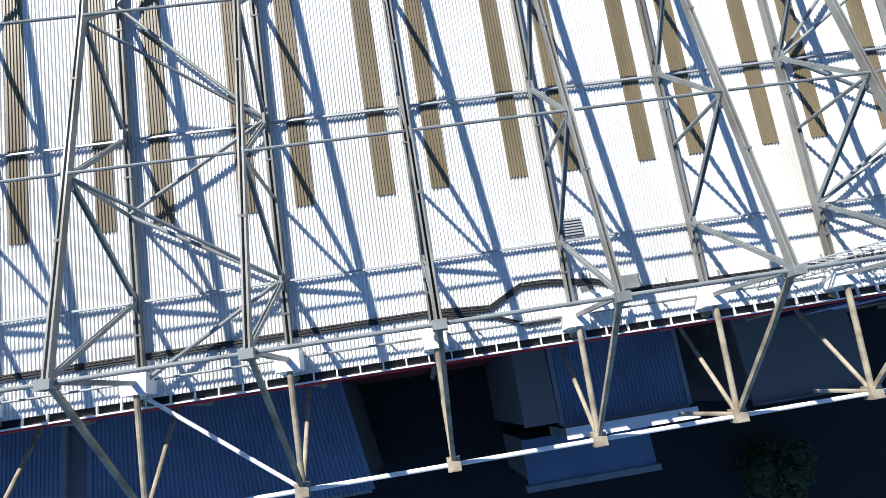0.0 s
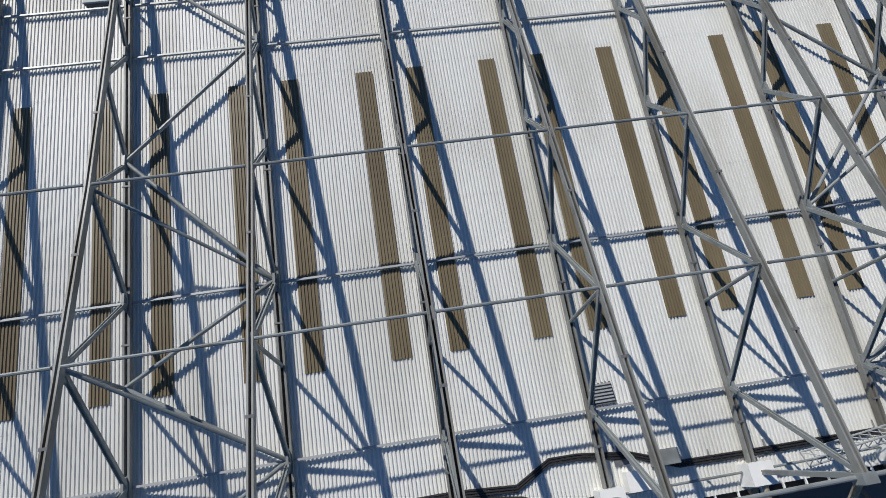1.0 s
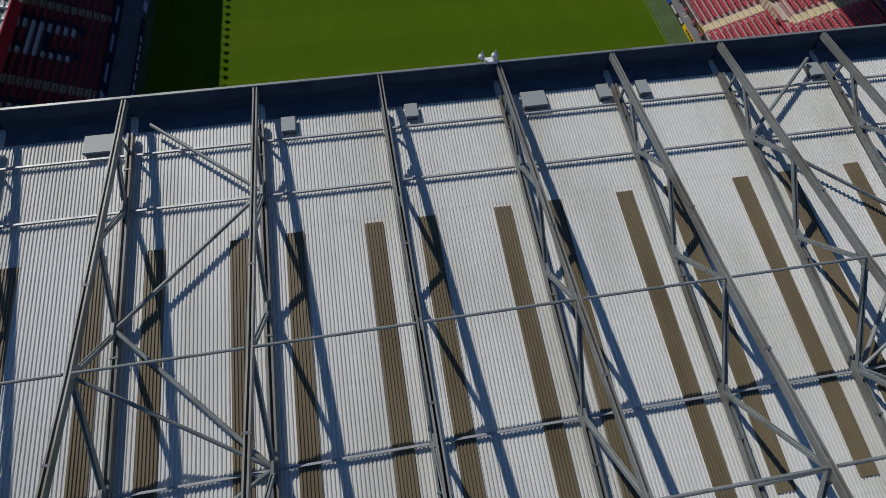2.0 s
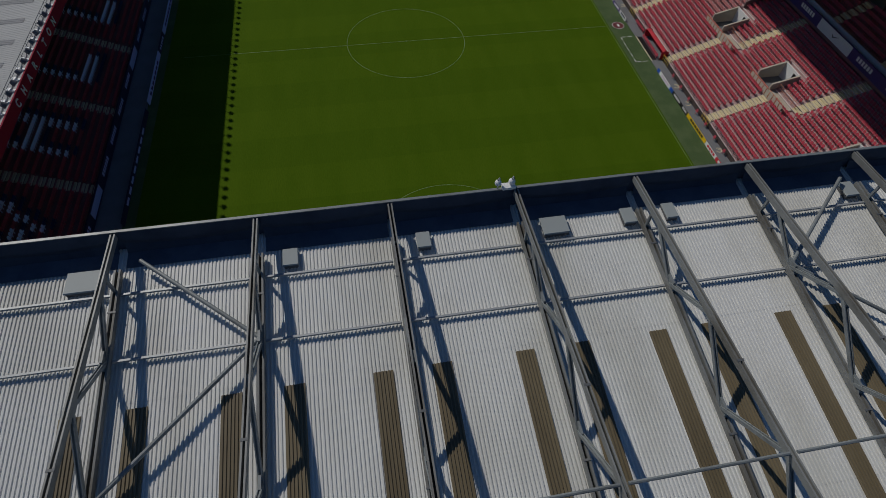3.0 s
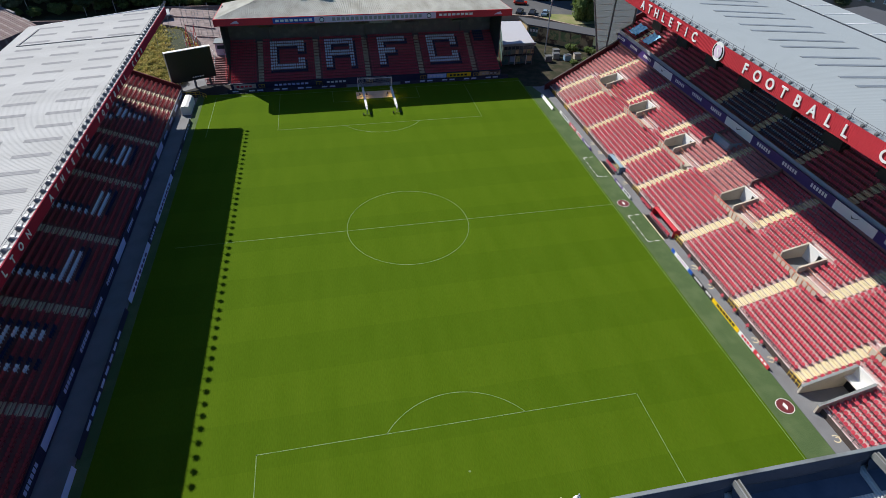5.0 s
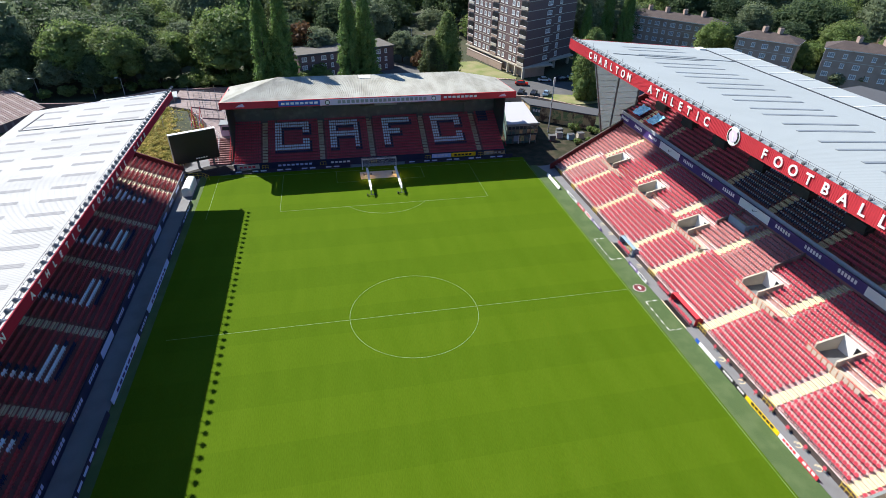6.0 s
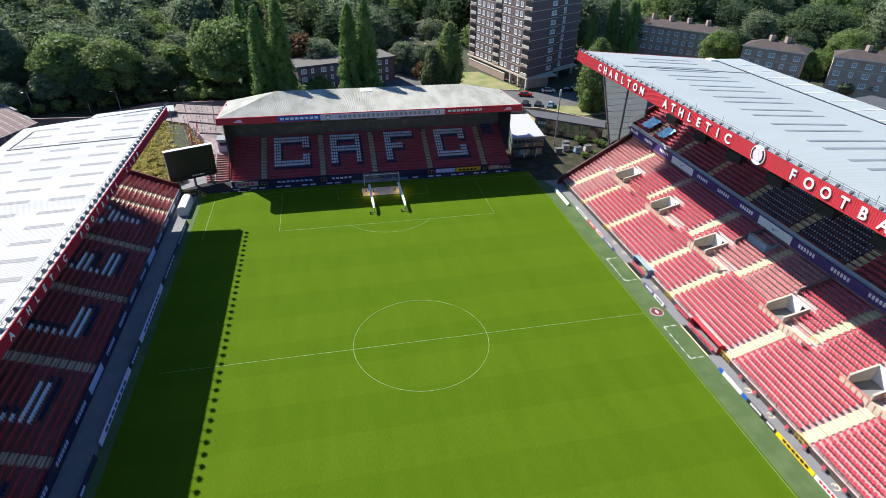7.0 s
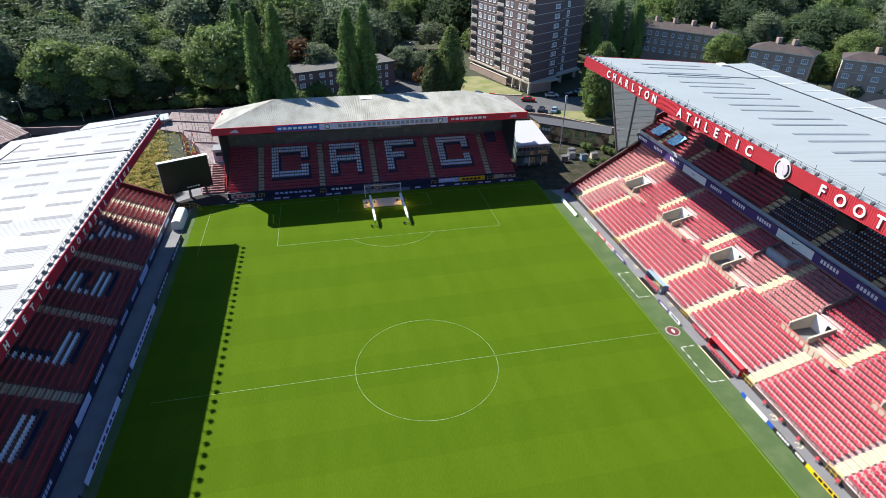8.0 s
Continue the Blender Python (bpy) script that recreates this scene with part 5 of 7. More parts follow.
part("expansion_joint", Shape().beam((LE_X, 36.3, lroof_z(LE_X) + 0.08), (-60.8, 40.0, lroof_z(-60.8) + 0.08), 0.18, 0.12), DARK_STEEL, left_stand)
part("expansion_joint", Shape().beam((-60.8, 40.0, lroof_z(-60.8) + 0.08), (-60.2, 48.4, lroof_z(-60.2) + 0.08), 0.3, 0.16), DARK_STEEL, left_stand)
def stalk_lamp():
    """A round floodlight head on a leaning stalk at the origin, shining towards +x."""
    ob = thing("floodlight", (0, 0, 0), "round grey floodlight on a stalk at the shaded stand's roof edge", "floodlight", "floodlights along the roof edges")
    part("stalk", Shape().tube((-0.25, 0, 0), (0.30, 0, 0.85), 0.045, 6), GALV, ob)
    part("foot", Shape().box(-0.4, 0.05, -0.14, 0.14, -0.06, 0.06), WHITE, ob)
    part("head", Shape().tube((0.20, 0, 1.0), (0.48, 0, 0.72), 0.20, 12, 0.30), DARK_STEEL, ob)
    part("lens", Shape().tube((0.48, 0, 0.72), (0.50, 0, 0.70), 0.27, 12), PALE_STRIP, ob)
    part("gear_box", Shape().box(-0.62, -0.3, -0.2, 0.2, -0.05, 0.18), WHITE, ob)
    return ob


lamp_l = stalk_lamp()
y = LF_Y0 + 0.8
while y < LF_Y1 - 0.2:
    copy_thing(lamp_l, pose(LE_X - 0.1, y, 18.1, 0, 0, 10 * math.sin(5 * y)))
    y += 1.55
lamp_l.matrix_basis = pose(LE_X - 0.1, LF_Y1 - 0.1, 18.1)
wire = thing("roof_edge_rail", (LE_X - 1, 0, 18), "thin wire guard rail along the roof edge", "rail")
part("wire", Shape().tube((LE_X - 0.75, LF_Y0, 18.5), (LE_X - 0.75, LF_Y1, 18.5), 0.03, 5).tube((LE_X - 0.75, LF_Y0, 18.25), (LE_X - 0.75, LF_Y1, 18.25), 0.025, 5), DARK_STEEL, wire)
y = LF_Y0
while y < LF_Y1:
    part("post", Shape().tube((LE_X - 0.75, y, 17.85), (LE_X - 0.75, y, 18.55), 0.025, 5), DARK_STEEL, wire)
    y += 1.75

# ---- stand behind the far goal ----
far_stand = thing("grandstand", (0, 60, 0), "low far stand with grey roof and red fascia", "grandstand")
FY, FZ, FD, FR, F_ROWS = 53.9, 0.95, 0.75, 0.375, 15
FX0, FX1 = -30.4, 29.8
F_AISLES = (-24.0, -11.8, -0.75, 11.4, 23.75)
F_WORD = (("C", -21.65, -14.5), ("A", -9.6, -3.2), ("F", 2.3, 8.6), ("C", 13.6, 20.8))
f_red, f_white, f_navy = [], [], []


def far_cell(x, i):
    return any(glyph(ch, (x - a) / (b - a), (i - 4 + 0.01) / 10.0) for ch, a, b in F_WORD)


for i in range(F_ROWS):
    y, z = FY + FD * i, FZ + FR * i
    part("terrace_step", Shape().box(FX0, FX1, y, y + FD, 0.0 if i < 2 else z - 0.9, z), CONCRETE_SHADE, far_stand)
    x = FX0 + 0.3
    while x < FX1 - 0.3:
        if all(abs(x - a) > 0.75 for a in F_AISLES):
            spot = (x, y + 0.42, z)
            if far_cell(x, i):
                f_white.append(spot)
            elif far_cell(x - 0.5, i + 1) or far_cell(x, i + 1):
                f_navy.append(spot)
            elif i > 10 and 25 < x < 27.5:
                f_navy.append(spot)
            else:
                f_red.append(spot)
        x += 0.5
seats(f_red, -90, SEAT_RED, "rows of red seats in the far stand")
seats(f_white, -90, SEAT_WHITE, "white seats spelling four large letters in the far stand")
seats(f_navy, -90, SEAT_BLUE, "dark blue seats shadowing the far seat letters")
for x in F_AISLES:
    aisle(far_stand, FY, FZ, FD, FR, F_ROWS, x, STEP_GREY, 1, 1.1, "y")
    railing([(x - 0.6, FY - 0.5, 0.03), (x + 0.6, FY - 0.5, 0.03)], 1.1, YELLOW_RAIL, "yellow gate rail at the foot of the steps", 0.6)
part("front_wall", Shape().box(FX0, FX1, FY - 0.25, FY, 0, 1.5), NAVY, far_stand, "navy wall with adverts before the seats")
part("back_wall", Shape().box(FX0, FX1, 65.6, 65.9, 0, 13.6), DARK_STEEL, far_stand)
for x in (FX0 - 0.2, FX1):
    part("side_wall", Shape().hexa([(x, 57.5, 3.0), (x + 0.2, 57.5, 3.0), (x + 0.2, 65.6, 3.0), (x, 65.6, 3.0)], [(x, 57.5, 13.4), (x + 0.2, 57.5, 13.4), (x + 0.2, 65.6, 14.2), (x, 65.6, 14.2)]), SLATE, far_stand)
    part("side_rail", Shape().path([(x + 0.1, FY, 2.2), (x + 0.1, 57.5, 4.2)], 0.05, 6), RED, far_stand)
FE_Y = 54.0
roof_pts = [(-30.9, FE_Y), (31.0, FE_Y), (21.6, 69.5), (-20.6, 69.5)]


def far_roof_ends(u):
    t = (u + 30.9) / 61.9
    return (u, FE_Y, 14.75), (-20.6 + 42.2 * t, 69.5, 15.3)


part("roof", Shape().ribbed(-30.9, 31.0, 0.45, 0.05, far_roof_ends), FAR_ROOF, far_stand, "grey weathered corrugated roof")
# Pale unseen soffit, set to throw light back on the far seats.
part("roof_soffit", Shape().hexa([(x, y, 14.2) for x, y in roof_pts], [(x, y, 14.7 if y < 60 else 15.25) for x, y in roof_pts]), PANEL_GREY, far_stand)
for xa, xb in ((-30.9, -20.6), (31.0, 21.6)):
    part("hip_roof", Shape().add([(xa, FE_Y, 14.75), (xa, 69.5, 13.6), (xb, 69.5, 15.3)], [(0, 1, 2) if xa > 0 else (0, 2, 1)]), FAR_ROOF, far_stand)
part("fascia", Shape().box(-30.9, 31.0, FE_Y - 0.15, FE_Y, 13.4, 14.8), RED, far_stand, "red roof fascia")
for x in (-31.05, 31.0):
    part("fascia_return", Shape().hexa([(x, FE_Y - 0.15, 13.3), (x + 0.15, FE_Y - 0.15, 13.3), (x + 0.15, 69.4, 12.9), (x, 69.4, 12.9)], [(x, FE_Y - 0.15, 14.72), (x + 0.15, FE_Y - 0.15, 14.72), (x + 0.15, 69.4, 13.55), (x, 69.4, 13.55)]), RED, far_stand)
part("roof_patch", Shape().box(-2.2, 0.4, 66.5, 68.8, 15.25, 15.34), WHITE, far_stand)
part("sponsor_board", Shape().box(-19.5, -11.2, FE_Y - 0.2, FE_Y - 0.15, 13.6, 14.65), BLUE, far_stand)
part("sponsor_board", Shape().box(-11.2, 14.2, FE_Y - 0.2, FE_Y - 0.15, 13.45, 14.65), PINK, far_stand, "pale lilac sponsor banner")
for k in range(8):
    part("lettering_bar", Shape().box(-19.0 + 0.95 * k, -18.3 + 0.95 * k, FE_Y - 0.23, FE_Y - 0.2, 13.9, 14.35), WHITE, far_stand)
    part("lettering_bar", Shape().box(14.9 + 0.95 * k, 15.6 + 0.95 * k, FE_Y - 0.18, FE_Y - 0.15, 13.9, 14.35), WHITE, far_stand)
for k in range(20):
    part("lettering_bar", Shape().box(-7.6 + 0.95 * k, -6.95 + 0.95 * k, FE_Y - 0.23, FE_Y - 0.2, 13.75, 14.4), PALE_STRIP, far_stand)
for x in (-9.7, 12.7):
    part("roundel", Shape().tube((x, FE_Y - 0.2, 14.05), (x, FE_Y - 0.24, 14.05), 0.5, 20), BOARD_BLACK, far_stand), part("roundel", Shape().tube((x, FE_Y - 0.24, 14.05), (x, FE_Y - 0.27, 14.05), 0.36, 20), WHITE, far_stand)
for x in (-27.0, 28.0):
    part("motif", Shape().hexa([(x - 0.9, FE_Y - 0.18, 13.8), (x + 0.9, FE_Y - 0.18, 13.8), (x + 0.5, FE_Y - 0.18, 14.4), (x - 0.3, FE_Y - 0.18, 14.2)], [(x - 0.9, FE_Y - 0.15, 13.8), (x + 0.9, FE_Y - 0.15, 13.8), (x + 0.5, FE_Y - 0.15, 14.4), (x - 0.3, FE_Y - 0.15, 14.2)]), PINK, far_stand)
part("stair_box", Shape().box(0.2, 5.0, 56.2, 56.5, 12.2, 12.9), PALE_STRIP, far_stand, "white light box under the roof")
for x in (-22, -11.5, -0.9, 10.4, 21.6):
    part("roof_light_bar", Shape().box(x - 1.6, x + 1.6, 63.2, 63.7, 9.6, 10.0), DARK_STEEL, far_stand)
    part("roof_post", Shape().tube((x + 0.5, 64.6, 6), (x + 0.5, 64.6, 14.4), 0.14, 8), DARK_STEEL, far_stand)


# ---- boards, dugouts, goal ----
def board(x, y0, y1, mat, bars, bar_mat, label, lean=0.07, h=0.54):
    s = 1 if x > 0 else -1
    ob = thing("advertising_board", (x, (y0 + y1) / 2, 0), label, "advertising board", "boards along the touchlines")
    part("panel", Shape().hexa([(x, y0, 0.03), (x + 0.1 * s, y0, 0.03), (x + 0.1 * s, y1, 0.03), (x, y1, 0.03)], [(x + lean * s, y0, h), (x + (0.06 + lean) * s, y0, h), (x + (0.06 + lean) * s, y1, h), (x + lean * s, y1, h)]), mat, ob)
    part("foot", Shape().box(min(x, x + 0.5 * s), max(x, x + 0.5 * s), (y0 + y1) / 2 - 0.05, (y0 + y1) / 2 + 0.05, 0.03, 0.12), DARK_STEEL, ob)
    if bars:
        n = bars
        step = (y1 - y0) * 0.7 / n
        for i in range(n):
            a = y0 + (y1 - y0) * 0.15 + step * i
            part("lettering_bar", Shape().hexa([(x + (0.3 * lean - 0.02) * s, a, 0.18), (x + 0.3 * lean * s, a, 0.18), (x + 0.3 * lean * s, a + step * 0.7, 0.2), (x + (0.3 * lean - 0.02) * s, a + step * 0.7, 0.2)], [(x + (0.72 * lean - 0.02) * s, a, 0.5), (x + 0.72 * lean * s, a, 0.5), (x + 0.72 * lean * s, a + step * 0.7, 0.5), (x + (0.72 * lean - 0.02) * s, a + step * 0.7, 0.5)]), bar_mat, ob)


BX = 36.6
for y0, y1, m, n, bm_, lab in ((-34.3, -31.6, RED, 3, WHITE, "low red and white advertising board"), (-31.6, -28.6, WHITE, 4, RED, "low white advertising board"), (-28.5, -22.9, YELLOW, 6, BOARD_BLACK, "low yellow advertising board"),
                               (-22.8, -21.0, BOARD_BLACK, 4, WHITE, "low black advertising board"), (-20.8, -18.0, BOARD_BLACK, 5, WHITE, "low black advertising board"), (-17.9, -17.0, BLUE, 0, WHITE, "short blue advertising board"), (-16.9, -13.3, WHITE, 4, PINK, "low white advertising board"), (-13.2, -12.5, BLUE, 0, WHITE, "short blue advertising board"),
                               (0.9, 3.6, WHITE, 4, NAVY, "low white advertising board"), (3.7, 6.6, PURPLE, 5, WHITE, "low purple advertising board"), (17.0, 21.0, PURPLE, 5, WHITE, "low purple advertising board"), (21.2, 24.0, WHITE, 3, RED, "low white advertising board"), (24.5, 27.5, RED, 3, WHITE, "low red advertising board"), (28, 33, WHITE, 4, NAVY, "low white advertising board")):
    board(BX, y0, y1, m, n, bm_, lab)
board(35.4, 34.5, 41.5, WHITE, 0, WHITE, "plain white pitchside board", 0.3)
for y0, y1, m, n, bm_ in ((-45, -33, PALE_BLUE, 0, WHITE), (-32, -12, NAVY, 8, PALE_BLUE), (-10.5, 1.2, PALE_BLUE, 7, PURPLE), (1.4, 6.2, NAVY, 5, PALE_BLUE), (6.4, 19.4, PALE_BLUE, 8, PURPLE), (19.8, 30, NAVY, 6, PALE_BLUE), (30.5, 40, NAVY, 5, PALE_BLUE)):
    board(-36.7, y0, y1, m, n, bm_, "long advertising board in the shade of the stand", 0.14, 0.75)
for x0, x1, m, n, bm_ in ((-29.8, -25.2, CREAM, 4, RED), (-22.5, -12.6, NAVY, 8, PALE_BLUE), (-10.8, -5.0, NAVY, 5, WHITE), (12.4, 16.8, PALE_BLUE, 4, WHITE), (16.9, 22.6, YELLOW, 5, BOARD_BLACK), (24.6, 29.6, POSTER, 4, CREAM)):
    ob = thing("advertising_board", ((x0 + x1) / 2, FY - 0.3, 0.3), "advertising panel on the wall before the far seats", "advertising board", "boards before the far stand")
    part("panel", Shape().box(x0, x1, FY - 0.31, FY - 0.26, 0.35, 1.3), m, ob)
    for i in range(n):
        w = (x1 - x0) * 0.75 / n
        part("lettering_bar", Shape().box(x0 + (x1 - x0) * 0.12 + w * i, x0 + (x1 - x0) * 0.12 + w * i + w * 0.7, FY - 0.34, FY - 0.31, 0.62, 1.02), bm_, ob)
for x0, x1, m, n in ((-31, -6, NAVY, 14), (6, 31, NAVY, 14)):
    ob = thing("advertising_board", ((x0 + x1) / 2, 52.1, 0), "long dark advertising board behind the far goal line", "advertising board", "boards before the far stand")
    part("panel", Shape().box(x0, x1, 52.1, 52.2, 0.0, 0.85), m, ob)
    for i in range(n):
        if i % 3 != 1:
            part("lettering_bar", Shape().box(x0 + 1 + 1.7 * i, x0 + 2.2 + 1.7 * i, 52.07, 52.1, 0.3, 0.6), PALE_BLUE, ob)

for y0, y1, roof_mat, lab in ((-9.8, -3.6, RED, "red sunken dugout with seats under a slim red roof"), (8.4, 13.0, PRESS_BLUE, "sunken dugout with red seats and a pale blue roof")):
    dug = thing("dugout", (38, y0, 0), lab, "dugout", "team dugouts")
    sh = Shape()
    n = 6
    prof = [(38.25 + 1.05 * math.sin(radians(15 * k)), 0.62 + 0.85 * math.sin(radians(60 + 15 * k)) if k < 3 else 1.45 - 0.16 * (k - 2)) for k in range(n + 1)]
    sh.add([(x, yy, z) for x, z in prof for yy in (y0, y1)] + [(x, yy, z - 0.05) for x, z in prof for yy in (y0, y1)], [(2 * k, 2 * k + 2, 2 * k + 3, 2 * k + 1) for k in range(n)] + [(2 * n + 2 + 2 * k, 2 * n + 3 + 2 * k, 2 * n + 5 + 2 * k, 2 * n + 4 + 2 * k) for k in range(n)])
    part("roof", sh, roof_mat, dug)
    part("back", Shape().box(39.24, 39.3, y0, y1, 0, 0.85), roof_mat, dug)
    for y in (y0 - 0.06, y1):
        part("side_panel", Shape().box(38.1, 39.3, y, y + 0.06, 0, 1.3), roof_mat, dug)
    part("kerb", Shape().box(36.79, 36.91, y0 - 0.2, y1 + 0.2, 0.0, 0.09), STEP, dug, "cream painted kerb")
    part("well", Shape().box(36.96, 37.7, y0, y1, 0.03, 0.036), BOARD_BLACK, dug)
    y = y0 + 0.4
    while y < y1 - 0.2:
        sh = Shape().add([(37.62 - px_ * 1.0, y + py_ * 1.1, pz_ + 0.1) for px_, py_, pz_ in SEAT.v], SEAT.f)
        part("bench_seat", sh, SEAT_RED, dug)
        y += 0.58
bench = thing("bench_seats", (38, 0, 0), "short row of red seats beside the path", "seats")
for i in range(6):
    part("seat", Shape().add([(38.2 - px_, -2.6 + 0.55 * i + py_, pz_ + 0.03) for px_, py_, pz_ in SEAT.v], SEAT.f), SEAT_RED, bench)
for y in (-43.5, -33, -30, -16.4, -20.4, 5.6, 16, 19.5):
    s = Shape()
    for i in range(14):
        a, b = (radians(200 + 280 * j / 14) for j in (i, i + 1))
        s.add([(38.0 + 0.34 * math.cos(a), y + 0.34 * math.sin(a), 0.034), (38.0 + 0.46 * math.cos(a), y + 0.46 * math.sin(a), 0.034), (38.0 + 0.46 * math.cos(b), y + 0.46 * math.sin(b), 0.034), (38.0 + 0.34 * math.cos(b), y + 0.34 * math.sin(b), 0.034)], [(0, 1, 2, 3)])
    s.box(38.0, 38.7, y + 0.1, y + 0.22, 0.03, 0.036), s.box(38.3, 38.42, y - 0.3, y + 0.3, 0.03, 0.036)
    solid("bay_marking", s, STEP, "cream wheelchair bay sign painted on the path", "marking", "painted bay signs")

goal = thing("goal", (0.3, GOAL_FAR, 0), "white football goal with a pale net", "goal")
gx0, gx1 = -3.5, 3.82
for x in (gx0, gx1):
    part("post", Shape().tube((x, GOAL_FAR, 0), (x, GOAL_FAR, 2.44), 0.06, 10), WHITE, goal)
    part("stanchion", Shape().path([(x, GOAL_FAR, 2.44), (x, GOAL_FAR + 1.2, 2.3), (x, GOAL_FAR + 1.6, 0)], 0.03, 6), WHITE, goal)
part("crossbar", Shape().tube((gx0, GOAL_FAR, 2.44), (gx1, GOAL_FAR, 2.44), 0.06, 10), WHITE, goal)
net = Shape()
for i in range(37):
    x = gx0 + (gx1 - gx0) * i / 36
    net.tube((x, GOAL_FAR + 1.2, 2.3), (x, GOAL_FAR + 1.6, 0), 0.008, 3).tube((x, GOAL_FAR, 2.44), (x, GOAL_FAR + 1.2, 2.3), 0.008, 3)
for i in range(12):
    t = i / 11
    net.tube((gx0, GOAL_FAR + 1.6 - 0.4 * t, 2.3 * t), (gx1, GOAL_FAR + 1.6 - 0.4 * t, 2.3 * t), 0.008, 3)
part("net", net, WHITE, goal)
solid("goalmouth_mat", Shape().box(-4.2, 3.9, 45.6, 49.2, 0.0, 0.03), CREAM, "tan protective mat over the goalmouth", "mat")
for x in (-2.7, 3.35):
    rig = thing("lighting_rig", (x, 43, 0), "long white pitch lamp rig on small wheels", "lamp rig", "pitch lamp rigs")
    part("beam", Shape().box(x - 0.22, x + 0.22, 38.6, 48.0, 1.15, 1.5), WHITE, rig)
    part("truss", Shape().beam((x, 37.8, 1.1), (x, 38.6, 1.32), 0.3, 0.3), WHITE, rig)
    for y in (37.8, 47.4):
        part("leg", Shape().beam((x, y, 0.2), (x, y, 1.2), 0.14, 0.14, (0, 1, 0)), GALV, rig)
        part("axle", Shape().tube((x - 0.75, y, 0.25), (x + 0.75, y, 0.25), 0.05, 6), DARK_STEEL, rig)
        for sx in (-0.75, 0.75):
            part("wheel", Shape().tube((x + sx - 0.1, y, 0.25), (x + sx + 0.1, y, 0.25), 0.25, 14), BLACK, rig)
    glow = bpy.data.materials.new("sodium lamp")
    glow.use_nodes = True
    gb = glow.node_tree.nodes["Principled BSDF"]
    gb.inputs["Emission Color"].default_value, gb.inputs["Emission Strength"].default_value = (1.0, 0.6, 0.15, 1), 6.0
    part("lamp_strip", Shape().box(x - 0.18, x + 0.18, 44.0, 48.0, 1.1, 1.15), glow, rig, "glowing amber lamp strip")

# ---- corner by the shaded stand ----
scr = thing("video_screen", (-38, 56, 0), "large black video screen with pale top edge", "video screen")
sa, sb = Vector((-42.0, 54.5, 0)), Vector((-33.6, 58.0, 0))
dv = (sb - sa).normalized()
nv = Vector((-dv.y, dv.x, 0)) * 0.9
zl, zh = 1.8, 8.2


def quad_block(a, b, z0, z1, n):
    return Shape().hexa([(*a.xy, z0), (*b.xy, z0), (*(b + n).xy, z0), (*(a + n).xy, z0)], [(*a.xy, z1), (*b.xy, z1), (*(b + n).xy, z1), (*(a + n).xy, z1)])


part("cabinet", quad_block(sa, sb, zl, zh, nv), BOARD_BLACK, scr)
part("top_cap", quad_block(sa - dv * 0.1, sb + dv * 0.1, zh, zh + 0.12, nv), WHITE, scr)
part("side_cap", quad_block(sa - dv * 0.12, sa, zl, zh, nv), GALV, scr)
for t in (0.15, 0.5, 0.85):
    c = sa.lerp(sb, t) + nv * 0.5
    part("leg", Shape().box(c.x - 0.2, c.x + 0.2, c.y - 0.2, c.y + 0.2, 0, zl), DARK_STEEL, scr)
for i in range(5):
    a = sa + dv * (4.2 + 0.5 * i) - nv * 0.03
    part("lettering_bar", quad_block(a, a + dv * 0.35, zl + 0.5, zl + 0.75, nv * 0.02), WHITE, scr)
shelter = thing("tunnel_cover", (-36.6, 45, 0), "white rounded tunnel cover beside the seats", "tunnel cover")
s = Shape()
prof = [(-38.9, 0.0), (-38.9, 1.5), (-38.6, 1.8), (-37.9, 1.85), (-37.4, 1.65), (-37.2, 1.2), (-37.2, 0.0)]
s.hexa([(x, 43.0, z) for x, z in prof], [(x, 48.6, z) for x, z in prof])
part("cover", s, WHITE, shelter)
railing([(-40, 51.5, 0), (-36.5, 51.5, 0), (-35, 50, 0)], 1.1, YELLOW_RAIL, "yellow crowd rail in the corner", 1.0)
# Dark slab laid in for the shade at the screen's foot.
solid("corner_shade", Shape().slab([(-41.5, 50.3), (-31.0, 52.6), (-30.6, 57.0), (-36.5, 57.5), (-41.8, 54.0)], -0.055, -0.03), YARD, "asphalt slab coloured for the shade below the video screen", "pavement", kind="structure")
solid("scrub_bank", Shape().hexa([(-61, 53.6, -0.1), (-42.5, 53.6, -0.1), (-39, 70, -0.1), (-44, 88, -0.1), (-61, 92, -0.1)], [(-60, 55, 3.0), (-44.5, 54.6, 0.6), (-40, 69.5, 1.6), (-45, 86, 3.2), (-60, 90, 3.6)]), EARTH, "rough overgrown earth bank in the corner", "bank", kind="structure")
steps = thing("corner_steps", (-34, 60, 0), "concrete steps with red and white rails in the corner", "steps")
for i in range(12):
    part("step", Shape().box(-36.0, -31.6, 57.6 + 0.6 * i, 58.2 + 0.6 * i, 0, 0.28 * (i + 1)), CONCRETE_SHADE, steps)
for x, m in ((-36.0, RED), (-34.2, WHITE), (-31.7, RED)):
    railing([(x, 57.6, 0.3), (x, 64.8, 3.6), (x - 3, 70, 3.8)], 1.1, m, "painted stair rail in the corner", 1.0)
solid("upper_terrace", Shape().slab([(-50, 90), (-44.5, 87), (-39, 76), (-36, 65.2), (-31, 64.9), (-31, 98), (-50, 104)], 0, 3.4), PAVING, "pinkish paved terrace behind the corner", "terrace", kind="structure")
hut = thing("turnstile_hut", (-32.5, 67, 3.4), "small pale pink hut beside the far stand", "hut")
part("wall", Shape().box(-34.0, -31.3, 66.0, 69.0, 3.4, 6.0), PINK, hut)
part("roof", Shape().box(-34.2, -31.1, 65.8, 69.2, 6.0, 6.2), STEEL, hut)
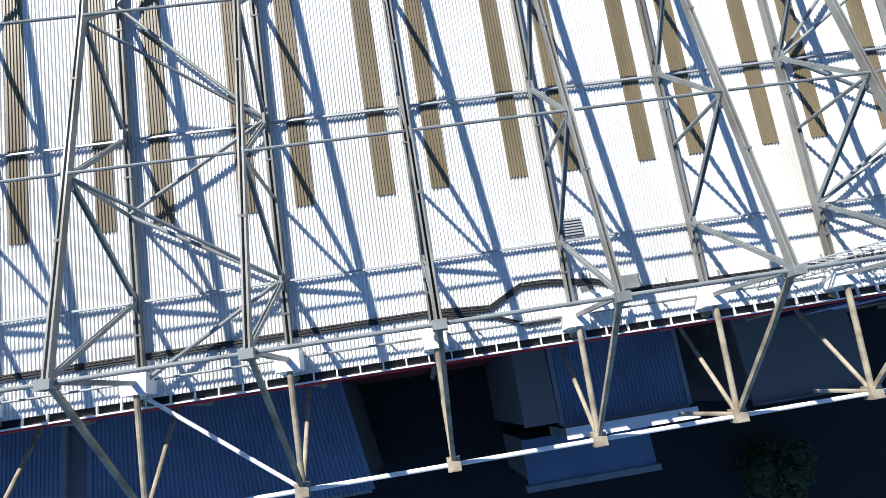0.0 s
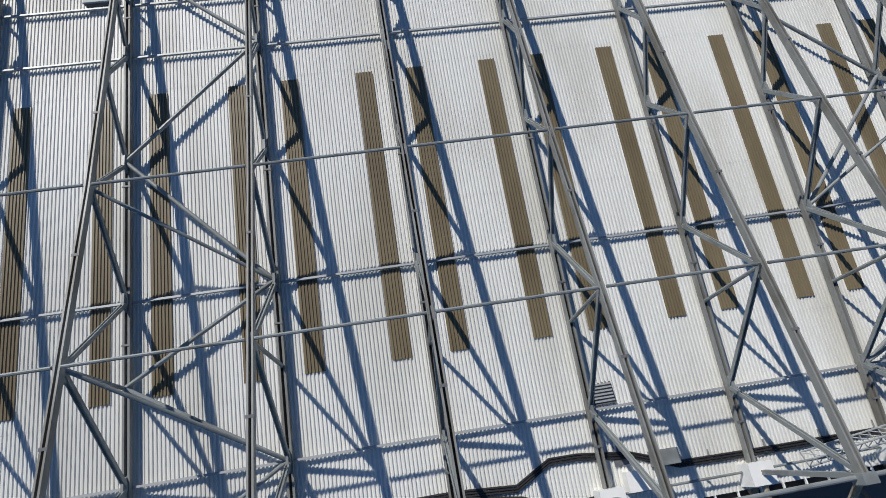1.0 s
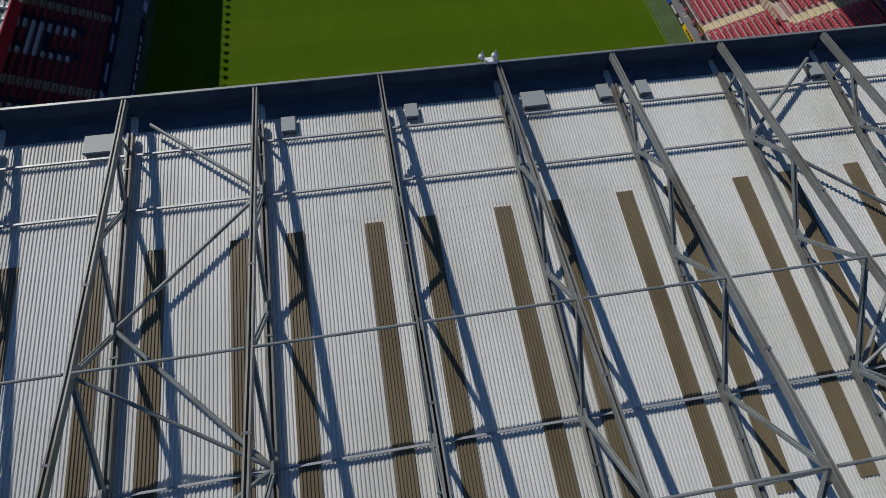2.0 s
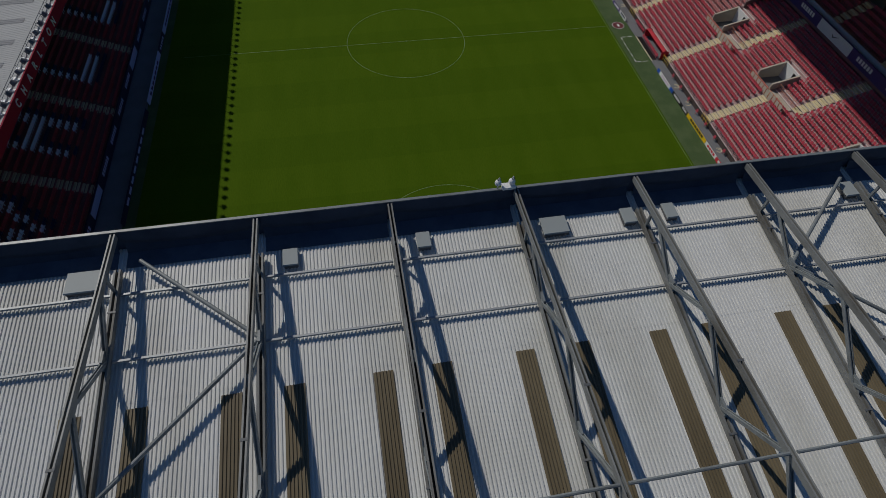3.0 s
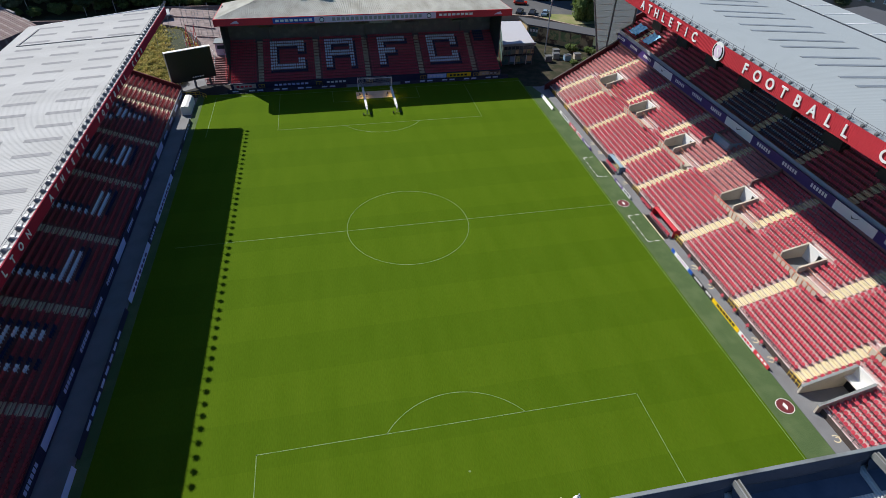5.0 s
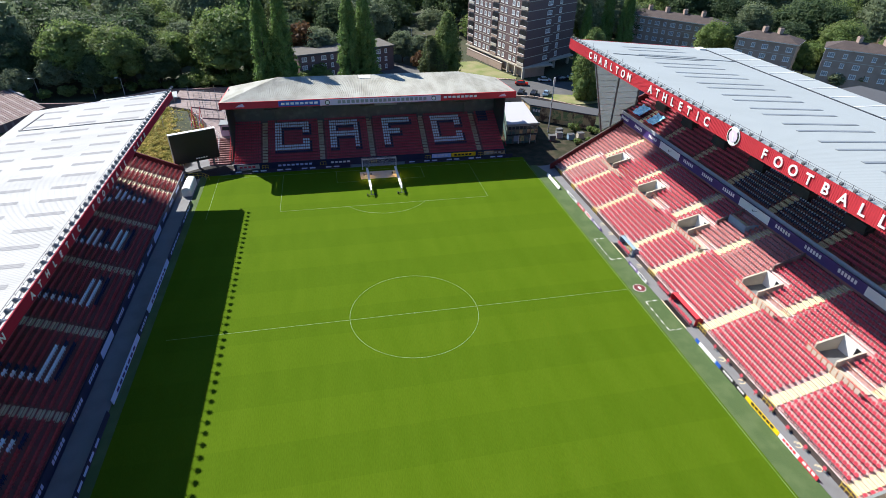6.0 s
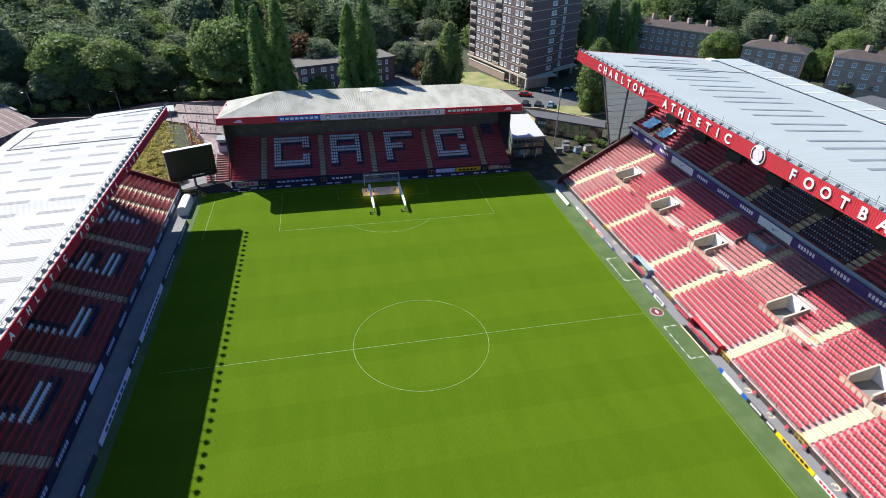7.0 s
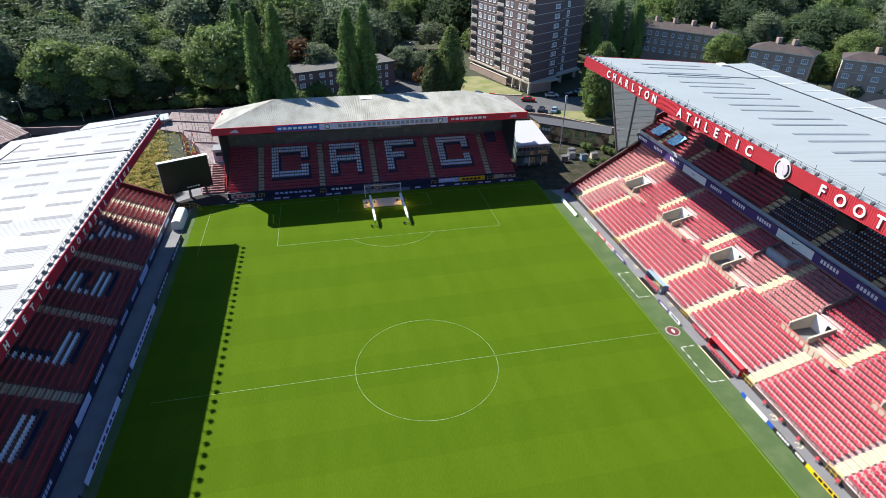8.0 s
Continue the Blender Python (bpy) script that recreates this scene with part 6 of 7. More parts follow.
part("window", Shape().box(-33.6, -32.0, 65.95, 66.0, 4.8, 5.6), PANE, hut)
for k in range(9):
    x = -48 + 2.1 * k
    solid("floodlight_pole" if k == 4 else "scaffold_pole", Shape().tube((x, 74 + (k % 3) * 6, 3.4), (x + 0.1, 74 + (k % 3) * 6, 9.4), 0.05, 6), GALV, "thin grey scaffold pole on the terrace", "pole", "poles in the corner")

for (xa, ya), (xb, yb) in (((-49, 96), (-33, 91)), ((-44, 88), (-36.5, 84.5)), ((-40, 79), (-35, 77.5))):
    solid("low_wall", Shape().beam((xa, ya, 3.55), (xb, yb, 3.55), 0.3, 0.35), WALL_PINK, "low pinkish brick wall on the terrace", "wall", "low walls on the terrace")
for pts in ([(-46.5, 97.0), (-33.0, 92.5)], [(-43.5, 88.6), (-33.5, 85.5)], [(-38.6, 78.0), (-33.0, 76.6)]):
    fence = thing("site_fence", (*pts[0], 3.4), "tall thin grey mesh fence on the paved terrace", "fence", "fences on the terrace")
    p, q = (Vector((*c, 3.4)) for c in pts)
    n = round((q - p).length / 1.6)
    for i in range(n + 1):
        c = p.lerp(q, i / n)
        part("post", Shape().tube(c, c + Vector((0, 0, 2.2)), 0.045, 6), GALV, fence)
    for h in (0.2, 0.75, 1.3, 1.85, 2.15):
        part("rail", Shape().tube(p + Vector((0, 0, h)), q + Vector((0, 0, h)), 0.025, 5), GALV, fence)
tower = thing("scaffold_stair", (-40, 74, 2), "red and white scaffold stair beside the bank", "scaffold")
for k in range(6):
    x, y = -41.6 + 0.9 * (k % 3), 72.5 + 4.4 * (k // 3)
    part("standard", Shape().tube((x, y, 1.2), (x, y, 6.6), 0.07, 6), RED if k % 2 else WHITE, tower)
for k in range(9):
    z = 2.2 + 0.42 * k
    part("tread", Shape().box(-41.5, -40.0, 72.6 + 0.46 * k, 73.05 + 0.46 * k, z, z + 0.06), CONCRETE_SHADE, tower)
for x in (-41.6, -39.8):
    part("handrail", Shape().path([(x, 72.5, 3.2), (x, 77.0, 7.0)], 0.06, 6), RED, tower)
    part("ledger", Shape().path([(x, 72.5, 4.4), (x, 76.9, 4.4)], 0.05, 6), WHITE, tower)

# ---- corner by the sunny stand: kiosk, shop, mast ----
kiosk = thing("hospitality_kiosk", (36, 66, 0), "two-storey dark teal kiosk with white roof", "kiosk")
kp = [(31.6, 59.4), (39.6, 59.8), (41.2, 76.3), (35.8, 76.6)]
cx_, cy_ = 36.5, 67
inner = [(cx_ + 0.93 * (x - cx_), cy_ + 0.95 * (y - cy_)) for x, y in kp]
part("lower_floor", Shape().slab([(x, y + 0.3) for x, y in inner], 0, 2.4), TEAL, kiosk)
part("upper_floor", Shape().slab(inner, 2.5, 4.7), TEAL, kiosk, "teal graphic panels on the upper floor")
part("floor_band", Shape().slab(kp, 2.35, 2.5), BOARD_BLACK, kiosk)
part("roof", Shape().slab(kp, 4.75, 5.05), PANEL_GREY, kiosk, "white flat roof")
part("roof_rim", Shape().slab([(31.4, 59.1), (39.8, 59.5), (39.8, 59.9), (31.4, 59.5)], 4.7, 5.2), STEEL, kiosk)
for i in range(8):
    x = 31.9 + 0.95 * i
    part("mullion", Shape().box(x, x + 0.08, 59.42, 59.6, 2.5, 4.7), DARK_STEEL, kiosk)
    part("poster", Shape().box(x + 0.14, x + 0.88, 59.48, 59.62, 2.75, 3.75), (TEAL, POSTER, LEAF_BOARD, POSTER)[i % 4] if i > 2 else TEAL, kiosk)
    part("glazing", Shape().box(x + 0.14, x + 0.88, 59.5, 59.62, 3.85, 4.6), PANE, kiosk)
for i in range(5):
    x = 32.3 + 1.45 * i
    part("poster", Shape().box(x, x + 1.1, 59.82, 60.05, 0.7, 2.05), (TEAL, PRESS_BLUE, LEAF_BOARD, TEAL, POSTER)[i], kiosk)
    part("poster_post", Shape().box(x + 1.18, x + 1.3, 59.8, 60.05, 0.0, 2.35), WHITE if i % 2 else DARK_STEEL, kiosk)
shop = thing("shop_unit", (51, 74, 0), "long low shop with tan poster panels and grey roof", "shop")
sp = [(43.3, 76.6), (57.7, 65.6), (60.4, 70.6), (42.9, 83.2)]
part("wall", Shape().slab([(43.5, 76.9), (57.6, 66.1), (60.0, 70.5), (43.2, 82.8)], 0, 3.8), POSTER, shop)
part("roof", Shape().slab(sp, 3.8, 4.1), SLATE, shop)
wv = Vector((14.1, -10.8, 0)).normalized()
wn = Vector((-10.8, -14.1, 0)).normalized()
for i in range(6):
    a = Vector((43.5, 76.9, 0)) + wv * (0.5 + 2.9 * i) + wn * 0.02
    part("poster", quad_block(a, a + wv * 2.5, 1.2, 3.5, wn * 0.06), (TEAL, POSTER, LEAF_BOARD, LEAF_BOARD, LEAF_BOARD, POSTER)[i], shop)
for i in range(3):
    a = Vector((43.5, 76.9, 0)) + wv * (0.9 + 0.75 * i) + wn * 0.1
    part("lettering_bar", quad_block(a, a + wv * 0.55, 2.3, 3.0, wn * 0.03), WHITE, shop)
solid("mast", Shape().tube((45.1, 66.4, 0), (45.1, 66.4, 13.5), 0.16, 8).box(44.9, 45.3, 66.2, 66.6, 12.4, 13.9), GALV, "tall pale grey mast in the corner", "mast")
for x, y, m, lab in ((46.5, 62.5, GALV, "grey plant cabinet in the corner yard"), (49.0, 61.0, CAR_BLUE, "pale blue equipment crate in the corner yard"), (44.0, 61.0, DARK_STEEL, "grey equipment crate in the corner yard"), (51.8, 61.5, CREAM, "cream crate in the corner yard"), (47.5, 65.0, DARK_STEEL, "grey plant cabinet in the corner yard")):
    crate = thing("crate", (x, y, 0), lab, "crate", "crates in the corner yard")
    part("body", Shape().box(x - 0.8, x + 0.8, y - 0.6, y + 0.6, -0.03, 1.3), m, crate)
    part("lid", Shape().box(x - 0.85, x + 0.85, y - 0.65, y + 0.65, 1.3, 1.4), DARK_STEEL, crate)
# Both slabs bring the corner's shade in as dark ground.
solid("corner_turf", Shape().slab([(30.2, 47.2), (37.2, 46.6), (50, 51.6), (50, 58.5), (30.2, 58.5)], -0.05, -0.02), DARK_TURF, "corner turf coloured dark for the shade on it", "turf", kind="structure")
solid("corner_yard", Shape().slab([(31, 53), (57, 53), (62, 66), (43, 84), (31, 78)], -0.055, -0.03), DARK_TURF, "weedy corner yard with shade in its colour", "pavement", kind="structure")


# ---- surroundings: roads, lawns, walls, houses ----
solid("road", Shape().slab([(18, 104), (62, 94), (70, 110), (52, 113), (42, 118), (26, 128), (10, 150), (2, 150), (12, 122)], -0.11, -0.03), TARMAC, "grey residential road beyond the far stand", "road", kind="structure")
solid("road", Shape().slab([(62, 94), (100, 84), (110, 100), (78, 108), (70, 110)], -0.11, -0.034), TARMAC, "grey residential road beyond the far stand", "road", kind="structure")
solid("lawn", Shape().slab([(31, 126), (40, 119), (52, 115), (53, 117), (45, 140), (36, 140)], -0.11, 0.04), LAWN, "parched lawn before the tower block", "lawn", kind="structure")
solid("lawn", Shape().slab([(54, 93.5), (56, 98), (68, 95), (70, 88), (62, 87)], -0.11, 0.04), LAWN, "parched lawn beside the road", "lawn", kind="structure")
solid("kerb", Shape().slab([(31, 126), (40, 119), (52, 115), (51.8, 114.6), (39.8, 118.6), (30.7, 125.6)], -0.11, 0.09), CONCRETE, "pale stone kerb along the lawn", "kerb", kind="structure")


def wall_run(name, pts, h, mat, label):
    s = Shape()
    for a, b in zip(pts, pts[1:]):
        s.beam((a[0], a[1], h / 2 - 0.1), (b[0], b[1], h / 2 - 0.1), 0.3, h + 0.2)
        s.beam((a[0], a[1], h + 0.05), (b[0], b[1], h + 0.05), 0.42, 0.1)
    solid(name, s, mat, label, "wall", kind="structure")


wall_run("boundary_wall", [(-86, 102), (-72, 101), (-58, 111.5), (-31, 110.8), (-8, 107), (22, 100)], 1.7, WALL_PINK, "long pinkish boundary wall behind the far stand")
wall_run("boundary_wall", [(22, 100), (50, 91), (63.5, 77), (74, 70)], 1.6, BRICK_B, "low brown boundary wall behind the shop")
terrace_old = thing("old_terrace", (-96, 100, 0), "disused brick terrace of shallow steps beyond the wall", "terrace")
along, rise_dir = Vector((0.66, -0.75, 0)), Vector((0.75, 0.66, 0))
for i in range(34):
    a = Vector((-112, 99, 0)) + rise_dir * 0.59 * i
    p = [a, a + along * 26, a + along * 26 + rise_dir * 0.59, a + rise_dir * 0.59]
    part("step", Shape().slab([(q.x, q.y) for q in p], -0.12, 0.15 + 0.10 * i), (BRICK, BRICK, PAVING)[i % 3], terrace_old)
a = Vector((-112, 99, 0)) + rise_dir * 20.2
for k, h in enumerate((4.3, 3.6, 3.9, 3.1, 3.4, 2.6)):
    q = a + along * 4.2 * k
    solid("retaining_wall", Shape().beam((q.x, q.y, h / 2), (*(q + along * 4.2).xy, h / 2), 0.6, h), PATH_GREY, "broken grey stone retaining wall behind the terrace", "wall", "stretches of the retaining wall")


def window(parent, o, u, n, w, h, glass_mat=CURTAIN, bars=1):
    """A framed window on a wall: o its lower left corner, u along the wall, n out of it."""
    up = Vector((0, 0, 1))
    def block(a, b, c, d, t0, t1):
        return [o + u * a + up * c + n * t0, o + u * b + up * c + n * t0, o + u * b + up * d + n * t0, o + u * a + up * d + n * t0], [o + u * a + up * c + n * t1, o + u * b + up * c + n * t1, o + u * b + up * d + n * t1, o + u * a + up * d + n * t1]
    f = 0.17
    ring = [o + u * a + up * c + n * t for t in (0.0, 0.07) for a, c in ((0, 0), (w, 0), (w, h), (0, h), (f, f), (w - f, f), (w - f, h - f), (f, h - f))]
    faces = []
    for i in range(4):
        j = (i + 1) % 4
        faces += [(i, j, 4 + j, 4 + i), (8 + i, 12 + i, 12 + j, 8 + j), (i, 8 + i, 8 + j, j), (4 + i, 4 + j, 12 + j, 12 + i)]
    win = part("window", Shape().add(ring, faces), WHITE, parent, "white framed window")
    part("pane", Shape().hexa(*block(f, w - f, f, h - f, 0.005, 0.025)), glass_mat, win)
    part("sill", Shape().hexa(*block(-0.06, w + 0.06, -0.12, -0.004, 0.0, 0.14)), WHITE, win)
    for k in range(bars):
        m = w * (k + 1) / (bars + 1)
        part("glazing_bar", Shape().hexa(*block(m - 0.05, m + 0.05, f, h - f, 0.026, 0.06)), WHITE, win)
    return win


def oriented(o, u, n, a, b, t0, t1, z0, z1):
    p = [o + u * a + n * t0, o + u * b + n * t0, o + u * b + n * t1, o + u * a + n * t1]
    return Shape().hexa([(q.x, q.y, z0) for q in p], [(q.x, q.y, z1) for q in p])


# tower block
tower = thing("tower_block", (58, 130, 0), "tall dark brick tower block with white window bands", "tower block")
A, B, C = Vector((54.6, 115.6, 0)), Vector((44.3, 153.0, 0)), Vector((66.6, 123.6, 0))
uL = (B - A).normalized()
nL = Vector((-uL.y, uL.x, 0))
nL = nL if nL.x < 0 else -nL
LEN_L = (B - A).length
uR = (C - A).normalized()
nR = Vector((uR.y, -uR.x, 0))
LEN_R = (C - A).length
ST, BASE, N_ST = 2.85, 3.6, 13
TOP = BASE + ST * N_ST
D = C + (B - A)
body = Shape().slab([(A.x, A.y), (C.x, C.y), (D.x, D.y), (B.x, B.y)], BASE, TOP)
part("wall", body, BRICK, tower)
E0 = C + uL * 1.6 + uR * 0.0
E1 = E0 + uR * 14.5
part("wing", Shape().slab([(E0.x, E0.y), (E1.x, E1.y), ((E1 + uL * 22).x, (E1 + uL * 22).y), ((E0 + uL * 22).x, (E0 + uL * 22).y)], BASE, TOP - 0.2), BRICK, tower)
part("podium", oriented(A, uL, nL, 0.5, LEN_L - 0.5, -9, -0.8, 0, BASE - 0.4), BRICK_B, tower)
part("podium_slab", oriented(A, uL, nL, -0.3, LEN_L + 0.3, -12, 0.35, BASE - 0.45, BASE), CREAM, tower, "pale concrete slab over the ground floor")
part("podium_slab", Shape().slab([((A - uR * 0.3).x, (A - uR * 0.3).y), ((E1 - uL * 1.9).x, (E1 - uL * 1.9).y), ((E1 + uL * 6).x, (E1 + uL * 6).y), ((A + uL * 6).x, (A + uL * 6).y)], BASE - 0.5, BASE - 0.02), CREAM, tower)
for t in (0.02, 0.34, 0.66, 0.98):
    c = A + (E1 - A) * t + uL * 0.6
    part("pillar", Shape().box(c.x - 0.4, c.x + 0.4, c.y - 0.4, c.y + 0.4, 0, BASE - 0.5), CREAM, tower)
for t in (0.0, 0.12, 0.24):
    c = A + (B - A) * t + nL * 0.05
    part("pillar", Shape().box(c.x - 0.35, c.x + 0.35, c.y - 0.35, c.y + 0.35, 0, BASE - 0.45), CREAM, tower)
for k in range(N_ST):
    z = BASE + ST * k
    part("floor_band", oriented(A, uR, nR, 0, LEN_R, 0.0, 0.06, z - 0.02, z + 0.16), CREAM, tower)
    part("floor_band", oriented(E0, uR, nR, 0, 14.5, 0.0, 0.06, z - 0.02, z + 0.16), CREAM, tower)
    part("floor_band", oriented(A, uL, nL, 0, LEN_L, 0.0, 0.06, z - 0.02, z + 0.14), CREAM, tower)
    if k > 9:
        continue
    window(tower, A + uR * (LEN_R - 4.3) + Vector((0, 0, z + 0.95)), uR, nR, 2.6, 1.3, bars=2)
    window(tower, E0 + uR * 4.2 + Vector((0, 0, z + 0.6)), uR, nR, 1.4, 1.7, bars=1)
    for a in (0.3, 17.6, 34.2):
        # Flat black panel holds the shade of a recess in its colour.
        bal = part("balcony", oriented(A, uL, nL, a, a + 3.8, 0.02, 0.12, z + 1.15, z + 2.6), BOARD_BLACK, tower, "black panel standing for a balcony recess's shade")
        part("balustrade", oriented(A, uL, nL, a, a + 3.8, 0.12, 0.22, z + 0.3, z + 1.12), (BRICK_B, CREAM)[(k + int(a)) % 3 == 0], bal)
        part("handrail", oriented(A, uL, nL, a, a + 3.8, 0.1, 0.26, z + 1.12, z + 1.2), WHITE, bal)
    for a, w in ((5.2, 1.3), (7.6, 1.6), (12.2, 1.3), (14.6, 1.6), (22.6, 1.4), (25.2, 1.4), (28.2, 1.5), (31.0, 1.9)):
        window(tower, A + uL * (a + 0.2) + Vector((0, 0, z + 0.75)), uL, nL, w, 1.45, bars=1 if w > 1.4 else 0)
part("roof", Shape().slab([(A.x, A.y), (C.x, C.y), (D.x, D.y), (B.x, B.y)], TOP, TOP + 0.8), FLAT_ROOF, tower)
side_wall = thing("garage_block", (33, 137, 0), "low brown garage wall beside the tower block", "garage")
part("wall", oriented(A, uL, nL, 12, LEN_L - 2, 0.6, 1.0, 0, 2.4), BRICK_B, side_wall)
part("coping", oriented(A, uL, nL, 12, LEN_L - 2, 0.5, 1.1, 2.4, 2.5), CREAM, side_wall)


def house(name, p, q, depth, storeys, st, mat, label, ridge=2.1, cols=6, hip=True, chimneys=2, gable=None, skip=0):
    """A block of flats whose front runs from p to q, with a tiled roof and framed windows."""
    p, q = Vector((*p, 0)), Vector((*q, 0))
    u = (q - p).normalized()
    L = (q - p).length
    n = Vector((u.y, -u.x, 0))
    h = storeys * st + 0.4
    ob = thing(name, p, label, "flats", "blocks of flats")
    back = -n * depth
    part("wall", oriented(p, u, -n, 0, L, 0, depth, -0.2, h), mat, ob)
    part("eaves_board", oriented(p, u, -n, -0.5, L + 0.5, -0.5, depth + 0.5, h, h + 0.25), WHITE, ob)
    s = Shape()
    e = 0.55
    in_ = depth * 0.45 if hip else -e
    base = [p - u * e + n * e, q + u * e + n * e, q + u * e + back - n * e, p - u * e + back - n * e]
    r0, r1 = p + u * in_ + back * 0.5, q - u * in_ + back * 0.5
    pts = [(b.x, b.y, h + 0.25) for b in base] + [(r0.x, r0.y, h + ridge), (r1.x, r1.y, h + ridge)]
    s.add(pts, [(0, 1, 5, 4), (1, 2, 5), (2, 3, 4, 5), (3, 0, 4), (3, 2, 1, 0)])
    part("roof", s, TILE, ob, "brown tiled roof")
    for k in range(chimneys):
        c = r0.lerp(r1, (k + 0.5) / chimneys)
        stack = part("chimney", Shape().box(c.x - 0.7, c.x + 0.7, c.y - 0.6, c.y + 0.6, h + ridge - 1.2, h + ridge + 1.6), mat, ob)
        for d in (-0.35, 0.0, 0.35):
            part("pot", Shape().tube((c.x + d, c.y, h + ridge + 1.6), (c.x + d, c.y, h + ridge + 2.0), 0.13, 8), TILE, stack)
    for j in range(skip, storeys):
        if j == storeys - 2:
            part("string_course", oriented(p, u, n, 0, L, 0.0, 0.05, j * st + st - 0.1, j * st + st + 0.1), CREAM, ob)
        for i in range(cols):
            w = 1.9 if i % 2 == 0 else 1.2
            window(ob, p + u * (L * (i + 0.5) / cols - w / 2) + Vector((0, 0, j * st + 0.95)), u, n, w, 1.45, bars=2 if w > 1.5 else 1)
    for j in range(skip, storeys):
        window(ob, p + back * 0.45 + Vector((0, 0, j * st + 0.95)), back.normalized(), -u, 1.4, 1.4)
    part("end_wall", oriented(p, back.normalized(), -u, 0, depth, 0.0, 0.06, -0.2, h), gable or mat, ob)
    return ob


house("apartment_block", (112, 160), (134.5, 130.5), 10, 4, 2.95, BRICK_B, "long four-storey brown brick flats with tiled roof", 2.2, 12, True, 4, None, 1)
house("apartment_block", (130, 113.5), (141.5, 99), 10, 4, 2.95, BRICK_B, "four-storey brown brick flats, gable coloured yellow for sunlight", 2.2, 5, True, 2, YELLOW_BRICK, 1)
house("apartment_block", (148.5, 94.5), (165, 78), 10, 4, 2.95, BRICK_B, "four-storey brick flats with white windows", 2.2, 6, True, 2, CREAM, 1)
house("apartment_block", (100, 190), (116, 178), 10, 3, 2.9, BRICK_B, "brown brick flats half hidden among trees", 2.2, 5, True, 2, None, 0)
house("terraced_house", (215, 150), (224, 132), 9, 3, 2.9, BRICK_B, "brown brick house on the wooded slope", 3.0, 4, False, 2, None, 0)
house("terraced_house", (236, 132), (244, 118), 9, 3, 2.9, BRICK_B, "brown brick house on the wooded slope", 3.0, 4, False, 2, None, 0)
house("terraced_house", (262, 175), (276, 158), 9, 3, 2.9, CREAM, "pale rendered house on the wooded slope", 3.0, 4, False, 2, None, 0)
# low flat-roofed flats behind the poplars
low = thing("low_flats", (0, 130, 0), "low dark brick flats with a grey flat roof", "flats")
p, q = Vector((-17.6, 121.6, 0)), Vector((13.6, 132.8, 0))
u = (q - p).normalized()
n = Vector((u.y, -u.x, 0))
Ln = (q - p).length
part("wall", oriented(p, u, -n, 0, Ln, 0, 11.5, -0.2, 7.7), BRICK, low)
part("roof", oriented(p, u, -n, -0.4, Ln + 0.4, -0.4, 11.9, 7.7, 8.05), TILE_GREY, low)
part("fascia", oriented(p, u, n, -0.4, Ln + 0.4, 0.4, 0.46, 7.6, 8.1), SLATE, low)
for j in range(3):
    for i in range(10):
        w = 1.7 if i % 2 == 0 else 0.9
        window(low, p + u * (1.0 + 3.2 * i) + Vector((0, 0, 0.8 + 2.5 * j)), u, n, w, 1.35, bars=1 if w > 1 else 0)
solid("long_shed", Shape().slab([(90, 20), (150, 40), (140, 70), (84, 58)], 0, 7.5), SLATE, "dark flat-roofed shed beyond the sunny stand", "shed")
turnstiles = thing("turnstile_block", (-58, 92, 0), "long low turnstile block with a pale sheet roof", "outbuilding")
part("wall", Shape().slab([(-67, 88.6), (-49, 94.2), (-50, 98.2), (-66.6, 93.0)], 0, 4.4), WALL_PINK, turnstiles)
part("roof", Shape().slab([(-67.4, 87.8), (-48.4, 93.6), (-49.5, 98.7), (-66.6, 93.5)], 4.4, 4.75), RIGHT_ROOF, turnstiles)


# ---- vehicles and lamp posts ----
def car(x, y, turn, mat, label):
    ob = thing("car", (0, 0, 0), label, "car", "parked cars")
    prof = [(-2.1, 0.35), (2.1, 0.35), (2.15, 0.7), (1.9, 0.86), (-2.0, 0.92), (-2.15, 0.7)]
    part("body", Shape().hexa([(a, -0.85, z) for a, z in prof], [(a, 0.85, z) for a, z in prof]), mat, ob)
    cab = [(-1.7, 0.9), (1.2, 0.86), (0.55, 1.38), (0.2, 1.45), (-1.1, 1.43)]
    part("glasshouse", Shape().hexa([(a, -0.74 if z < 1 else -0.6, z) for a, z in cab], [(a, 0.74 if z < 1 else 0.6, z) for a, z in cab]), PANE, ob)
    part("roof_panel", Shape().hexa([(-1.12, -0.61, 1.43), (0.5, -0.61, 1.43), (0.5, 0.61, 1.43), (-1.12, 0.61, 1.43)], [(-1.0, -0.52, 1.5), (0.3, -0.52, 1.5), (0.3, 0.52, 1.5), (-1.0, 0.52, 1.5)]), mat, ob)
    for a in (-1.3, 1.35):
        for b in (-0.88, 0.7):
            part("wheel", Shape().tube((a, b, 0.32), (a, b + 0.18, 0.32), 0.32, 14), BLACK, ob)
    ob.matrix_basis = pose(x, y, 0.0, 0, 0, turn)


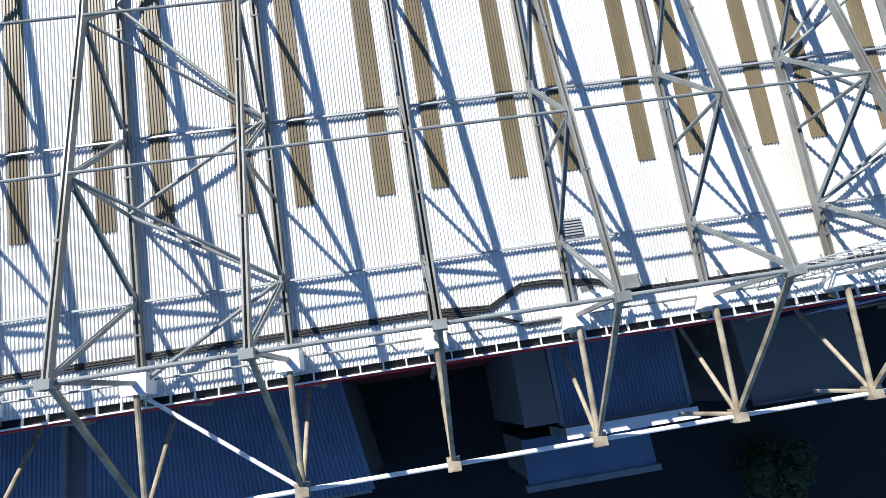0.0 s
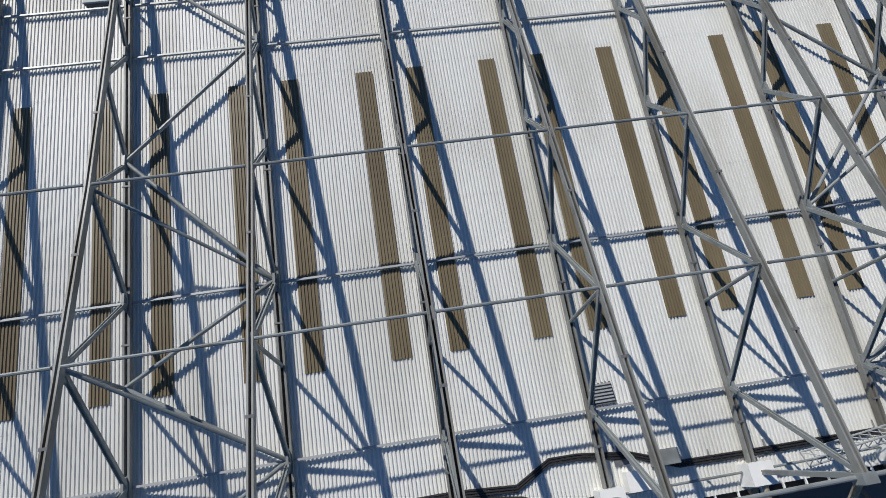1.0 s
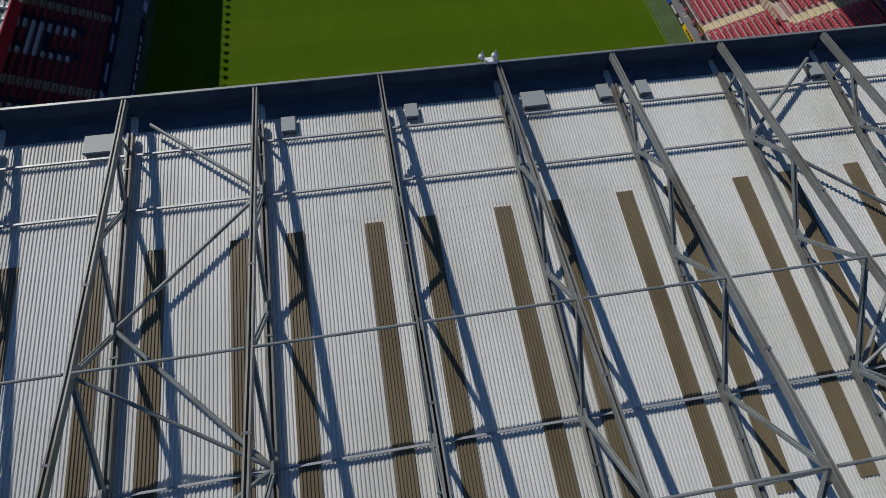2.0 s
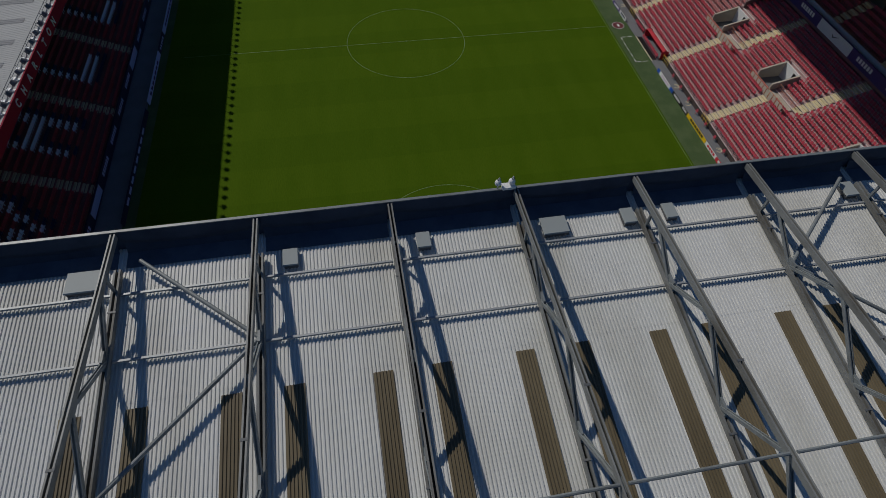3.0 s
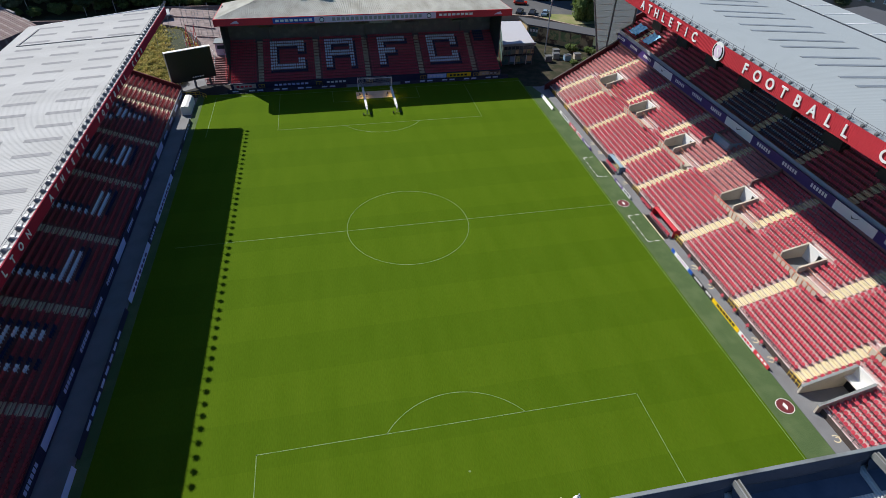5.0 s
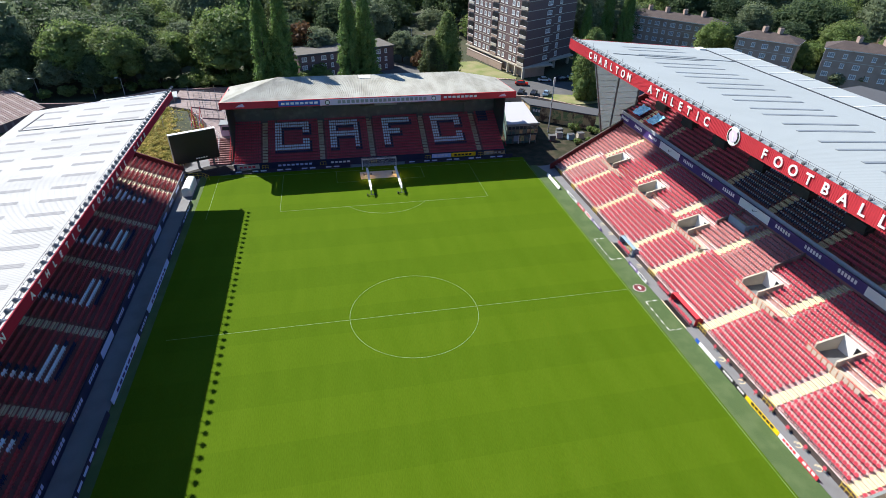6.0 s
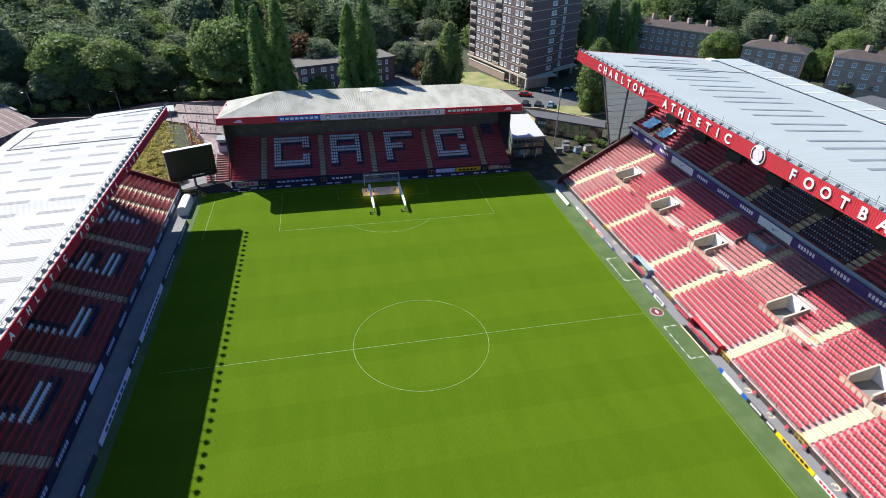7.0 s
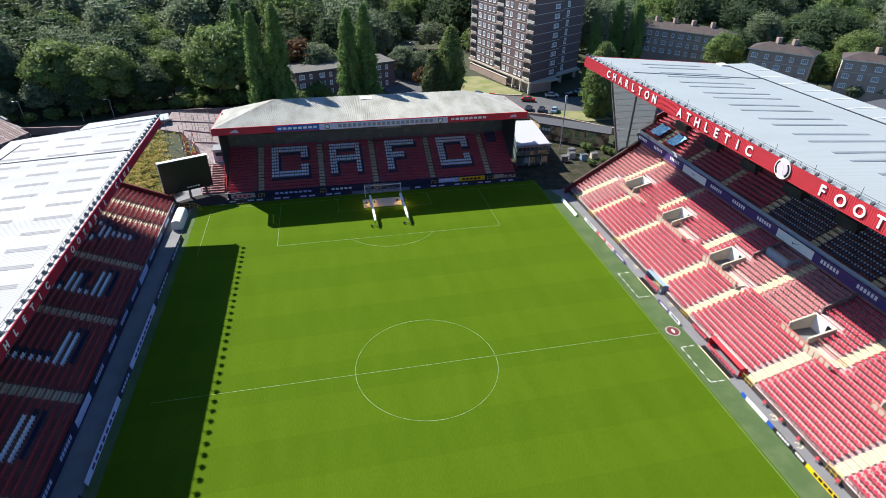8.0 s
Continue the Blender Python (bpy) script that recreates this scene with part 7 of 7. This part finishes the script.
for x, y, t, m, lab in ((41.8, 113.2, -28, CAR_RED, "red car parked on the road"), (38.4, 116.5, -28, CAR_WHITE, "white car parked on the road"), (51.8, 108.4, -20, CAR_RED, "red car driving lane side of the road"), (60.8, 111.6, -8, CAR_WHITE, "white car parked by the tower block"), (48.8, 99.5, 60, CAR_DARK, "dark car parked by the wall"), (52.3, 98.0, 60, CAR_DARK, "dark car parked by the wall"), (56.0, 97.0, 60, CAR_BLUE, "light blue car parked by the wall"), (67, 112, 10, CAR_DARK, "dark car under the tower block"), (72, 114, 10, CAR_BLUE, "blue car under the tower block"), (17, 112, 40, CAR_DARK, "dark car by the low flats"), (155, 112, 40, CAR_WHITE, "white car between the flats"), (150, 117, 40, CAR_WHITE, "silver car between the flats")):
    car(x, y, t, m, lab)
for x, y, h in ((-88.5, 111, 6.0), (-74.5, 111, 7.0), (-60, 124, 6), (-39.5, 120, 6.2), (28, 150, 8), (24, 160, 8), (-66, 109, 6)):
    lp = thing("street_lamp", (x, y, 0), "slim grey steel street lamp", "street lamp", "street lamps")
    part("pole", Shape().tube((x, y, 0), (x, y, h), 0.09, 8, 0.06), GALV, lp)
    part("arm", Shape().tube((x, y, h), (x - 0.9, y - 0.3, h + 0.2), 0.05, 6), GALV, lp)
    part("lantern", Shape().box(x - 1.3, x - 0.75, y - 0.45, y - 0.18, h + 0.12, h + 0.28), WHITE, lp)


# ---- trees ----
GRID = [(a, b) for a in (-1.0, 0.0) for b in (-1.0, 0.0)]
CORE = np.array([[(p[k], p[(k + 1) % 3], p[(k + 2) % 3]) for p in ((f, a, b), (f, a + 1, b), (f, a + 1, b + 1), (f, a, b + 1))] for k in range(3) for f in (-1.0, 1.0) for a, b in GRID])
CORE /= np.linalg.norm(CORE, axis=2)[:, :, None]

BLOCK = np.array([[(p[k], p[(k + 1) % 3], p[(k + 2) % 3]) for p in ((f, -1, -1), (f, 1, -1), (f, 1, 1), (f, -1, 1))] for k in range(3) for f in (-1.0, 1.0)]) * 0.58
CORE, BLOCK = (np.concatenate([q[:, (0, 1, 2)], q[:, (0, 2, 3)]]) for q in (CORE, BLOCK))


def crown_points(rng, kind, h, r, clumps, per, leaf, heart=24):
    """Leaf quads of one crown, as arrays of corners: clumps of leaves round dense hearts, set unevenly through the crown's outline."""
    out = []
    for c in range(clumps):
        if kind == "poplar":
            t = (c + rng.random()) / clumps
            zc = h * (0.03 + 0.93 * t)
            prof = min(1.0, 0.55 + 2.0 * t) * (1 - t ** 1.9) ** 0.7
            a = c * 2.4 + rng.random()
            rad = r * prof * (0.45 + 0.35 * rng.random())
            cen = np.array([rad * math.cos(a), rad * math.sin(a), zc])
            cr = r * (0.34 + 0.16 * rng.random()) * (0.5 + 0.5 * prof)
            stretch = np.array([1, 1, 1.9])
        elif kind == "bush":
            a, e = rng.random() * 6.283, rng.random()
            cen = np.array([r * 0.7 * e ** 0.5 * math.cos(a), r * 0.7 * e ** 0.5 * math.sin(a), h * (0.2 + 0.45 * rng.random())])
            cr = r * 0.4
            stretch = np.array([1, 1, 0.9])
        else:
            z = 1.0 - 1.62 * (c + 0.5) / clumps
            a = c * 2.39996 + 0.6 * rng.random()
            w = math.sqrt(1 - z * z)
            f = 0.58 + 0.30 * rng.random()
            cen = np.array([r * f * w * math.cos(a), r * f * w * math.sin(a), h * (0.50 + 0.44 * f * z)])
            cr = r * (0.26 + 0.16 * rng.random())
            stretch = np.array([1, 1, 0.9])
        v = rng.normal(size=(per, 3))
        v /= np.linalg.norm(v, axis=1)[:, None]
        v[:, 2] = np.abs(v[:, 2]) * 0.6 + v[:, 2] * 0.5
        pos = cen + v * cr * stretch * (0.82 + 0.30 * rng.random((per, 1)))
        nrm = v + 0.45 * rng.normal(size=(per, 3))
        nrm /= np.linalg.norm(nrm, axis=1)[:, None]
        ax = np.cross(nrm, rng.normal(size=(per, 3)))
        ax /= np.linalg.norm(ax, axis=1)[:, None]
        bx = np.cross(nrm, ax)
        s = leaf * (0.6 + 0.8 * rng.random((per, 1)))
        out.append(np.stack([pos - ax * s - bx * s * 0.5, pos + ax * s * 0.9 - bx * s * 0.4, pos + bx * s], axis=1))
        if heart:
            out.append(cen + (CORE if heart > 6 else BLOCK) * cr * stretch * 0.60)
    return np.concatenate(out)


def leaf_mesh(quads, name, mat):
    me = bpy.data.meshes.new(name)
    n = len(quads)
    me.from_pydata(quads.reshape(-1, 3).tolist(), [], np.arange(3 * n).reshape(n, 3).tolist())
    me.materials.append(mat)
    return me


rng = np.random.default_rng(5)


def tree_kind(kind, h, r, clumps, per, leaf, mat, name, label):
    ob = thing(name, (0, 0, 0), label, "tree", "trees round the ground")
    trunk = Shape().tube((0, 0, 0), (0.1, 0.05, h * 0.3), 0.03 * h * 0.5 + 0.12, 9, 0.02 * h * 0.5 + 0.1).tube((0.1, 0.05, h * 0.3), (0, 0, h * 0.75), 0.02 * h * 0.5 + 0.1, 8, 0.05)
    for k in range(7):
        a = k * 0.9 + 0.3
        z0 = h * (0.22 + 0.06 * k)
        trunk.tube((0.05, 0.05, z0), (r * 0.6 * math.cos(a), r * 0.6 * math.sin(a), z0 + h * 0.22), 0.016 * h * 0.5 + 0.04, 6, 0.03)
    part("trunk", trunk, BARK, ob)
    part("crown", None, mat, ob, "", leaf_mesh(crown_points(rng, kind, h, r, clumps, per, leaf), "crown", mat))
    return ob


def plant(ob, spots):
    for k, (x, y, s, turn) in enumerate(spots):
        if k < len(spots) - 1:
            c = copy_thing(ob, pose(x, y, -0.1, 0, 0, turn))
            c.scale = (s, s, s)
        else:
            ob.matrix_basis = pose(x, y, -0.1, 0, 0, turn)
            ob.scale = (s, s, s)


plant(tree_kind("poplar", 32, 3.5, 120, 170, 0.19, LEAF_POPLAR, "poplar_tree", "tall slender green poplar"), [(-23.6, 78.8, 0.99, 10), (-19.0, 78.9, 1.04, 120), (-3.4, 79.0, 1.0, 200), (0.5, 80.7, 1.02, 310), (72, 110, 0.75, 60), (86, 112, 0.85, 20), (82, 116, 0.88, 250), (90, 117, 0.82, 100), (-33, 128, 0.85, 33)])
plant(tree_kind("poplar", 19, 5.4, 80, 190, 0.25, LEAF, "lime_tree", "rounded leafy green street tree"), [(29.8, 122, 1.0, 0), (66.5, 91.5, 1.0, 90), (70, 95, 0.9, 200), (-46, 132, 1.0, 50)])
plant(tree_kind("poplar", 12, 3.8, 46, 150, 0.24, LEAF_OLIVE, "young_tree", "small yellowish green leafy tree"), [(24.3, 121.5, 1.0, 0), (27.5, 118.5, 0.6, 70)])
plant(tree_kind("broad", 18, 7.5, 76, 210, 0.28, LEAF, "broad_tree", "broad leafy bright green tree"), [(-37, 121, 1.3, 0), (-80, 121, 1.12, 300), (-68, 118, 1.05, 120), (-41, 127, 0.9, 80), (-74, 128, 0.95, 210), (108, 168, 0.9, 20), (-55, 131, 0.8, 300), (147, 107.5, 0.75, 10), (152, 104, 0.7, 60), (132, 128, 0.85, 90), (172, 112, 1.0, 30), (184, 100, 0.9, 250)])
plant(tree_kind("broad", 17, 7.2, 76, 210, 0.28, LEAF_DARK, "dark_broad_tree", "broad dark green leafy tree"), [(-73, 114, 0.7, 140), (-58, 119, 0.75, 10), (-66, 122, 0.95, 140), (-98, 122, 0.9, 20), (-106, 130, 1.1, 200), (-84, 131, 1.0, 70), (120, 160, 0.9, 10), (160, 122, 0.9, 140)])
plant(tree_kind("broad", 11, 5.0, 44, 170, 0.24, LEAF_SILVER, "whitebeam_tree", "grey-green rounded leafy tree"), [(-85, 117, 0.95, 0), (-94, 113, 0.8, 60), (-11, 138, 1.25, 30), (18, 143, 1.0, 100), (23, 140, 0.9, 150), (160, 88, 0.7, 20), (166, 83, 0.75, 99), (171, 80, 0.7, 140), (153.5, 91, 0.55, 200), (95, 127, 0.6, 10)])
plant(tree_kind("broad", 9, 4.0, 30, 100, 0.3, LEAF_RUST, "copper_tree", "tree with copper brown leaves"), [(-17, 140, 1.7, 0), (22.5, 126.5, 0.85, 40)])
plant(tree_kind("bush", 3, 2.2, 14, 80, 0.2, LEAF, "shrub", "round leafy green garden shrub"), [(60.5, 66, 0.8, 0), (-50, 117.5, 1.6, 40), (-46, 119.5, 1.0, 90), (57, 62, 0.7, 10), (52, 66, 0.8, 30), (49.5, 57.5, 0.55, 80), (53, 58.5, 0.5, 140), (56, 64, 0.7, 20)] + [(-55, 80, 1.1, 15), (-52, 84, 1.3, 70), (-48, 82, 1.0, 200), (-44, 76, 0.9, 120)] + [(-108 + 5.2 * k, 106.5 + 1.35 * k if k < 8 else 116.5 + 0.35 * (k - 8), 1.2 + 0.5 * math.sin(3.1 * k), 47 * k) for k in range(14)] + [(-50 + 3.1 * k, 121 + 2.5 * math.sin(2.2 * k), 1.5 + 0.5 * math.sin(1.7 * k), 31 * k) for k in range(14)])

plant(tree_kind("bush", 3, 2.2, 14, 120, 0.16, LEAF_DARK, "dark_shrub", "round dark green shrub in the shade"), [(-57, 76, 1.3, 30), (19, -102.4, 1.5, 0)])

# far woods, masses of crowns of four tints
quads = ([], [], [], [])
kinds = [crown_points(rng, "broad", 16, 7.6, 52, 150, 0.26, 6) for _ in range(5)]
far_kinds = [crown_points(rng, "broad", 16, 7.6, 40, 90, 0.35, 6) for _ in range(5)]
keep_out = [(48, 124, 30), (122, 145, 14), (136, 106, 15), (157, 86, 16), (108, 184, 12), (220, 141, 13), (240, 125, 13), (269, 167, 13), (0, 128, 24), (30, 150, 16), (28, 170, 12), (150, 115, 13), (30, 196, 11), (-48, 146, 9), (-50, 160, 8)]
for gy in range(0, 12):
    for gx in range(0, 38):
        x = -190 + 16.5 * gx + (8 if gy % 2 else 0) + rng.uniform(-5, 5)
        y = 129 + 14.5 * gy + rng.uniform(-5, 5)
        s = rng.uniform(0.7, 1.6)
        a = rng.uniform(0, 6.28)
        tint = int(rng.integers(0, 8))
        squash = rng.uniform(0.85, 1.25)
        if x > 60 and y < 150 - 0.35 * (x - 100) or -60 < x < 60 and y < 146 or not -0.58 * (y + 55) - 25 < x < 1.28 * (y + 55) + 15 or gy > 9 and x < 110:
            continue
        if any((x - a_) ** 2 + (y - b_) ** 2 < r_ * r_ for a_, b_, r_ in keep_out):
            continue
        c, sn = math.cos(a) * s, math.sin(a) * s
        m = np.array([[c, sn, 0], [-sn, c, 0], [0, 0, s * squash]])
        src = (kinds if y < 163 else far_kinds)[(gx + 3 * gy) % 5]
        quads[(0, 0, 0, 3, 1, 1, 2, 3)[tint]].append(src @ m + np.array([x, y, -1.0]))
for group, tint, lab in zip(quads, (LEAF_DARK, LEAF, LEAF_OLIVE, LEAF_SILVER), ("dense dark green woodland behind the ground", "bright green trees among the woodland", "olive green trees among the woodland", "grey-green trees among the woodland")):
    tagged(new("woodland", leaf_mesh(np.concatenate(group), "woodland", tint)), lab, "woodland", kind="stuff")
quads = []
tuft = [crown_points(rng, "bush", 1.5, 0.9, 4, 20, 0.14, 0) for _ in range(4)]
for k in range(2200):
    x, y = rng.uniform(-57, -38), rng.uniform(54.8, 88)
    if x > -42.3 + 0.21 * (y - 53.6) or x > -36.8 - 0.12 * (y - 69.5):
        continue
    quads.append(tuft[k % 4] * rng.uniform(0.6, 1.2) + np.array([x, y, 0.2 + 0.155 * (-44.5 - x) + 0.045 * (y - 55)]))
tagged(new("scrub", leaf_mesh(np.concatenate(quads), "scrub", SCRUB)), "dry yellow scrub on the corner bank", "scrub", kind="stuff")

# seats of the block nearest the flight, one by one
one = SEAT.mesh("stadium_seat", SEAT_RED)
for sx_, sy_, sz_ in single_spots:
    ob = new("stadium_seat", one)
    ob.matrix_basis = pose(sx_, sy_, sz_, 0, 0, 180)
    tagged(ob, "red plastic tip-up seat on the concrete terrace", "seat", "red seats of one block")
